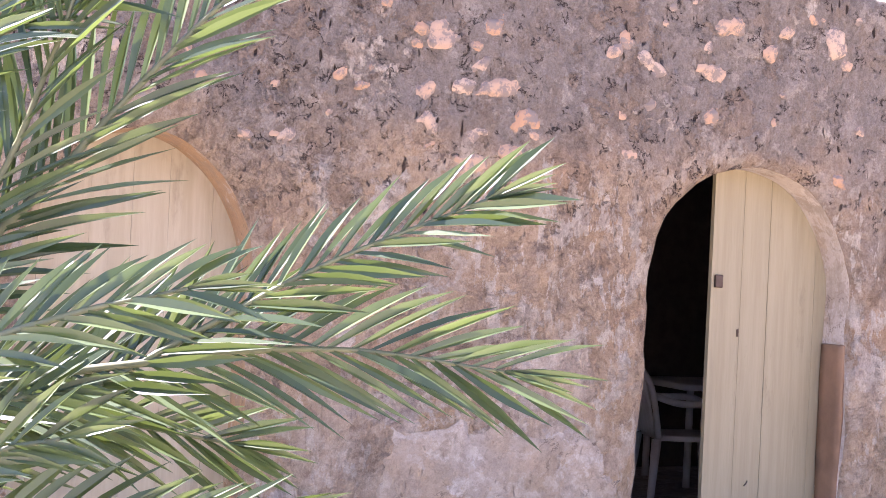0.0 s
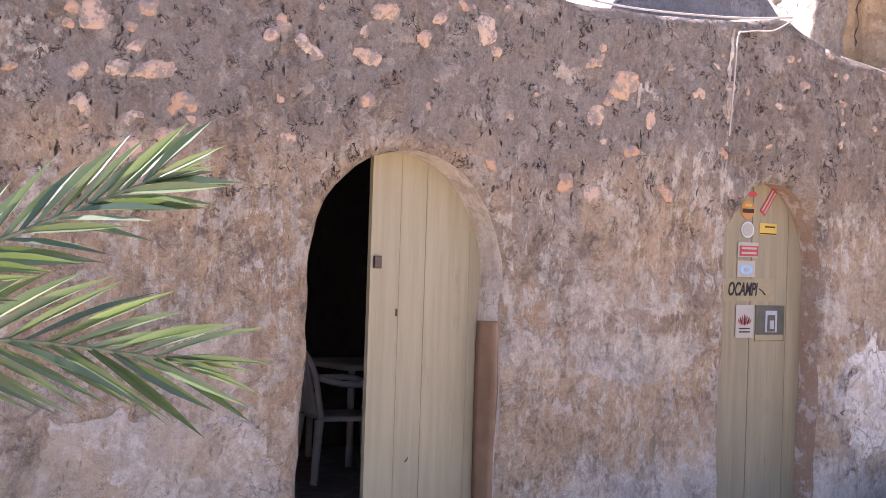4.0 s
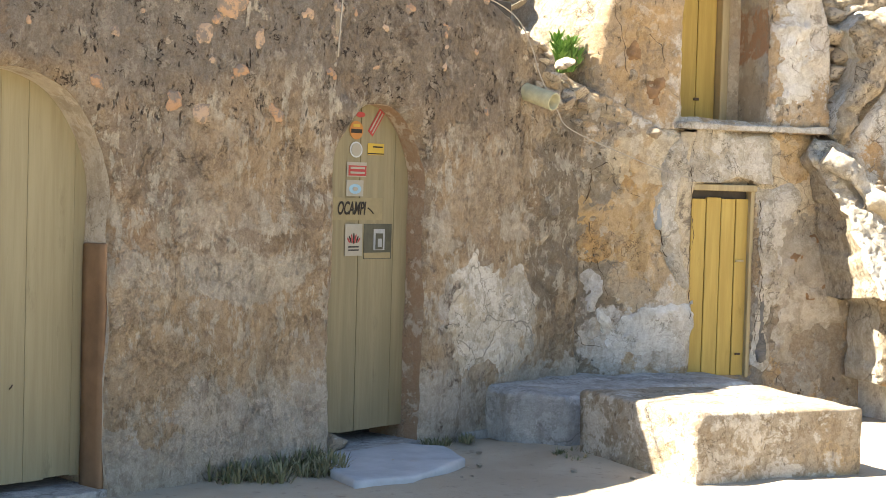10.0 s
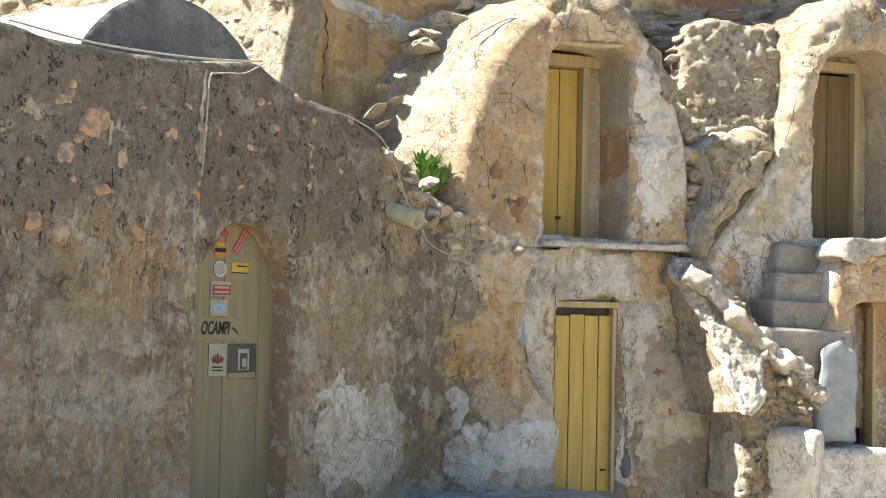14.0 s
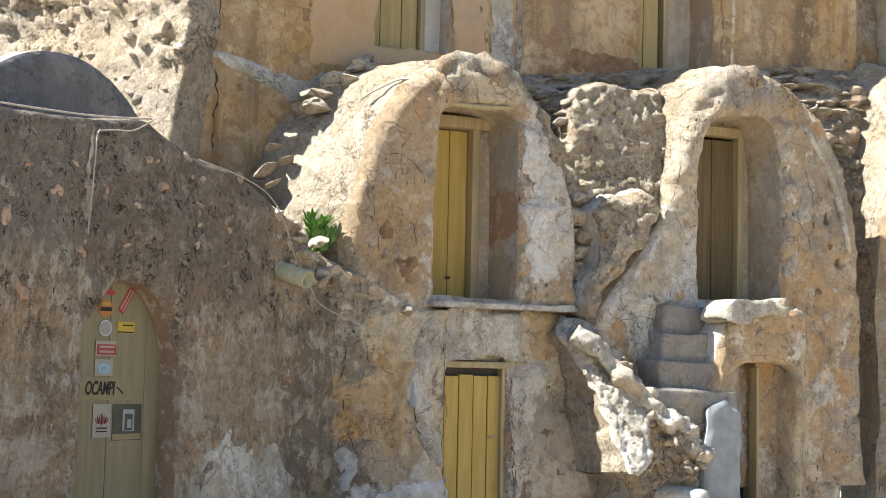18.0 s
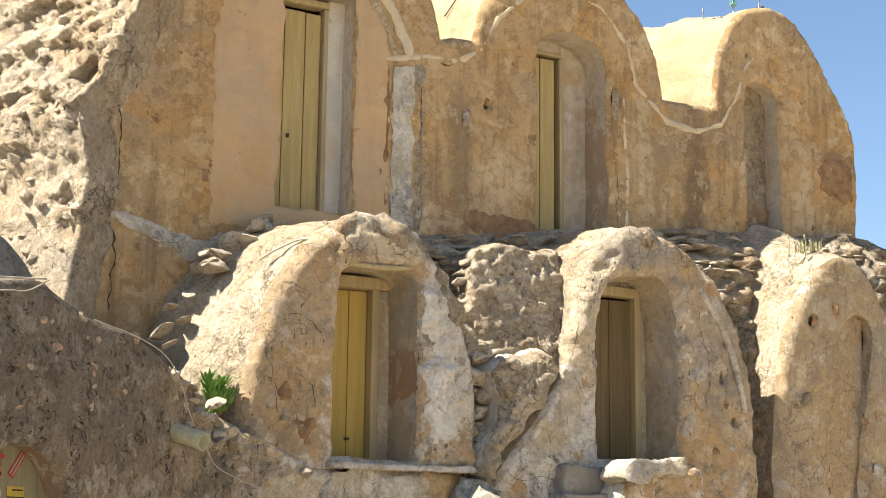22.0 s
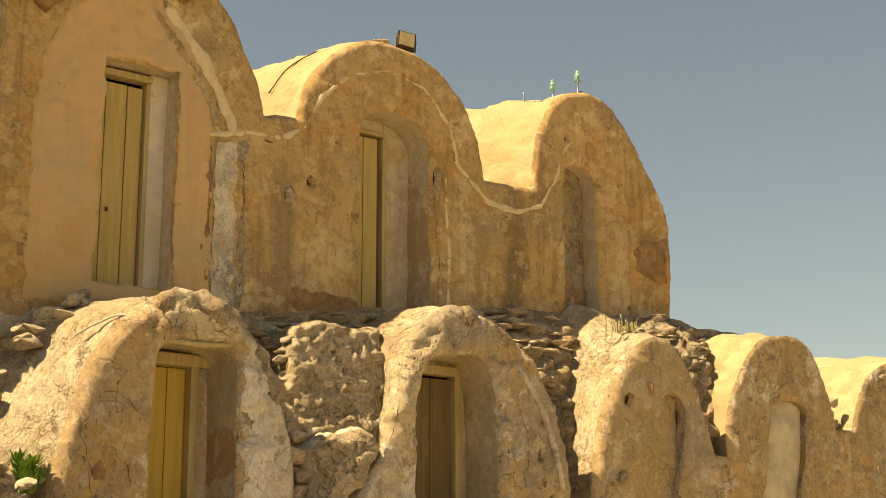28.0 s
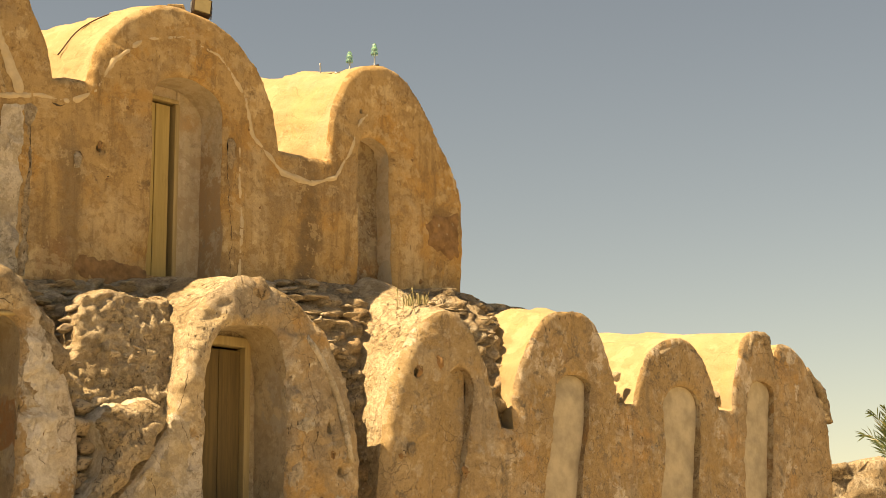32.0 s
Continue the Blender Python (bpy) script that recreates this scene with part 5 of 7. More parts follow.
# first tier doors
door = plank_door(FB, 1.13, 1.62, 0.50, 2.02, 3.27, 3, "yellow_wood", d3, "door", "narrow yellow plank door", 6)
box("hook", FB, (1.45, 1.49, 0.485, 0.5, 2.18, 2.2), "iron", door, "iron hook", 0.003)
box("door_post", FB, (1.62, 1.68, 0.42, 0.56, 2.02, 3.30), "pale_wood", d3, "weathered grey door post", 0.008)
box("lintel_beam", FB, (1.10, 1.76, 0.40, 0.56, 3.27, 3.36), "pale_wood", d3, "yellowed wooden lintel", 0.012)
rock_bar("lintel_log", [at(FB, 1.12, 0.04, 3.37), at(FB, 1.45, 0.03, 3.36), at(FB, 1.76, 0.04, 3.385)], [0.03, 0.035, 0.025], "pale_wood", d3, "rough split log lintel", 4, 0.15, 0.7, 12)
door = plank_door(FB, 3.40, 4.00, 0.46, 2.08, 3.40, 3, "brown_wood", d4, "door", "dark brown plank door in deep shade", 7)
box("door_post", FB, (4.00, 4.06, 0.40, 0.52, 2.08, 3.45), "pale_wood", d4, bev=0.008)
box("lintel_beam", FB, (3.26, 4.12, 0.40, 0.52, 3.42, 3.50), "pale_wood", d4, bev=0.01)
box("cheek", FB, (3.28, 4.12, 0.45, 0.53, 3.50, 3.68), "reveal_c", d4, bev=0.01)
box("door_sill", FB, (3.28, 4.12, 0.05, 0.52, 2.04, 2.10), "gypsum", d4, "worn gypsum sill", 0.015)
box("cheek", FB, (4.06, 4.14, 0.44, 0.54, 2.08, 3.5), "reveal_c", d4, bev=0.01)
box("cheek", FB, (1.68, 1.80, 0.46, 0.56, 2.02, 3.36), "reveal_c", d3, bev=0.01)

# upper doors
door = plank_door(FU, 1.09, 1.548, 0.25, 3.92, 5.60, 3, "faded_wood", u1, "door", "tall faded yellow plank door", 8)
box("knob", FU, (1.27, 1.29, 0.23, 0.25, 4.55, 4.58), "iron", door, bev=0.003)
box("lintel_beam", FU, (1.09, 1.60, 0.19, 0.32, 5.635, 5.69), "pale_wood", u1, "faded wooden lintel", 0.01)
box("door_post", FU, (1.552, 1.59, 0.20, 0.32, 3.92, 5.63), "pale_wood", u1, bev=0.008)
box("cheek", FU, (1.59, 1.95, 0.215, 0.34, 3.9, 5.76), "pale_cheek", u1, "pale grey plaster cheek", 0.01)
door = plank_door(FU, 3.43, 3.875, 0.34, 4.05, 5.655, 3, "faded_wood", u2, "door", "faded plank door standing ajar", 9)
box("door_post", FU, (3.91, 3.955, 0.31, 0.42, 4.05, 5.67), "pale_wood", u2, bev=0.008)
box("lintel_beam", FU, (3.42, 3.955, 0.32, 0.43, 5.675, 5.715), "pale_wood", u2, bev=0.01)
box("cheek", FU, (3.955, 4.25, 0.36, 0.46, 4.0, 5.9), "reveal_u", u2, bev=0.01)
box("cheek", FU, (3.44, 3.955, 0.365, 0.46, 5.715, 5.9), "reveal_u", u2, bev=0.01)

# smears and raised lines of later plaster, clefts and chips of the upper rooms
coat("plaster_smear", FU, "u", either(along([(-0.5, 3.77), (-0.13, 3.72), (0.12, 3.66), (0.30, 3.60), (0.44, 3.52), (0.6, 3.58), (0.66, 3.66)], [0.05, 0.035, 0.05, 0.07, 0.06, 0.05, 0.03]), along([(-0.3, 3.68), (-0.36, 3.36)], [0.05, 0.06])), (-0.6, 0.8, 3.2, 3.9), "gypsum", u1, "smeared pale plaster line", 0.008, 0.02, 0.025, 3)
coat("blue_spot", FU, "u", oval(0.19, 3.62, 0.03, 0.045), (0.1, 0.3, 3.5, 3.75), "blue_lime", u1, "blue grey paint spot", 0.012, 0.012, 0.006, 4)
coat("plaster_line", FU, "u", along([(2.02, 5.25), (2.12, 5.27), (2.38, 5.33), (2.64, 5.34)], [0.014, 0.018, 0.012, 0.018]), (1.9, 2.70, 5.1, 5.45), "pale_band", u1, "raised pale plaster line", 0.008, 0.015, 0.016, 5)
coat("plaster_line", FU, "u", along([(2.72, 5.37), (2.89, 5.48), (3.06, 5.78), (3.35, 6.04), (3.76, 6.17), (4.13, 6.09), (4.43, 5.78), (4.55, 5.45), (4.87, 5.16), (5.16, 5.12)], [0.026, 0.018, 0.014, 0.011, 0.010, 0.010, 0.013, 0.014, 0.02, 0.024]), (2.6, 5.18, 5.0, 6.3), "pale_band", u2, "raised pale plaster line", 0.008, 0.015, 0.016, 6)
coat("plaster_line", FU, "u", along([(5.2, 5.12), (5.47, 5.23), (5.66, 5.5), (5.8, 5.82), (5.95, 5.98)], [0.024, 0.016, 0.013, 0.012, 0.008]), (5.18, 6.1, 5.0, 6.1), "pale_band", u3, "raised pale plaster line", 0.008, 0.015, 0.016, 7)
coat("plaster_line", FU, "u", along([(4.40, 5.3), (4.42, 4.7), (4.40, 4.1)], [0.006, 0.012, 0.018]), (4.3, 4.55, 3.95, 5.4), "pale_band", u2, "vertical pale plaster seam", 0.008, 0.018, 0.014, 8)
coat("pilaster", FU, "u", polygon([(2.07, 5.2), (2.27, 5.23), (2.25, 4.9), (2.28, 4.5), (2.26, 3.9), (2.06, 3.9), (2.09, 4.4), (2.06, 4.8)]), (1.95, 2.4, 3.8, 5.35), "gypsum", u1, "flaking grey white plaster strip", 0.012, 0.02, 0.022, 9)
coat("bare_strip", FU, "u", along([(2.02, 5.1), (2.03, 4.7), (2.01, 4.3), (1.98, 3.95)], [0.012, 0.02, 0.04, 0.03]), (1.9, 2.15, 3.85, 5.2), "rust_mud", u1, "bare red brown mud beside the strip", 0.004, 0.016, 0.02, 10)
coat("bare_strip", FU, "u", along([(2.32, 5.2), (2.33, 4.8), (2.34, 4.3), (2.31, 3.9)], [0.045, 0.02, 0.035, 0.04]), (2.2, 2.45, 3.8, 5.3), "rubble", u1, "broken edge of bare mud", 0.004, 0.016, 0.02, 11)
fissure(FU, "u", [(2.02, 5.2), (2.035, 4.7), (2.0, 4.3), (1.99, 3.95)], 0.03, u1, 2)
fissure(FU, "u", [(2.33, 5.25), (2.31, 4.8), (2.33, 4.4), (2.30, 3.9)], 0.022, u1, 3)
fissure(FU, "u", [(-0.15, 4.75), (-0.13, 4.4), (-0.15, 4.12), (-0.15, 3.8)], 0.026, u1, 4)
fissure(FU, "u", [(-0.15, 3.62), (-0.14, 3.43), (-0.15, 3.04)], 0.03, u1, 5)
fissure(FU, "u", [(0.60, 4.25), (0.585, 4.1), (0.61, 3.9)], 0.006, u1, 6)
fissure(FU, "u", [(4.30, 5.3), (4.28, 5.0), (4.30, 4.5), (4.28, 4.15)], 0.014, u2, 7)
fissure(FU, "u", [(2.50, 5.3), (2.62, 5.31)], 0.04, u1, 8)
coat("bare_strip", FU, "u", along([(4.30, 5.32), (4.31, 5.1)], [0.04, 0.02]), (4.2, 4.4, 5.0, 5.4), "rubble", u2, "chipped edge of bare mud", 0.004, 0.014, 0.02, 12)
r = random.Random(61)
CHIPS = [(0.12, 4.47, 0.03, u1), (0.51, 4.09, 0.045, u1), (0.55, 4.18, 0.025, u1), (2.96, 5.05, 0.03, u2), (3.21, 5.4, 0.018, u2), (3.04, 4.76, 0.018, u2), (2.86, 3.98, 0.05, u2), (4.5, 5.5, 0.02, u2), (4.62, 4.8, 0.015, u2), (4.7, 5.0, 0.012, u2), (5.5, 4.9, 0.015, u3), (6.5, 5.6, 0.02, u3), (6.6, 4.4, 0.02, u3), (0.3, 5.0, 0.02, u1), (0.85, 4.6, 0.015, u1), (-0.3, 4.5, 0.03, u1)]
for k, (s, z, size, who) in enumerate(CHIPS):
    m = size * 2.2
    coat("chip", FU, "u", oval(s, z, size * r.uniform(0.7, 1.1), size * r.uniform(0.8, 1.4), r.uniform(-1, 1)), (s - m, s + m, z - m, z + m), "rust_mud", who, "", 0.002, 0.009, size * 0.4, k + 20, size)
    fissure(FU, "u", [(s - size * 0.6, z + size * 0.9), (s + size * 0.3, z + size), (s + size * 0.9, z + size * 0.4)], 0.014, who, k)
coat("chip", FU, "u", oval(2.76, 4.88, 0.045, 0.065), (2.725, 2.9, 4.75, 5.0), "rubble", u2, "", 0.003, 0.012, 0.012, 40, 0.06)
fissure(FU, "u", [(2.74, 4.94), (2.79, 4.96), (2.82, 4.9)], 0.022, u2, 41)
coat("damp_patch", FU, "u", oval(3.1, 4.0, 0.32, 0.12), (2.73, 3.46, 3.8, 4.2), "rust_mud", u2, "damp red brown foot of the wall", 0.003, 0.02, 0.04, 42)
coat("bare_patch", FU, "u", polygon([(6.63, 4.98), (6.75, 5.08), (7.0, 5.12), (7.12, 5.16), (7.12, 4.72), (6.93, 4.66), (6.72, 4.8)]), (6.5, 7.14, 4.5, 5.3), "rust_mud", u3, "patch of bare brown rubble at the corner", 0.004, 0.02, 0.03, 43)
for q in ((6.82, 5.0, 0.05), (6.95, 4.92, 0.04), (7.03, 5.03, 0.035), (6.9, 4.8, 0.03)):
    stone_at(u3, at(FU, q[0], 0.01, q[1]), q[2] * 2)

# broad band above the first upper door, with bare rubble under the roof edge
band = [at(FU, 1.45 + 1.02 * math.cos(q) - 0.02, -0.01, 5.42 + 1.02 * math.sin(q)) for q in np.linspace(0.35, 2.6, 22)]
rock_bar("rubble_band", band[8:], [0.08] * 14, "rust_mud", u1, "bare rubble arch under the roof edge", 13, 0.4, 1.0, 12)
BAND_LINE = [(1.52, 6.16), (1.59, 6.07), (1.83, 5.8), (1.99, 5.55), (2.08, 5.3)]
NICHE = UP[0][3][0][0]
PANEL = arch_shape(1.30, 0.74, 0.74, 5.1, 6.34, -1)
coat("plaster_panel", FU, "u", lambda s, z: np.maximum(np.maximum(PANEL(s, z), 3.75 - z), 0.012 - NICHE(s, z)), (0.45, 2.1, 3.7, 6.4), "peach_plaster", u1, "smooth peach plaster panel round the door", 0.004, 0.025, 0.022, 44)
coat("arch_band", FU, "u", along(BAND_LINE, [0.035, 0.04, 0.04, 0.03, 0.02]), (1.5, 2.35, 5.0, 6.6), "ochre_mud", u1, "stained ochre arch band", 0.012, 0.02, 0.012, 45)
coat("arch_band", FU, "u", along([(a + 0.13, b + 0.03) for a, b in BAND_LINE], [0.05, 0.05, 0.05, 0.045, 0.04]), (1.5, 2.5, 5.0, 6.6), "pale_band", u1, "pale plaster beside the arch band", 0.011, 0.02, 0.02, 46)

# weathered crowns and ridges of the first tier
q = [at(FB, 1.38 + 0.86 * math.cos(a), 0.10, 2.15 + 1.50 * math.sin(a)) for a in np.linspace(0.55, 2.0, 14)]
rock_bar("rubble_crown", q, [0.04] + [0.085] * 12 + [0.04], "rubble", d3, "grey rubble crown along the arch", 51, 0.7, 1.0, 16, 0.03)
r = random.Random(52)
for p in q:
    for _ in range(7):
        stone_at(d3, p + Vector((r.uniform(-0.07, 0.07), r.uniform(-0.04, 0.12), r.uniform(-0.05, 0.05))), r.uniform(0.03, 0.075), rnd=r, tilt=50)
q = [at(FB, 3.72 + 1.08 * math.cos(a), 0.01, 2.3 + 1.42 * math.sin(a)) for a in np.linspace(0.15, 1.0, 9)]
tube("plaster_ridge", q, 0.03, "gypsum", d4, "pale plaster ridge running down the arch", 8)
rock_bar("grey_cap", [at(FB, 3.6, 0.08, 3.80), at(FB, 3.85, 0.08, 3.82), at(FB, 4.02, 0.1, 3.74)], [0.07, 0.1, 0.06], "rubble", d4, "grey cement cap", 53, 0.3, 1.0, 14)
rock_bar("broken_rim", [at(FB, 10.6, 0.03, 3.9), at(FB, 10.75, 0.03, 4.18), at(FB, 10.95, 0.03, 4.22), at(FB, 11.1, 0.03, 4.0), at(FB, 11.2, 0.03, 3.75)], [0.04, 0.07, 0.07, 0.06, 0.04], "rubble", n11, "broken rim of bare rubble", 55, 0.5, 1.0, 12)
rock_bar("broken_rim", [at(FB, 9.05, 0.03, 3.82), at(FB, 9.4, 0.03, 3.98), at(FB, 9.7, 0.03, 3.88)], [0.03, 0.05, 0.03], "rubble", n10, "crumbled rim", 56, 0.5, 1.0, 12)
rock_bar("broken_rim", [at(FB, 12.0, 0.1, 3.95), at(FB, 12.25, 0.1, 3.7), at(FB, 12.42, 0.1, 3.35)], [0.04, 0.06, 0.04], "rubble", n12, "crumbled rim", 57, 0.5, 1.0, 12)
for s, h in ((5.55, 0.14), (5.62, 0.1), (5.74, 0.17), (5.80, 0.13)):
    stalk = tube("dry_stalk", curve_points([at(FB, s, 0.25, 3.9), at(FB, s + 0.01, 0.25, 3.95 + h * 0.5), at(FB, s + 0.005, 0.26, 3.95 + h)], 4), [0.004] * 7 + [0.009, 0.006], "dry_grass", None, "short dry grass stalk on the vault")
    tagged(stalk, "", "dry stalk", "stalks on the vault")
# rubble pockets in the valleys of the far vaults
for f_s, f_z in ((8.56, 3.35), (10.27, 3.35)):
    for k in range(14):
        stone_at(n10, at(FB, f_s + rng.uniform(-0.12, 0.14), rng.uniform(0.15, 0.5), f_z + rng.uniform(-0.1, 0.22)), rng.uniform(0.08, 0.17), tilt=40)

# ---- rubble between the vaults ----
ZUP = [(0.2, 3.55), (1.0, 3.8), (2.4, 3.85), (3.4, 4.0), (5.0, 4.2), (7.15, 4.36), (7.5, 4.30), (8.2, 4.28), (8.6, 4.0), (9, 3.6)]


def bank_point(s, v):
    """A point of the rubble slope: s along the wall, v from its foot to its head."""
    zu = np.interp(s, *np.array(ZUP).T)
    return np.interp(v, [0, 0.85, 1], [0.10, 0.62, 1.02]) + 0.65 * np.clip((1.0 - s) / 0.3, 0, 1) + 0.4 * np.clip(1 - np.abs(s - 5.0) / 0.22, 0, 1) * np.clip((0.75 - v) / 0.3, 0, 1) - 0.12 * np.clip(1.3 - np.abs(s - 6.8) / 0.3, 0, 1), 1.9 + (zu - 1.9) * v


def build_bank():
    S, Vv = np.meshgrid(np.arange(0.36, 8.6, 0.035), np.linspace(0, 1, 62), indexing="ij")
    D, Z = bank_point(S, Vv)
    f1, f2, who = cells(S * 0.75, Vv * 3.6, 0.19, 3)
    D = D - 0.05 * who - 0.10 * np.clip((f2 - f1) / 0.09, 0, 1)
    pts = np.stack([S.ravel(), Vv.ravel() * 2, 0 * S.ravel()], 1)
    D = D + (0.06 * fbm(pts, 0.35, 3, 8)).reshape(S.shape)
    n, m = S.shape
    W = np.stack([S.ravel(), D.ravel(), Z.ravel()], 1)
    clear = np.minimum.reduce([c[4](S, Z) + 0.10 for c in CELLS[:4]]) > 0
    F = [(i * m + j, (i + 1) * m + j, (i + 1) * m + j + 1, i * m + j + 1) for i in range(n - 1) for j in range(m - 1) if clear[i, j]]
    bank = hang("rubble_slope", mesh_from("rubble_slope", W, F), "rubble")
    bank.matrix_world = frame_matrix(FB)
    tagged(bank, "packed grey rubble filling between the vaults", "rubble", kind="structure")
    r = random.Random(12)
    for lo, hi, v0, v1, count in ((2.2, 3.0, 0.02, 0.62, 75), (2.3, 3.1, 0.5, 1.0, 40), (4.3, 5.2, 0.5, 1.0, 60), (6.3, 7.0, 0.45, 1.0, 34), (0.3, 0.95, 0.7, 1.0, 22), (7.0, 8.0, 0.7, 1.0, 16), (1.2, 6.9, 0.74, 1.0, 110)):
        for _ in range(count):
            s, v = r.uniform(lo, hi), r.uniform(v0, v1)
            d, z = bank_point(s, v)
            if min(float(c[4](np.array(s), np.array(z))) for c in CELLS[:4]) < 0.0:
                continue
            stone_at(bank, at(FB, s, d - 0.05, z), r.uniform(0.09, 0.24), rnd=r, tilt=12, flat=0.5)


build_bank()


r = random.Random(77)
for _ in range(22):
    q = r.uniform(0.35, 1.0)
    st = stone_at(d3, at(FB, 0.18 + 0.75 * q + r.uniform(-0.1, 0.1), 0.72 + r.uniform(-0.12, 0.2), 3.2 + 0.55 * q + r.uniform(-0.12, 0.06)), r.uniform(0.1, 0.26), rnd=r, tilt=22)
r = random.Random(78)
for _ in range(9):
    q = r.random()
    st = stone_at(d3, at(FB, 0.0 + 0.85 * q + r.uniform(-0.06, 0.12), 0.62 + r.uniform(-0.12, 0.12), 2.86 + 0.78 * q + r.uniform(-0.14, 0.08)), 0.2, "plate", r, 10)
    st.scale = (r.uniform(0.08, 0.28), r.uniform(0.1, 0.2), r.uniform(0.03, 0.09))
    st.rotation_euler = (r.uniform(-0.5, 0.3), -0.3 + r.uniform(-0.5, 0.7), r.uniform(-0.8, 0.8))
# ---- ruined rubble wall beside the upper rooms ----
def build_ruin():
    p0 = at(FU, 0, -0.20, 0)
    u = Vector((-0.50, 0.866, 0))
    b = Vector((0.866, 0.50, 0))
    T, Z = np.meshgrid(np.concatenate([[-0.5, -0.3, -0.15, -0.07], np.arange(0, 1.9, 0.024), np.arange(1.9, 6.5, 0.06)]), np.arange(2.3, 8.0, 0.026), indexing="ij")
    pts = np.stack([T.ravel(), Z.ravel(), 0 * T.ravel()], 1)
    edge = np.interp(Z, [2, 4.4, 5.3, 6.5, 8], [0.50, 0.46, 0.10, -0.15, -0.3]) + (0.05 * fbm(np.stack([0 * T.ravel(), Z.ravel(), 0 * T.ravel()], 1), 0.3, 3, 19)).reshape(T.shape)
    rough = np.clip((Z - 3.7 + (0.5 * fbm(pts, 0.7, 2, 23)).reshape(T.shape)) / 0.5, 0.25, 1)
    D = 0.10 * (Z - 2.3) * np.clip(T, 0, 1.2) + rough * crags(0.15, 0.045, 6)(T, Z) + 0.02
    # ledges of the courses, each leaning back from the one below it
    course = Z / 0.42 + (0.5 * fbm(pts, 0.9, 2, 25)).reshape(T.shape)
    D = D + 0.06 * rough * (course - np.floor(course)) * np.clip(T / 0.2, 0, 1)
    # deep sockets left by lost beams
    for s0, z0, rs, rz in ((0.40, 5.50, 0.12, 0.07), (0.52, 4.73, 0.10, 0.09)):
        D = D + 0.45 * np.exp(-(((T + edge - s0) / rs) ** 2 + ((Z - z0) / rz) ** 2) ** 2)
    D = np.where(T < 0, D - T * 1.0, D)
    S = np.maximum(T, -0.02)
    top = 6.2 + (0.25 * fbm(pts, 0.8, 3, 17)).reshape(T.shape)
    H = np.minimum(Z, top)
    n, m = S.shape
    V = np.array(p0[:]) - edge[..., None] * np.array(FU[1][:]) + S[..., None] * np.array(u[:]) + D[..., None] * np.array(b[:])
    V[..., 2] = H
    F = [(i * m + j, (i + 1) * m + j, (i + 1) * m + j + 1, i * m + j + 1) for i in range(n - 1) for j in range(m - 1)]
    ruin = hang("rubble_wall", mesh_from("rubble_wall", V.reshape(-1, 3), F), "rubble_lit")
    tagged(ruin, "ruined sunlit rubble wall with dark beam sockets", "wall", kind="structure")
    r = random.Random(5)
    for _ in range(150):
        i, j = r.randrange(6, 84), r.randrange(40, 185)
        stone_at(ruin, Vector(V[i, j]), r.uniform(0.05, 0.14), rnd=r, tilt=60)


build_ruin()

# ---- broken rubble corner between the two walls ----
r = random.Random(17)
for _ in range(70):
    q = r.random()
    s, z = 1.95 + 0.75 * q + r.uniform(-0.1, 0.1), 2.45 - 0.35 * q + r.uniform(-0.3, 0.03)
    stone_at(wall_b, at(FA, s, r.uniform(-0.01, 0.18), z + 0.05), r.uniform(0.07, 0.2), rnd=r, tilt=35)
for _ in range(16):
    s = r.uniform(0.3, 1.1)
    stone_at(wall_b, at(FB, s, r.uniform(0.02, 0.2), 2.24 - 0.35 * s + r.uniform(-0.12, 0.03)), r.uniform(0.09, 0.2), rnd=r, tilt=40)
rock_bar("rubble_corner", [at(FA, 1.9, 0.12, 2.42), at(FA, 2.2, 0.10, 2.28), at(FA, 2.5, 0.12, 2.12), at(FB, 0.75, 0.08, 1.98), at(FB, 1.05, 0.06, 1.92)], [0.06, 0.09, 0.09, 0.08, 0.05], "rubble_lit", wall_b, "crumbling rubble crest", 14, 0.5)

# ---- vault behind the yard wall ----
small_vault = thing("roof_vault", at(FA, 0.85, 0.8, 2.6), "low plastered vault with a shade-grey end behind the yard wall", "roof vault")
front, skin = shell(FA, -0.1, 1.8, 2.5, 3.5, 0.04, arch_shape(0.87, 0.82, 0.82, 2.62, 3.36, -1), [], 2.4, 0.03, seed=3, sag=0.01)
# end wall takes a dark grey that holds the shade on this face
put_mesh("end_wall", front, FA, "shade_damp_grey", small_vault, "smooth end wall, grey for its shade", 0.8)
put_mesh("vault", skin, FA, "white_lime", small_vault, "whitewashed vault roof", 0.8)

# ---- stair, parapets and the low door ----
stair = thing("stair", at(FB, 3.2, -0.4, 0), "worn plastered steps climbing to a store room", "stair")
for k in range(4):
    z = 2.04 - 0.205 * k
    rough_block("step", FB, [(2.98 - 0.09 * k, -0.06 - 0.09 * k), (3.62 - 0.07 * k, -0.09 - 0.09 * k), (3.66 - 0.07 * k, 0.12), (2.95 - 0.09 * k, 0.12)], 0.0, z, "shaded_step_plaster", stair, "", 0.022, 20 + k, 0.022, 0.04)


def toward(points, d):
    """Shapes drawn on the wall plane, brought forward along the lines of sight of the yard's far corner."""
    k = (9.25 + d) / 9.25
    return [(-3.54 + (s + 3.54) * k, 1.5 + (z - 1.5) * k) for s, z in points]


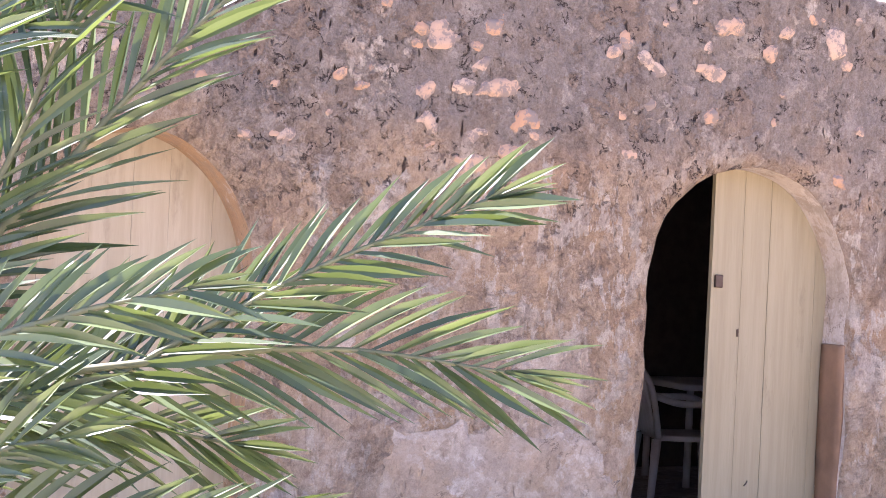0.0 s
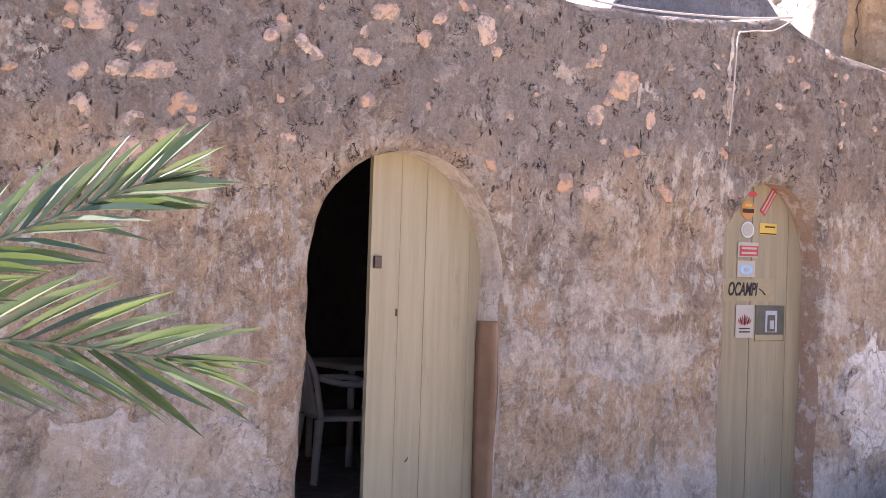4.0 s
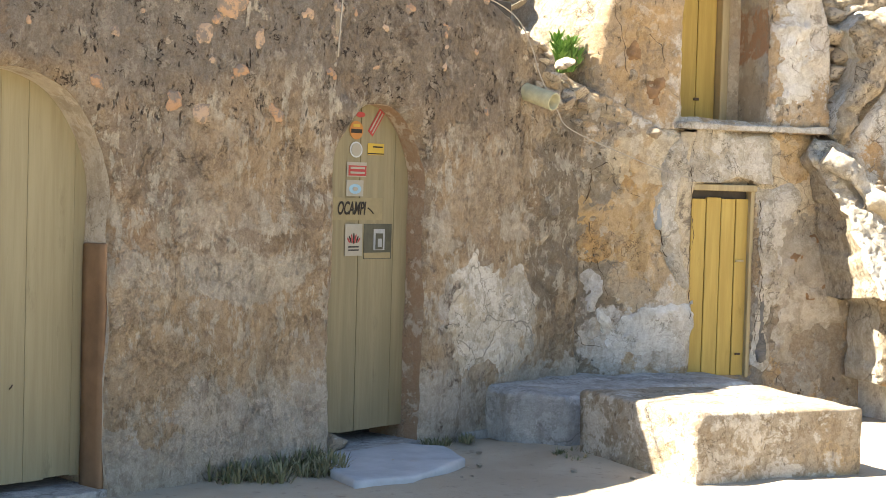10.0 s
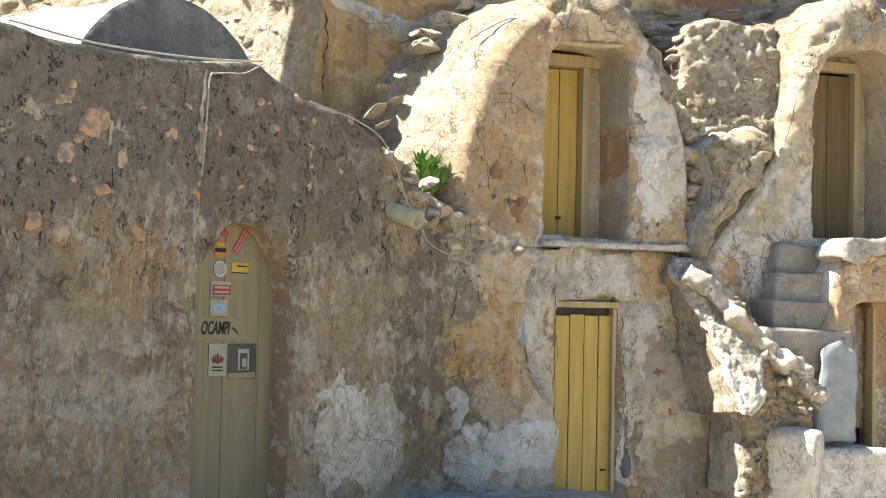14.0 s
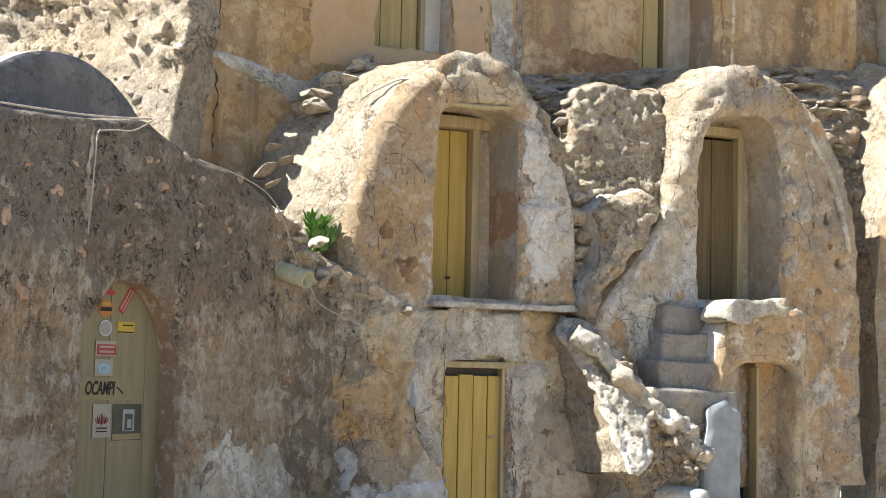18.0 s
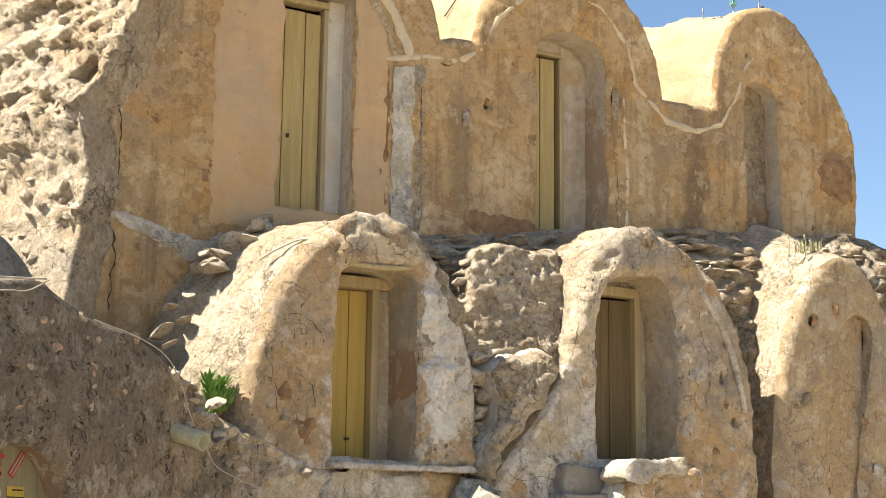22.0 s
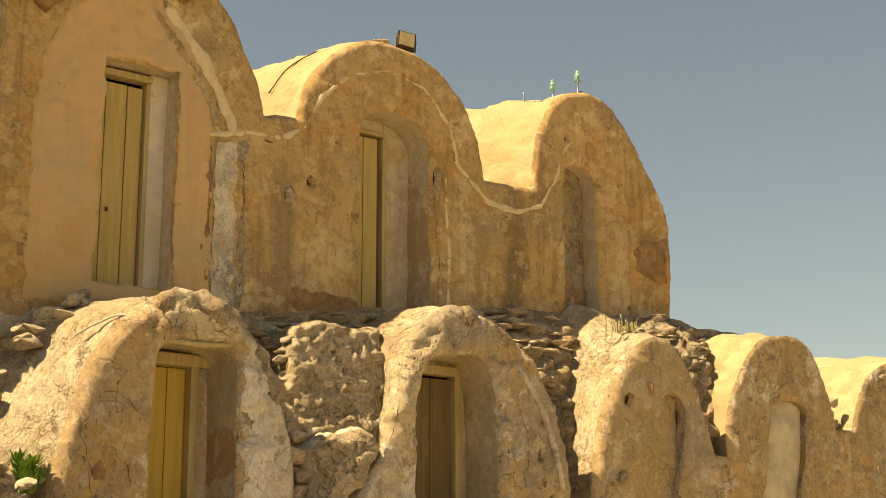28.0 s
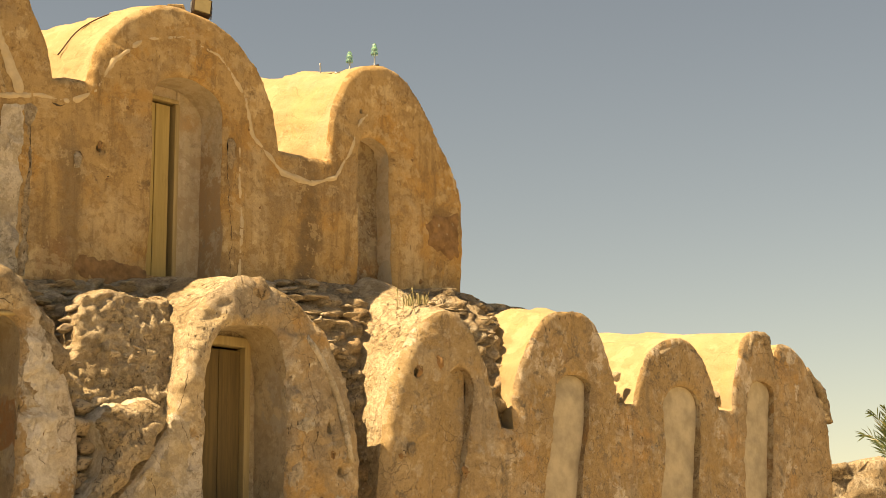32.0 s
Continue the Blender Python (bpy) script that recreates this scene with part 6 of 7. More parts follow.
def crag_wall(name, points, d, back, material, parent, label, size, depth, seed, slope=None, rnd=0.05, top="gypsum", step=0.022, tilt=None):
    P = [toward([p], d + (tilt(p[1]) if tilt else 0))[0] for p in points]
    ss, zz = [p[0] for p in P], [p[1] for p in P]
    rel = crags(size, depth, seed)
    front, skin = shell(FB, min(ss) - 0.1, max(ss) + 0.1, min(zz) - 0.1, max(zz) + 0.1, step, wobble(wobble(polygon(P), 0.22, 0.035, seed), 0.07, 0.014, seed + 1), [], back, rnd, seed=seed, sag=0.02, relief=(lambda s, z: rel(s, z) + (slope(s, z) if slope else 0)))
    put_mesh(name, front, FB, material, parent, label, d)
    put_mesh(name + "_top", skin, FB, top, parent, "", d)


parapet = thing("stair_parapet", at(FB, 2.6, -0.3, 0), "broken rubble parapet beside the stair", "parapet")
crag_wall("rubble_face", [(2.06, 1.80), (2.12, 1.95), (2.36, 1.92), (2.50, 1.72), (2.62, 1.58), (2.80, 1.50), (2.92, 1.30), (2.94, 0.95), (2.86, 0.78), (2.76, 0.82), (2.62, 1.04), (2.48, 1.28), (2.34, 1.50), (2.18, 1.70)], -0.36, 0.6, "gypsum", parapet, "crumbling whitish rubble slope", 0.07, 0.022, 31, lambda s, z: 0.62 * (z - 1.4), 0.03, "rubble_lit", 0.018, lambda z: 0.62 * (z - 1.4))
crag_wall("rubble_foot", [(2.84, 1.22), (2.95, 1.27), (3.12, 1.25), (3.25, 1.12), (3.38, 1.06), (3.36, 0.9), (3.3, 0.2), (2.72, 0.2), (2.74, 0.8)], -0.42, 0.4, "rubble", parapet, "broken rubble foot of the stair", 0.09, 0.03, 37)
rough_block("post", FB, [(2.58, -0.30), (2.84, -0.68), (2.96, -0.62), (2.95, 0.05), (2.58, 0.05)], 0.0, 0.74, "white_lime", parapet, "sunlit whitewashed stair post", 0.04, 33, 0.03)
rough_block("low_wall", FB, [(2.93, -0.56), (3.6, -0.62), (3.6, -0.3), (2.93, -0.2)], 0.0, 0.60, "white_lime", parapet, "low whitewashed wall", 0.05, 35, 0.03)
r = random.Random(9)
for k in range(95):
    q = r.random()
    p = at(FB, 2.15 + 0.8 * q, -0.16 - 0.38 * q, 1.84 - 0.85 * q)
    stone_at(parapet, p + Vector((r.uniform(-0.1, 0.1), r.uniform(-0.06, 0.08), r.uniform(-0.2, 0.05))), r.uniform(0.05, 0.13), rnd=r, tilt=60)
rock_bar("rubble_ridge", [at(FB, 2.08, -0.24, 1.80), at(FB, 2.26, -0.30, 1.66), at(FB, 2.44, -0.36, 1.44), at(FB, 2.66, -0.44, 1.24), at(FB, 2.90, -0.50, 1.10), at(FB, 3.06, -0.50, 0.98)], [0.05, 0.07, 0.075, 0.10, 0.11, 0.07], "gypsum", parapet, "crumbling whitish ridge of the parapet", 87, 0.7, 1.0, 26, 0.02)
mound = thing("rubble_mound", at(FB, 2.6, 0.3, 2.9), "pale plastered rubble mound in the valley of the vaults", "mound")
crag_wall("mound_face", [(2.12, 2.80), (2.18, 3.30), (2.26, 3.56), (2.5, 3.64), (2.75, 3.60), (2.98, 3.62), (3.12, 3.40), (3.10, 2.80), (2.6, 2.72)], 0.15, 0.5, "rubble_lit", mound, "pale broken plaster over rubble", 0.13, 0.026, 91, lambda s, z: 0.24 * (z - 2.9), 0.03, "rubble", 0.02, lambda z: 0.24 * (z - 2.9))
r = random.Random(29)
for row in range(9):
    z = 2.86 + 0.085 * row
    s = 2.20 + 0.03 * (row % 3)
    while s < 2.62 + 0.03 * row:
        w = r.uniform(0.09, 0.2)
        st = stone_at(mound, at(FB, s + w / 2 + 0.05, 0.20 + 0.24 * (z - 2.9) + r.uniform(-0.02, 0.02), z + r.uniform(-0.015, 0.015)), w, "block", r, 8)
        st.scale = (w * 1.45, 0.12, r.uniform(0.11, 0.145))
        st.rotation_euler[2] = -0.16 + r.uniform(-0.2, 0.2)
        s += w
upper_parapet = thing("upper_parapet", at(FB, 2.5, 0, 1.9), "rough rock parapet between two vaulted rooms", "parapet")
crag_wall("rock_face", [(2.45, 2.70), (2.52, 2.80), (2.70, 2.80), (2.90, 2.87), (3.02, 2.80), (3.02, 2.68), (2.90, 2.52), (2.77, 2.38), (2.62, 2.22), (2.49, 2.05), (2.40, 1.88), (2.26, 1.92), (2.30, 2.1), (2.42, 2.3), (2.50, 2.5)], -0.10, 0.5, "rubble_lit", upper_parapet, "pale weathered rock", 0.10, 0.026, 41, lambda s, z: 0.12 * np.clip(z - 2.3, 0, 1), 0.07)
r = random.Random(33)
for s, z, size in ((2.28, 2.66, 0.3), (2.40, 2.52, 0.24), (2.14, 2.46, 0.28), (2.34, 2.40, 0.22), (2.06, 2.26, 0.32), (2.22, 2.24, 0.26), (2.36, 2.26, 0.2), (2.20, 2.08, 0.3), (2.34, 2.10, 0.22), (2.32, 2.80, 0.22), (2.46, 2.84, 0.2), (2.22, 2.55, 0.2)):
    st = stone_at(upper_parapet, at(FB, s + 0.04, 0.2, z), size, "block", r, 10, STONES[3::4])
    st.scale = (size * 1.25, size * 1.25, size * 0.85)
    st.rotation_euler[2] = r.uniform(-0.3, 0.3)
front, skin = shell(FB, 3.0, 4.8, -0.05, 2.3, 0.03, both(wobble(wobble(under([(3.0, 1.05), (3.05, 1.25), (3.14, 1.38), (3.27, 1.56), (3.31, 1.85), (3.38, 2.0), (3.9, 2.04), (4.3, 2.0), (4.8, 1.8)]), 0.15, 0.03, 3), 0.05, 0.02, 8), box_shape(3.02, 4.78, -1, 4)), [(wobble(arch_shape(3.73, 0.28, 0.28, 1.5, 1.64, -1, 3.0), 0.2, 0.02, 4), 0.4)], 0.45, 0.05, seed=61, sag=0.05, relief=lambda s, z: flakes(0.3, 0.02, 13)(s, z) + lumps(0.12, 0.015, 5)(s, z) + 0.42 * np.clip((s - 3.98) / 0.45, 0, 1) ** 1.3)
low = thing("low_room", at(FB, 3.9, -0.35, 0), "ground floor store room front with a dark doorway", "store room")
put_mesh("front_wall", front, FB, "plaster_b", low, "", -0.35)
# whiter skin than the front: the sun on the edge is partly colour
put_mesh("wall_top", skin, FB, "white_lime", low, "sunlit broken wall edge", -0.35)
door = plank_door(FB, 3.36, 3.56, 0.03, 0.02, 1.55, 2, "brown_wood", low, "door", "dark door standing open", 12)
box("door_post", FB, (3.765, 3.795, -0.14, -0.05, 0.0, 1.60), "pale_wood", low, bev=0.008)
box("cheek", FB, (3.795, 4.08, -0.08, 0.06, 0.0, 1.66), "plaster_b", low, "stained plaster cheek", 0.01)
# dark sheet closing the doorway, the shade inside given as colour
box("back_wall", FB, (3.3, 4.1, 0.08, 0.12, 0, 1.7), "indoor_shade", low, bev=0)
P = toward([(3.44, 1.29), (3.60, 1.33), (3.74, 1.26), (3.735, 0.6), (3.38, 0.6)], -0.46)
front, skin = shell(FB, 2.9, 3.5, 0.5, 1.5, 0.025, wobble(polygon(P), 0.15, 0.02, 3), [], 0.08, 0.02, seed=7, sag=0.01)
put_mesh("slab", front, FB, "blue_lime", low, "blue grey plastered slab", -0.46)
put_mesh("slab_side", skin, FB, "blue_lime", low, "", -0.46)
crag_wall("cap_stone", [(3.58, 1.95), (3.62, 2.05), (3.72, 2.10), (3.95, 2.11), (4.20, 2.13), (4.24, 2.04), (4.16, 1.98), (3.95, 2.0), (3.74, 1.94)], -0.46, 0.3, "gypsum", low, "broken pale cap stone", 0.26, 0.012, 63, None, 0.012)

# ---- ragged coats, cracks and bare stones of the lower walls ----
coat("white_coat", FA, "a", polygon([(1.33, 1.03), (1.7, 1.05), (2.03, 1.02), (2.12, 0.8), (2.05, 0.6), (2.1, 0.45), (1.85, 0.35), (1.6, 0.38), (1.42, 0.2), (1.30, 0.5)]), (1.2, 2.25, 0.05, 1.2), "gypsum", wall_a, "flaking white coat low on the wall", 0.005, 0.025, 0.10, 3)
coat("white_coat", FB, "b", along([(1.16, 1.91), (1.10, 1.75), (1.05, 1.6), (1.03, 1.33), (1.12, 1.08), (1.21, 0.88)], [0.07, 0.08, 0.08, 0.09, 0.06, 0.02]), (0.85, 1.235, 0.8, 1.93), "gypsum", wall_b, "white coat beside the door", 0.008, 0.022, 0.03, 4)
coat("white_coat", FB, "b", polygon([(0.55, 0.80), (0.70, 0.62), (0.80, 0.72), (0.96, 0.75), (1.1, 0.80), (1.23, 0.78), (1.22, 0.45), (0.9, 0.42), (0.62, 0.45)]), (0.4, 1.24, 0.36, 0.95), "white_lime", wall_b, "white coat low on the wall", 0.008, 0.022, 0.04, 5)
coat("white_coat", FB, "b", oval(0.52, 0.86, 0.08, 0.12), (0.35, 0.7, 0.65, 1.05), "concrete", wall_b, "grey white patch", 0.008, 0.02, 0.03, 6)
coat("grey_smear", FB, "b", along([(0.98, 1.45), (0.97, 1.3)], [0.02, 0.025]), (0.9, 1.05, 1.2, 1.55), "blue_lime", wall_b, "blue grey smear", 0.018, 0.014, 0.012, 7)
coat("cream_coat", FB, "b", polygon([(1.73, 1.60), (2.0, 1.62), (2.1, 1.5), (1.95, 1.3), (1.98, 0.9), (1.85, 0.7), (1.84, 0.35), (1.73, 0.35)]), (1.72, 2.2, 0.3, 1.7), "gypsum", wall_b, "pale coat beside the yellow door", 0.006, 0.025, 0.04, 8)
coat("damp_streak", FB, "b", along([(1.78, 0.85), (1.79, 0.4)], [0.012, 0.035]), (1.73, 1.86, 0.3, 0.95), "shade_damp_grey", wall_b, "dark damp streak", 0.016, 0.016, 0.012, 9)
coat("ochre_coat", FB, "b", polygon([(1.82, 1.94), (2.15, 1.93), (2.22, 1.7), (2.0, 1.55), (1.9, 1.7)]), (1.8, 2.28, 1.5, 1.96), "ochre_mud", wall_b, "ochre stained plaster", 0.004, 0.022, 0.04, 10)
coat("ochre_coat", FB, "b", polygon([(0.70, 1.75), (0.92, 1.72), (0.9, 1.5), (1.0, 1.15), (0.9, 0.95), (0.72, 1.1), (0.76, 1.4)]), (0.6, 1.1, 0.85, 1.85), "ochre_mud", wall_b, "ochre stained plaster", 0.004, 0.022, 0.09, 11)
r = random.Random(71)
for s, z, size in ((1.95, 1.22, 0.035), (2.03, 1.10, 0.04), (2.2, 1.24, 0.04), (2.06, 0.9, 0.03), (2.15, 0.82, 0.045), (2.3, 0.9, 0.04), (2.0, 0.75, 0.03), (2.3, 0.7, 0.035)):
    coat("bare_stone", FB, "b", oval(s, z, size * 1.3, size, r.uniform(-0.5, 0.5)), (s - 0.1, s + 0.1, z - 0.1, z + 0.1), "rust_mud" if s > 1.8 else "gypsum", wall_b, "", 0.006, 0.013, size * 0.35, int(size * 999 + s * 50), size)
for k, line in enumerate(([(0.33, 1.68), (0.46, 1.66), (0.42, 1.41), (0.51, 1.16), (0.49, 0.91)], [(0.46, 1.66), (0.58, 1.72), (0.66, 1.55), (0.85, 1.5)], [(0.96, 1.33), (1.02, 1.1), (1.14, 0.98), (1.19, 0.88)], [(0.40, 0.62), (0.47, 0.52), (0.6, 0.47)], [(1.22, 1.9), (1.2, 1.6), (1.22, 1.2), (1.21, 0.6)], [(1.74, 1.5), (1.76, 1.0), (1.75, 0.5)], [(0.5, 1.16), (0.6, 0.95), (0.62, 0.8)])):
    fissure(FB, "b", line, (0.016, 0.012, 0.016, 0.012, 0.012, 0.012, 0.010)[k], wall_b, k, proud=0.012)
coat("white_coat", FA, "a", polygon([(-3.45, 0.75), (-3.0, 0.86), (-2.7, 0.78), (-2.45, 0.85), (-2.35, 0.5), (-2.45, 0.15), (-3.3, 0.1), (-3.6, 0.4)]), (-3.8, -2.27, 0.02, 1.0), "faded_lime", wall_a, "flaking white coat low on the wall", 0.005, 0.03, 0.12, 15)
coat("lime_coat", FB, "b", polygon([(1.9, 1.25), (2.15, 1.3), (2.3, 1.1), (2.5, 0.95), (2.45, 0.7), (2.2, 0.6), (2.0, 0.4), (1.88, 0.6), (1.95, 0.9)]), (1.83, 2.6, 0.32, 1.4), "faded_lime", wall_b, "stained flaking lime on the wall", 0.008, 0.025, 0.10, 17)
coat("lime_coat", FB, "b", polygon([(0.32, 1.5), (0.45, 1.45), (0.6, 1.35), (0.66, 1.1), (0.55, 0.95), (0.4, 1.1)]), (0.28, 0.75, 0.85, 1.6), "ochre_mud", wall_b, "ochre scab on the wall", 0.006, 0.022, 0.07, 18)
coat("lime_drip", FA, "a", along([(0.345, 2.78), (0.32, 2.5), (0.30, 2.15)], [0.010, 0.017, 0.012]), (0.25, 0.42, 2.05, 2.82), "faded_lime", wall_a, "pale lime drip below the cable", 0.007, 0.014, 0.012, 19)
coat("lime_drip", FA, "a", along([(-0.33, 2.42), (-0.34, 2.30)], [0.014, 0.010]), (-0.4, -0.27, 2.24, 2.48), "faded_lime", wall_a, "short pale lime drip", 0.007, 0.012, 0.010, 20)
# the first two vaulted rooms
coat("lime_coat", FB, "c", polygon([(1.86, 3.2), (2.0, 3.05), (2.08, 2.8), (2.14, 2.5), (2.1, 2.2), (1.88, 2.15), (1.84, 2.5), (1.9, 2.8), (1.84, 3.0)]), (1.78, 2.2, 2.05, 3.3), "white_lime", d3, "flaking white lime on the front", 0.006, 0.022, 0.06, 12)
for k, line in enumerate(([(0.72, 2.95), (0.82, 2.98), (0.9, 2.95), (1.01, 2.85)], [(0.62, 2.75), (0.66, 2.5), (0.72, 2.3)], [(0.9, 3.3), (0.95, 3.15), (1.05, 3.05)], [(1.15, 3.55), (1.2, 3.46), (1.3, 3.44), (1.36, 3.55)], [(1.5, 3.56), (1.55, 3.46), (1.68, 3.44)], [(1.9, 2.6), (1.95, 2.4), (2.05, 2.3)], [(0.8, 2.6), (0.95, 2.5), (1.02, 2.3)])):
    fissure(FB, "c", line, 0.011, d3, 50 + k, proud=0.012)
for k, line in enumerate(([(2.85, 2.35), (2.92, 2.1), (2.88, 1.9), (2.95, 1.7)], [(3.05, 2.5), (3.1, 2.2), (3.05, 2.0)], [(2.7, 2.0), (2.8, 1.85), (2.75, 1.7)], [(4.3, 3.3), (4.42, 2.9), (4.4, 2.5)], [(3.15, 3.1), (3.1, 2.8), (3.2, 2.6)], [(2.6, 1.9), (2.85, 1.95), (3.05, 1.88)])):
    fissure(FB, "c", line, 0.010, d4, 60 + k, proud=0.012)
coat("lime_coat", FB, "c", polygon([(3.06, 2.75), (3.26, 2.8), (3.28, 2.5), (3.2, 2.25), (3.24, 2.05), (2.8, 1.95), (2.55, 1.9), (2.7, 2.15), (2.95, 2.5)]), (2.45, 3.29, 1.8, 2.9), "gypsum", d4, "flaking pale lime below the vault", 0.006, 0.024, 0.06, 14)
r = random.Random(81)
for k in range(46):
    who, lo, hi, zl, zh, shape = ((d3, 0.62, 1.02, 2.05, 3.2, CELLS[0][4]), (d3, 1.84, 2.15, 2.1, 3.1, CELLS[0][4]), (d4, 2.6, 3.25, 1.9, 2.9, CELLS[1][4]), (d4, 4.2, 4.75, 1.3, 3.3, CELLS[1][4]), (n8, 5.2, 5.55, 1.2, 3.2, CELLS[2][4]), (n8, 6.2, 6.5, 1.2, 3.0, CELLS[2][4]))[k % 6]
    s, z, a = r.uniform(lo, hi), r.uniform(zl, zh), r.uniform(0.025, 0.07)
    if float(shape(np.array(s), np.array(z))) > -0.2:
        continue
    coat("scab", FB, "c", oval(s, z, a, a * r.uniform(0.6, 1.4), r.uniform(-1, 1)), (s - a * 2, s + a * 2, z - a * 2, z + a * 2), r.choice(("rust_mud", "ochre_mud", "gypsum", "faded_lime", "rubble")), who, "", 0.006, 0.014, a * 0.45, 200 + k, a)
for s, z, a, b, who in ((4.61, 2.55, 0.02, 0.04, d4), (5.59, 3.34, 0.045, 0.06, n8), (5.81, 3.43, 0.03, 0.07, n8), (5.35, 2.6, 0.03, 0.05, n8), (6.15, 2.5, 0.02, 0.05, n8), (4.5, 2.2, 0.03, 0.03, d4)):
    coat("chip", FB, "c", oval(s, z, a, b, 0.3), (s - 0.12, s + 0.12, z - 0.15, z + 0.15), "rust_mud", who, "", 0.008, 0.014, 0.012, int(s * 77), 0.04)
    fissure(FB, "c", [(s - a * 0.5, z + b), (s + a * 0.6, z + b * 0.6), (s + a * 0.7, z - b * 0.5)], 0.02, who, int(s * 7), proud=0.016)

# ---- bench and block in the yard ----
WORLD = (Vector((0, 0, 0)), Vector((1, 0, 0)), Vector((0, 1, 0)))
BENCH = [(4.55, 8.30), (4.59, 7.95), (4.82, 7.64), (5.2, 7.70), (5.95, 7.92), (6.40, 7.88), (6.42, 8.5), (5.1, 8.75), (4.75, 8.5)]
bench = thing("stone_bench", Vector((5.5, 8.2, 0)), "long grey cement bench against the wall", "bench")
rough_block("body", WORLD, BENCH, -0.02, 0.255, "concrete", bench, "", 0.01, 71, 0.02)
rough_block("top_screed", WORLD, BENCH, 0.24, 0.30, "concrete", bench, "worn cement screed", 0.04, 71, 0.02)
blockob = rough_block("stone_block", WORLD, [(4.88, 6.46), (5.45, 6.42), (5.95, 6.38), (6.0, 7.30), (5.5, 7.45), (4.76, 7.40), (4.80, 7.0)], -0.02, 0.365, "block_plaster", None, "square worn masonry block standing in the yard", 0.025, 72, 0.013)
tagged(blockob, "", "stone block")
sill = rough_block("door_step", WORLD, [(3.12, 7.24), (3.10, 6.86), (3.45, 6.92), (3.75, 7.12), (3.97, 7.33), (4.02, 7.68), (3.84, 7.84), (3.25, 7.62)], -0.02, 0.035, "pale_cement", None, "thin grey cement step before the stickered door", 0.02, 73, 0.012)
tagged(sill, "", "step")
for p, size, lab in (((at(FA, 0.46, 0.12, 0.06)), 0.24, "loose grey stone against the stickered door"), ((at(FA, -1.80, 0.10, 0.07)), 0.17, "pinkish stone wedged under the open door")):
    st = new("loose_stone", STONES[3])
    st.matrix_world = Matrix.LocRotScale(p, Euler((0.1, 0.05, 0.6)), (size, size * 0.7, size * 0.7))
    tagged(st, lab, "stone", "door stones")
r = random.Random(21)
for k in range(40):
    x, y = r.uniform(3.0, 6.0), r.uniform(6.6, 8.0)
    st = new("pebble", r.choice(STONES))
    size = r.uniform(0.015, 0.05)
    st.matrix_world = Matrix.LocRotScale((x, y, size * 0.15 - 0.01), Euler((0, 0, r.uniform(0, 6))), (size, size, size))
    tagged(st, "small loose stone on the sandy yard", "pebble", "pebbles in the yard")

# ---- drain pipe, cables, fittings ----
def hollow_pipe(a, b, r0, r1):
    ob = thing("drain_pipe", a, "short greenish clay drain pipe jutting from the wall", "pipe")
    ax = (b - a).normalized()
    x = ax.cross(Vector((0, 0, 1))).normalized()
    y = x.cross(ax)
    V, F, n = [], [], 24
    for p, rad in ((a, r0), (b, r0), (b, r1), (a + (b - a) * 0.1, r1)):
        for j in range(n):
            q = 2 * math.pi * j / n
            V.append(p + (x * math.cos(q) + y * math.sin(q)) * rad)
    for i in range(3):
        for j in range(n):
            F.append((i * n + j, i * n + (j + 1) % n, (i + 1) * n + (j + 1) % n, (i + 1) * n + j))
    F.append(tuple(range(3 * n, 4 * n)))
    hang("pipe_shell", mesh_from("pipe_shell", V, F), "pipe_clay", ob)


hollow_pipe(at(FA, 2.0, 0.07, 2.14), at(FA, 1.994, -0.2, 2.06), 0.056, 0.047)
wire = tube("cable", curve_points([at(FA, 0.34, -0.02, 2.76), at(FA, 0.45, -0.03, 2.78), at(FA, 0.6, -0.02, 2.80), at(FA, 0.78, 0.0, 2.885)], 6), 0.0038, "cable", None, "thin pale cable along the wall crest")
tagged(wire, "", "cable")
wire = tube("cable", curve_points([at(FA, 1.15, -0.02, 2.71), at(FA, 1.5, -0.03, 2.66), at(FA, 1.8, -0.02, 2.58), at(FA, 1.93, -0.05, 2.42), at(FA, 2.02, -0.07, 2.22), at(FA, 2.16, -0.10, 2.02), at(FA, 2.3, -0.12, 1.9), at(FB, 0.75, -0.06, 1.74), at(FB, 1.0, -0.05, 1.66), at(FB, 1.2, -0.04, 1.62)], 6), 0.0038, "cable", None, "thin pale cable hanging down the wall corner")
tagged(wire, "", "cable")
wire = tube("cable", curve_points([at(FA, 0.34, -0.025, 2.765), at(FA, 0.315, -0.03, 2.72), at(FA, 0.305, -0.025, 2.5), at(FA, 0.285, -0.02, 2.2)], 6), 0.0045, "cable", None, "thin pale cable end hanging down the wall")
tagged(wire, "", "cable")
wire = tube("cable", curve_points([at(FA, -1.0, -0.01, 2.83), at(FA, -0.5, -0.02, 2.80), at(FA, 0.0, -0.02, 2.815), at(FA, 0.4, -0.01, 2.845), at(FA, 0.76, 0.0, 2.89)], 6), 0.006, "cable", None, "pale cable lying along the wall top")
tagged(wire, "", "cable")


wire = tube("cable", curve_points([at(FB, 0.62, 0.20, 3.36), at(FB, 0.72, 0.13, 3.43), at(FB, 0.86, 0.06, 3.50), at(FB, 1.0, 0.02, 3.49)], 6), 0.006, "cable", None, "thin pale cable over the vault shoulder")
tagged(wire, "", "cable")


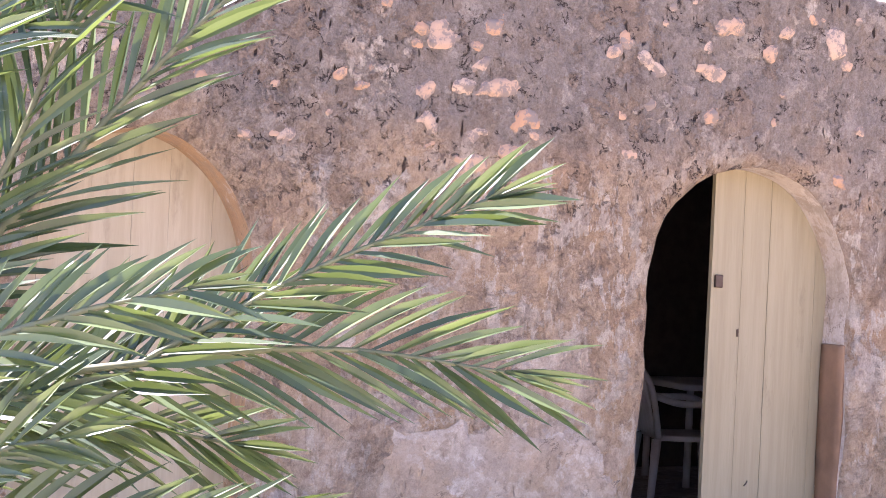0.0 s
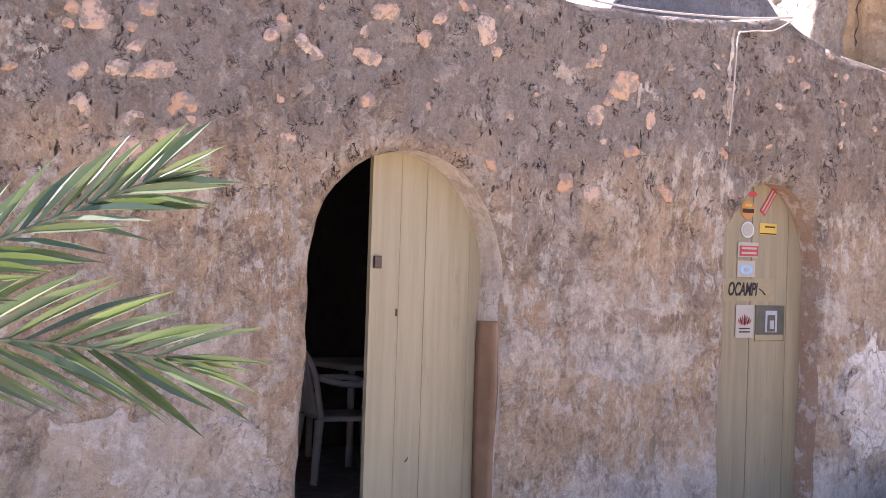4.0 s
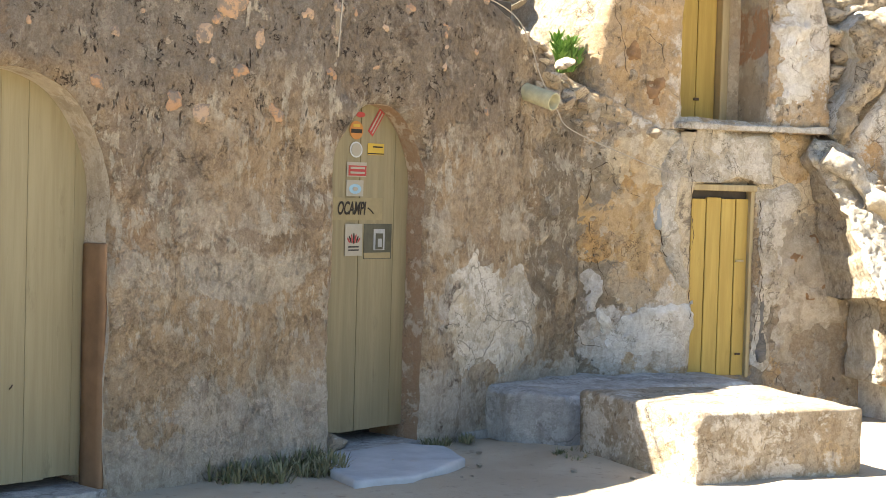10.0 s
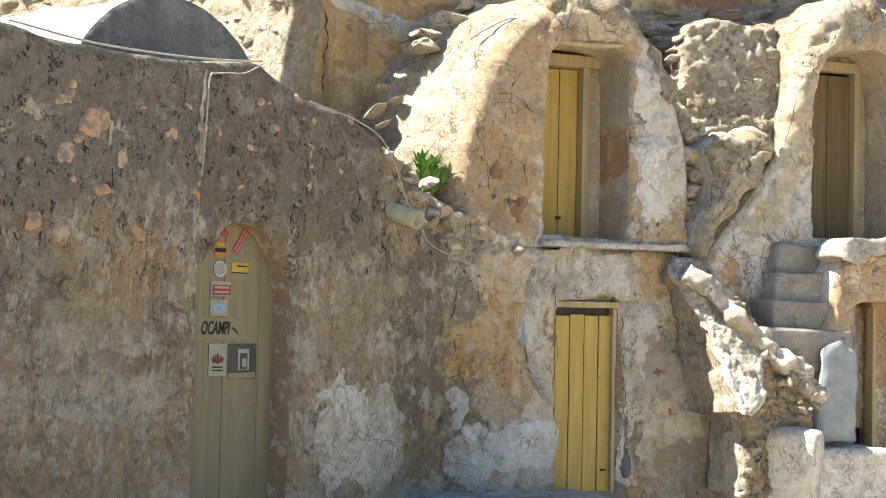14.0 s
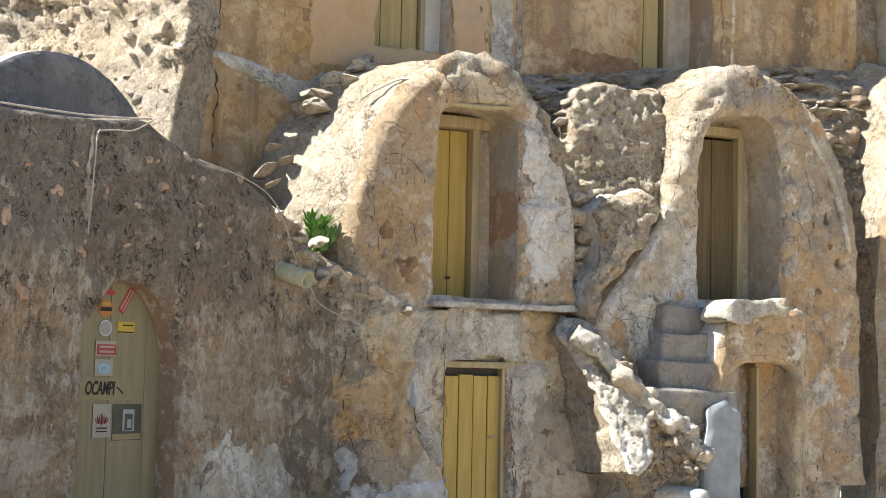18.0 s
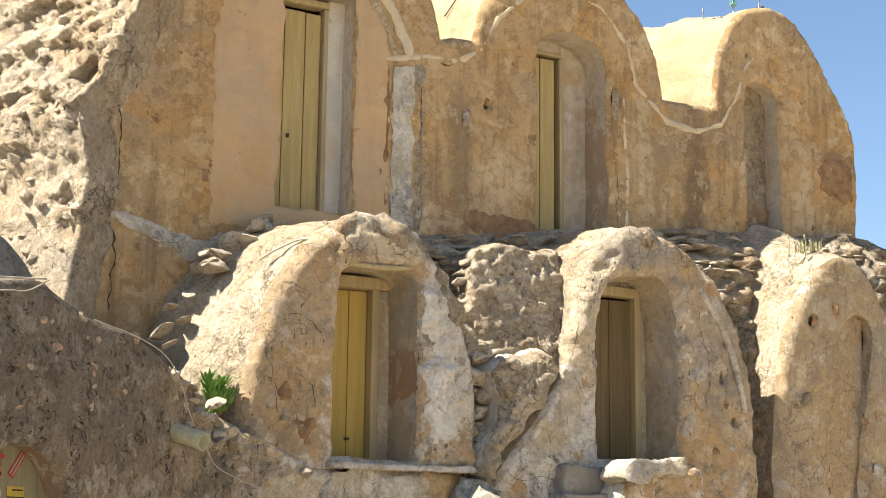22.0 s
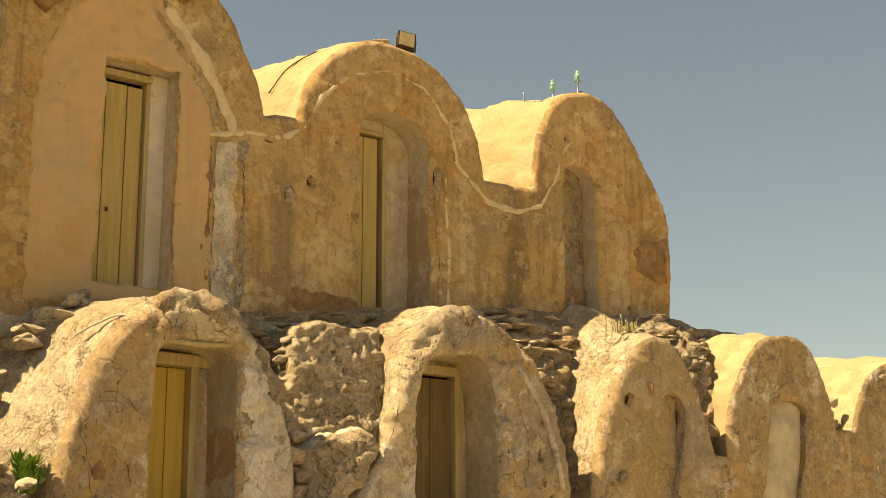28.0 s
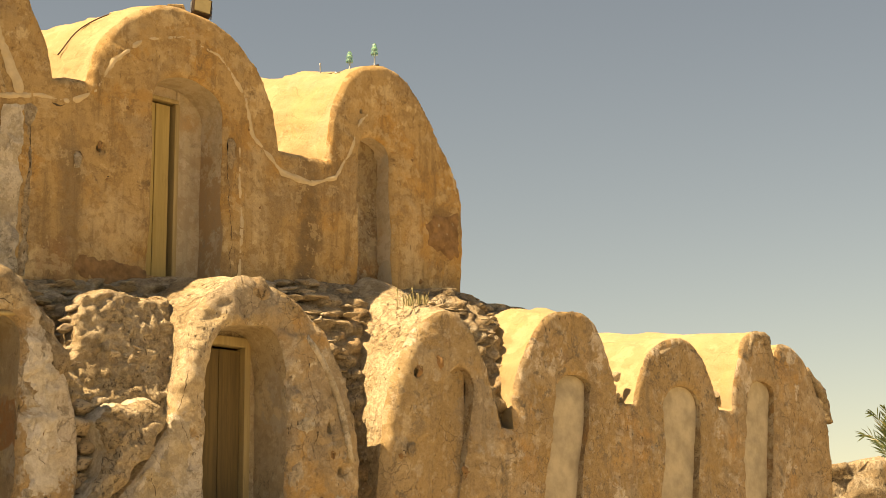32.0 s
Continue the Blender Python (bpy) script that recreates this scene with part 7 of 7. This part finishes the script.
def insulators():
    ob = thing("insulator_bracket", at(FU, 5.9, 0.4, 6.45), "old line bracket with two green glass insulators on the roof", "insulator")
    for s, d, zb, h in ((5.86, 0.65, 6.44, 0.17), (5.98, 0.35, 6.46, 0.16), (6.10, 0.12, 6.47, 0.2)):
        rod = tube("rod", curve_points([at(FU, s - 0.14, d + 0.06, zb - 0.02), at(FU, s - 0.04, d, zb + 0.01), at(FU, s, d, zb + 0.05), at(FU, s, d, zb + h)], 5), 0.008, "steel", ob, "bent steel rod")
        if s > 5.9:
            prof = [(0.012, 0), (0.034, 0.005), (0.036, 0.03), (0.022, 0.04), (0.034, 0.05), (0.030, 0.075), (0.018, 0.085), (0.024, 0.10), (0.012, 0.12), (0.001, 0.122)]
            V, F, n = [], [], 14
            for rad, z in prof:
                for j in range(n):
                    q = 2 * math.pi * j / n
                    V.append(at(FU, s, d, zb + h - 0.06 + z) + Vector((math.cos(q) * rad, math.sin(q) * rad, 0)))
            for i in range(len(prof) - 1):
                for j in range(n):
                    F.append((i * n + j, i * n + (j + 1) % n, (i + 1) * n + (j + 1) % n, (i + 1) * n + j))
            hang("insulator", mesh_from("insulator", V, F), "green_glass", ob, "green glass insulator")
    tube("crossbar", [at(FU, 5.80, 0.70, 6.46), at(FU, 6.14, 0.10, 6.515)], 0.009, "iron", ob)


insulators()


def floodlight():
    ob = thing("floodlight", at(FU, 4.0, 0.1, 6.42), "small square metal floodlight propped on the roof", "floodlight")
    M = frame_matrix(FU, 4.02, 0.12, 6.54) @ pose(0, 0, 0, -12, 8, -18)
    F = (M.translation, M.col[0].to_3d(), M.col[1].to_3d())

    def local(dims, name, mat, label=""):
        bm = bmesh.new()
        bmesh.ops.create_cube(bm, size=1.0)
        for v in bm.verts:
            v.co = M @ Vector((dims[0] + v.co.x * dims[3], dims[1] + v.co.y * dims[4], dims[2] + v.co.z * dims[5]))
        bmesh.ops.bevel(bm, geom=bm.edges[:], offset=0.006, segments=2, affect="EDGES")
        part(name, bm, mat, ob, label)
    local((0, 0, 0, 0.17, 0.07, 0.17), "housing", "iron")
    local((0, -0.036, 0, 0.15, 0.012, 0.15), "lamp_glass", "tan_board", "dusty lamp glass")
    local((-0.095, 0.0, -0.03, 0.012, 0.02, 0.14), "bracket", "steel")
    local((0.095, 0.0, -0.03, 0.012, 0.02, 0.14), "bracket", "steel")
    st = new("propping_stone", STONES[1])
    st.matrix_world = Matrix.LocRotScale(at(FU, 3.80, 0.18, 6.49), Euler((0.1, 0.2, 0.5)), (0.22, 0.18, 0.17))
    tagged(st, "orange stone propping the floodlight on the roof", "stone")
    wire = tube("cable", curve_points([at(FU, 3.75, 0.2, 6.46), at(FU, 3.3, 0.3, 6.36), at(FU, 3.05, 0.5, 6.2), at(FU, 2.9, 0.6, 5.95)], 6), 0.006, "iron", None, "thin dark cable across the vault roof")
    tagged(wire, "", "cable")


floodlight()

# ---- date palm ----
def leaflet(V, F, base, tangent, side, out, length, width, fold, droop):
    """A folded blade: a rib line with two wings."""
    n, start = 5, len(V)
    side = side.normalized()
    wing = tangent.cross(side)
    wing = (out * 0.6 + wing * 0.4).normalized()
    cross = side.cross(wing).normalized()
    for i in range(n + 1):
        q = i / n
        w = width * (0.35 + 1.3 * q if q < 0.5 else 1.0 * (1 - q) * 2.0) * 0.5
        p = base + side * (length * q) + Vector((0, 0, -droop * length * q * q))
        V += [p + cross * w + wing * w * fold, p, p - cross * w + wing * w * fold]
    for i in range(n):
        a = start + 3 * i
        F += [(a, a + 1, a + 4, a + 3), (a + 1, a + 2, a + 5, a + 4)]


def frond(parent, pts, seed, reach=0.36, begin=0.22, spacing=0.045, facing=Vector((-0.1, -0.8, 0.5)), width=0.026):
    r = random.Random(seed)
    line = curve_points(pts, 10)
    total = sum((b - a).length for a, b in zip(line, line[1:]))
    V, F = [], []
    run, nxt = 0.0, begin * total
    for a, b in zip(line, line[1:]):
        seg = (b - a).length
        while nxt < run + seg:
            p = a.lerp(b, (nxt - run) / seg)
            q = nxt / total
            tan = (b - a).normalized()
            up = tan.cross(facing).normalized()
            for sgn in (1, -1):
                angle = radians(r.uniform(46, 54) - 24 * q)
                out = (facing.normalized() * r.uniform(-0.1, 0.5))
                d = tan * math.cos(angle) + (up * sgn + out * 0.75).normalized() * math.sin(angle)
                ln = reach * (1.12 - 0.45 * q) * r.uniform(0.95, 1.2) * min(1, 0.55 + 3 * (q - begin))
                leaflet(V, F, p, tan, d, Vector((r.uniform(-0.8, 0.1), -0.7, r.uniform(0.1, 1.0))).normalized(), ln, width * r.uniform(0.85, 1.35), r.uniform(0.5, 1.1), r.uniform(0.0, 0.12))
            nxt += spacing * r.uniform(0.8, 1.25)
        run += seg
    # closing leaflets at the tip
    tan = (line[-1] - line[-2]).normalized()
    for k in range(5):
        d = (tan + Vector((r.uniform(-0.2, 0.2), r.uniform(-0.3, 0.1), r.uniform(-0.25, 0.25)))).normalized()
        leaflet(V, F, line[-1], tan, d, facing.normalized(), reach * 0.6 * r.uniform(0.7, 1.1), width * 0.8, 0.8, 0.05)
    ob = hang("frond", mesh_from("frond", V, F, False), "palm_leaf", parent)
    n = len(line)
    tube("rachis", line, [0.016 - 0.012 * i / n for i in range(n)], "palm_rib", ob, "pale green rib", 6)
    return ob


plain("palm_rib", (0.17, 0.18, 0.09), 0.5, vary=0.2)
palm = thing("date_palm", (-1.75, 3.4, 0), "young date palm with grey green feathered fronds", "palm tree")
CROWN = Vector((-1.72, 3.42, 0.72))
FRONDS = [
    [(-1.2, 3.5, 1.10), (-0.65, 3.54, 1.235), (-0.23, 3.58, 1.28), (0.16, 3.6, 1.245)],
    [(-1.25, 3.45, 1.0), (-0.85, 3.52, 1.14), (-0.59, 3.55, 1.29), (-0.29, 3.58, 1.47), (0.10, 3.6, 1.65)],
    [(-1.35, 3.40, 1.15), (-0.95, 3.47, 1.58), (-0.78, 3.52, 1.80), (-0.54, 3.56, 2.08), (-0.3, 3.6, 2.3)],
    [(-1.3, 2.98, 1.0), (-0.95, 2.97, 1.26), (-0.72, 3.0, 1.36), (-0.5, 3.02, 1.42)],
    [(-1.4, 3.2, 0.78), (-0.96, 3.25, 0.87), (-0.5, 3.3, 0.90), (-0.22, 3.3, 0.86)],
    [(-1.4, 3.3, 1.1), (-1.06, 3.45, 1.55), (-0.92, 3.5, 1.92), (-0.84, 3.52, 2.2)],
]
FRONDS += [
    [(-1.5, 3.45, 1.5), (-1.2, 3.5, 1.85), (-1.0, 3.52, 2.0), (-0.86, 3.54, 2.06)],
    [(-1.2, 3.7, 0.98), (-0.85, 3.75, 1.06), (-0.5, 3.8, 1.02)],
    [(-1.3, 3.25, 0.95), (-1.02, 3.2, 1.12), (-0.82, 3.22, 1.18)],
    [(-1.45, 3.15, 1.3), (-1.2, 3.2, 1.7), (-1.02, 3.25, 1.95), (-0.86, 3.3, 2.1)],
    [(-1.35, 3.0, 0.7), (-1.05, 2.95, 0.95), (-0.86, 2.95, 1.08), (-0.72, 2.95, 1.12)],
    [(-2.1, 3.5, 1.4), (-2.5, 3.5, 1.7), (-2.9, 3.4, 1.7)],
    [(-1.9, 2.9, 1.3), (-2.1, 2.4, 1.6), (-2.2, 2.0, 1.6)],
    [(-1.8, 3.9, 1.4), (-1.9, 4.4, 1.8), (-2.0, 4.9, 1.8)],
]
for k, pts in enumerate(FRONDS):
    frond(palm, [CROWN + Vector((0.02 * (k % 3), 0.02 * (k % 4), 0))] + pts, 100 + k, reach=(0.40, 0.33, 0.40, 0.30, 0.30, 0.36, 0.34, 0.34, 0.3, 0.34, 0.28, 0.4, 0.4, 0.4)[k])
rock_bar("trunk", [(-1.78, 3.4, -0.05), (-1.76, 3.41, 0.35), (-1.72, 3.42, 0.85)], [0.20, 0.18, 0.14], "bark", palm, "stubby fibrous trunk", 3, 0.25)

# ---- weeds and grass ----
def tuft(V, F, place, count, height, spread, r, width=0.012):
    for _ in range(count):
        q = r.uniform(0, 6.28)
        lean = r.uniform(0.1, 1.0) * spread
        base = place + Vector((math.cos(q), math.sin(q), 0)) * r.uniform(0, spread * 0.4)
        tip = base + Vector((math.cos(q) * lean, math.sin(q) * lean, height * r.uniform(0.5, 1.0)))
        mid = base.lerp(tip, 0.55) + Vector((0, 0, height * 0.12))
        w = Vector((-math.sin(q), math.cos(q), 0)) * width * r.uniform(0.5, 1)
        k = len(V)
        V += [base - w * 0.6, base + w * 0.6, mid - w, mid + w, tip]
        F += [(k, k + 1, k + 3, k + 2), (k + 2, k + 3, k + 4)]


def plant(name, spots, material, label, category, kind, seed):
    r = random.Random(seed)
    V, F = [], []
    for p, count, height, spread, width in spots:
        tuft(V, F, Vector(p), count, height, spread, r, width)
    ob = hang(name, mesh_from(name, V, F, False), material)
    return tagged(ob, label, category, kind=kind)


r = random.Random(3)
spots = []
for _ in range(80):
    s = r.uniform(-0.55, 0.28)
    spots.append((at(FA, s, r.uniform(-0.34, 0.0) * r.random() ** 0.5, -0.01), 16, r.uniform(0.05, 0.14), 0.09, 0.006))
for _ in range(14):
    s = r.uniform(1.05, 1.5)
    spots.append((at(FA, s, r.uniform(-0.12, 0.02), -0.01), 14, r.uniform(0.04, 0.08), 0.06, 0.006))
for _ in range(16):
    spots.append((Vector((r.uniform(4.5, 5.0), r.uniform(7.2, 7.5), -0.01)), 10, r.uniform(0.03, 0.06), 0.05, 0.006))
plant("grass", spots, "dry_grass", "sparse dry grass along the foot of the wall", "grass", "stuff", 1)
weed_spots = [(at(FB, 0.30 + r.uniform(-0.06, 0.08), 0.12 + r.uniform(-0.05, 0.06), 2.27 + r.uniform(0, 0.25)), 20, 0.07, 0.09, 0.010) for _ in range(34)]
plant("weed", weed_spots, "weed_leaf", "bright green weed growing from the rubble corner", "weed", "", 2)
roof_spots = [(at(FB, 5.72 + r.uniform(-0.15, 0.15), 0.25 + r.uniform(-0.1, 0.1), 3.96), 8, 0.12, 0.06, 0.006) for _ in range(9)]
plant("roof_grass", roof_spots, "dry_grass", "dry grass tufts on a vault top", "grass", "", 3)

# ---- distance beyond the last vault ----
def far_wall():
    f = (Vector((19.0, 6.6, 0)), Vector((0.75, -0.66, 0)), Vector((0.66, 0.75, 0)))
    S, Z = np.meshgrid(np.arange(-1.5, 14, 0.1), np.arange(-0.1, 3.1, 0.08), indexing="ij")
    f1, f2, who = cells(S, Z, 0.28, 4)
    D = -0.06 * who - 0.08 * np.clip((f2 - f1) / 0.08, 0, 1)
    pts = np.stack([S.ravel(), Z.ravel(), 0 * S.ravel()], 1)
    Z = Z + np.where(Z > 2.9, (0.12 * fbm(pts, 0.7, 3, 3)).reshape(S.shape), 0)
    n, m = S.shape
    W = np.stack([S.ravel(), D.ravel(), Z.ravel()], 1)
    k = len(W)
    F = [(i * m + j, (i + 1) * m + j, (i + 1) * m + j + 1, i * m + j + 1) for i in range(n - 1) for j in range(m - 1)]
    back = [(S[i, -1], D[i, -1] + 0.5, Z[i, -1]) for i in range(n)] + [(S[i, -1], 0.5, -0.1) for i in range(n)]
    W = [tuple(w) for w in W] + back
    for i in range(n - 1):
        F.append((i * m + m - 1, (i + 1) * m + m - 1, k + i + 1, k + i))
        F.append((k + i, k + i + 1, k + n + i + 1, k + n + i))
    ob = hang("wall_far", mesh_from("wall_far", W, F), "rubble")
    ob.matrix_world = frame_matrix(f)
    tagged(ob, "sunlit rubble wall beyond the last vault", "wall", kind="structure")


far_wall()
far_palm = thing("distant_palm", (42.6, 14.62, 0), "distant palm showing over the far wall", "palm tree")
tube("trunk", [(42.6, 14.62, 0), (42.6, 14.62, 4.7)], [0.22, 0.18], "bark", far_palm)
for k in range(9):
    q = k * 2.4
    up = 0.55 + 0.9 * ((k * 7) % 10) / 10
    tip = Vector((math.cos(q), math.sin(q), 0)) * (0.9 - up * 0.4)
    c = Vector((42.6, 14.62, 4.7))
    frond(far_palm, [c, c + tip * 0.4 + Vector((0, 0, up * 0.8)), c + tip * 0.8 + Vector((0, 0, up * 1.2)), c + tip * 1.1 + Vector((0, 0, up * 1.25))], 300 + k, reach=0.45, begin=0.2, spacing=0.1, facing=Vector((-0.8, -0.4, 0.3)), width=0.05)
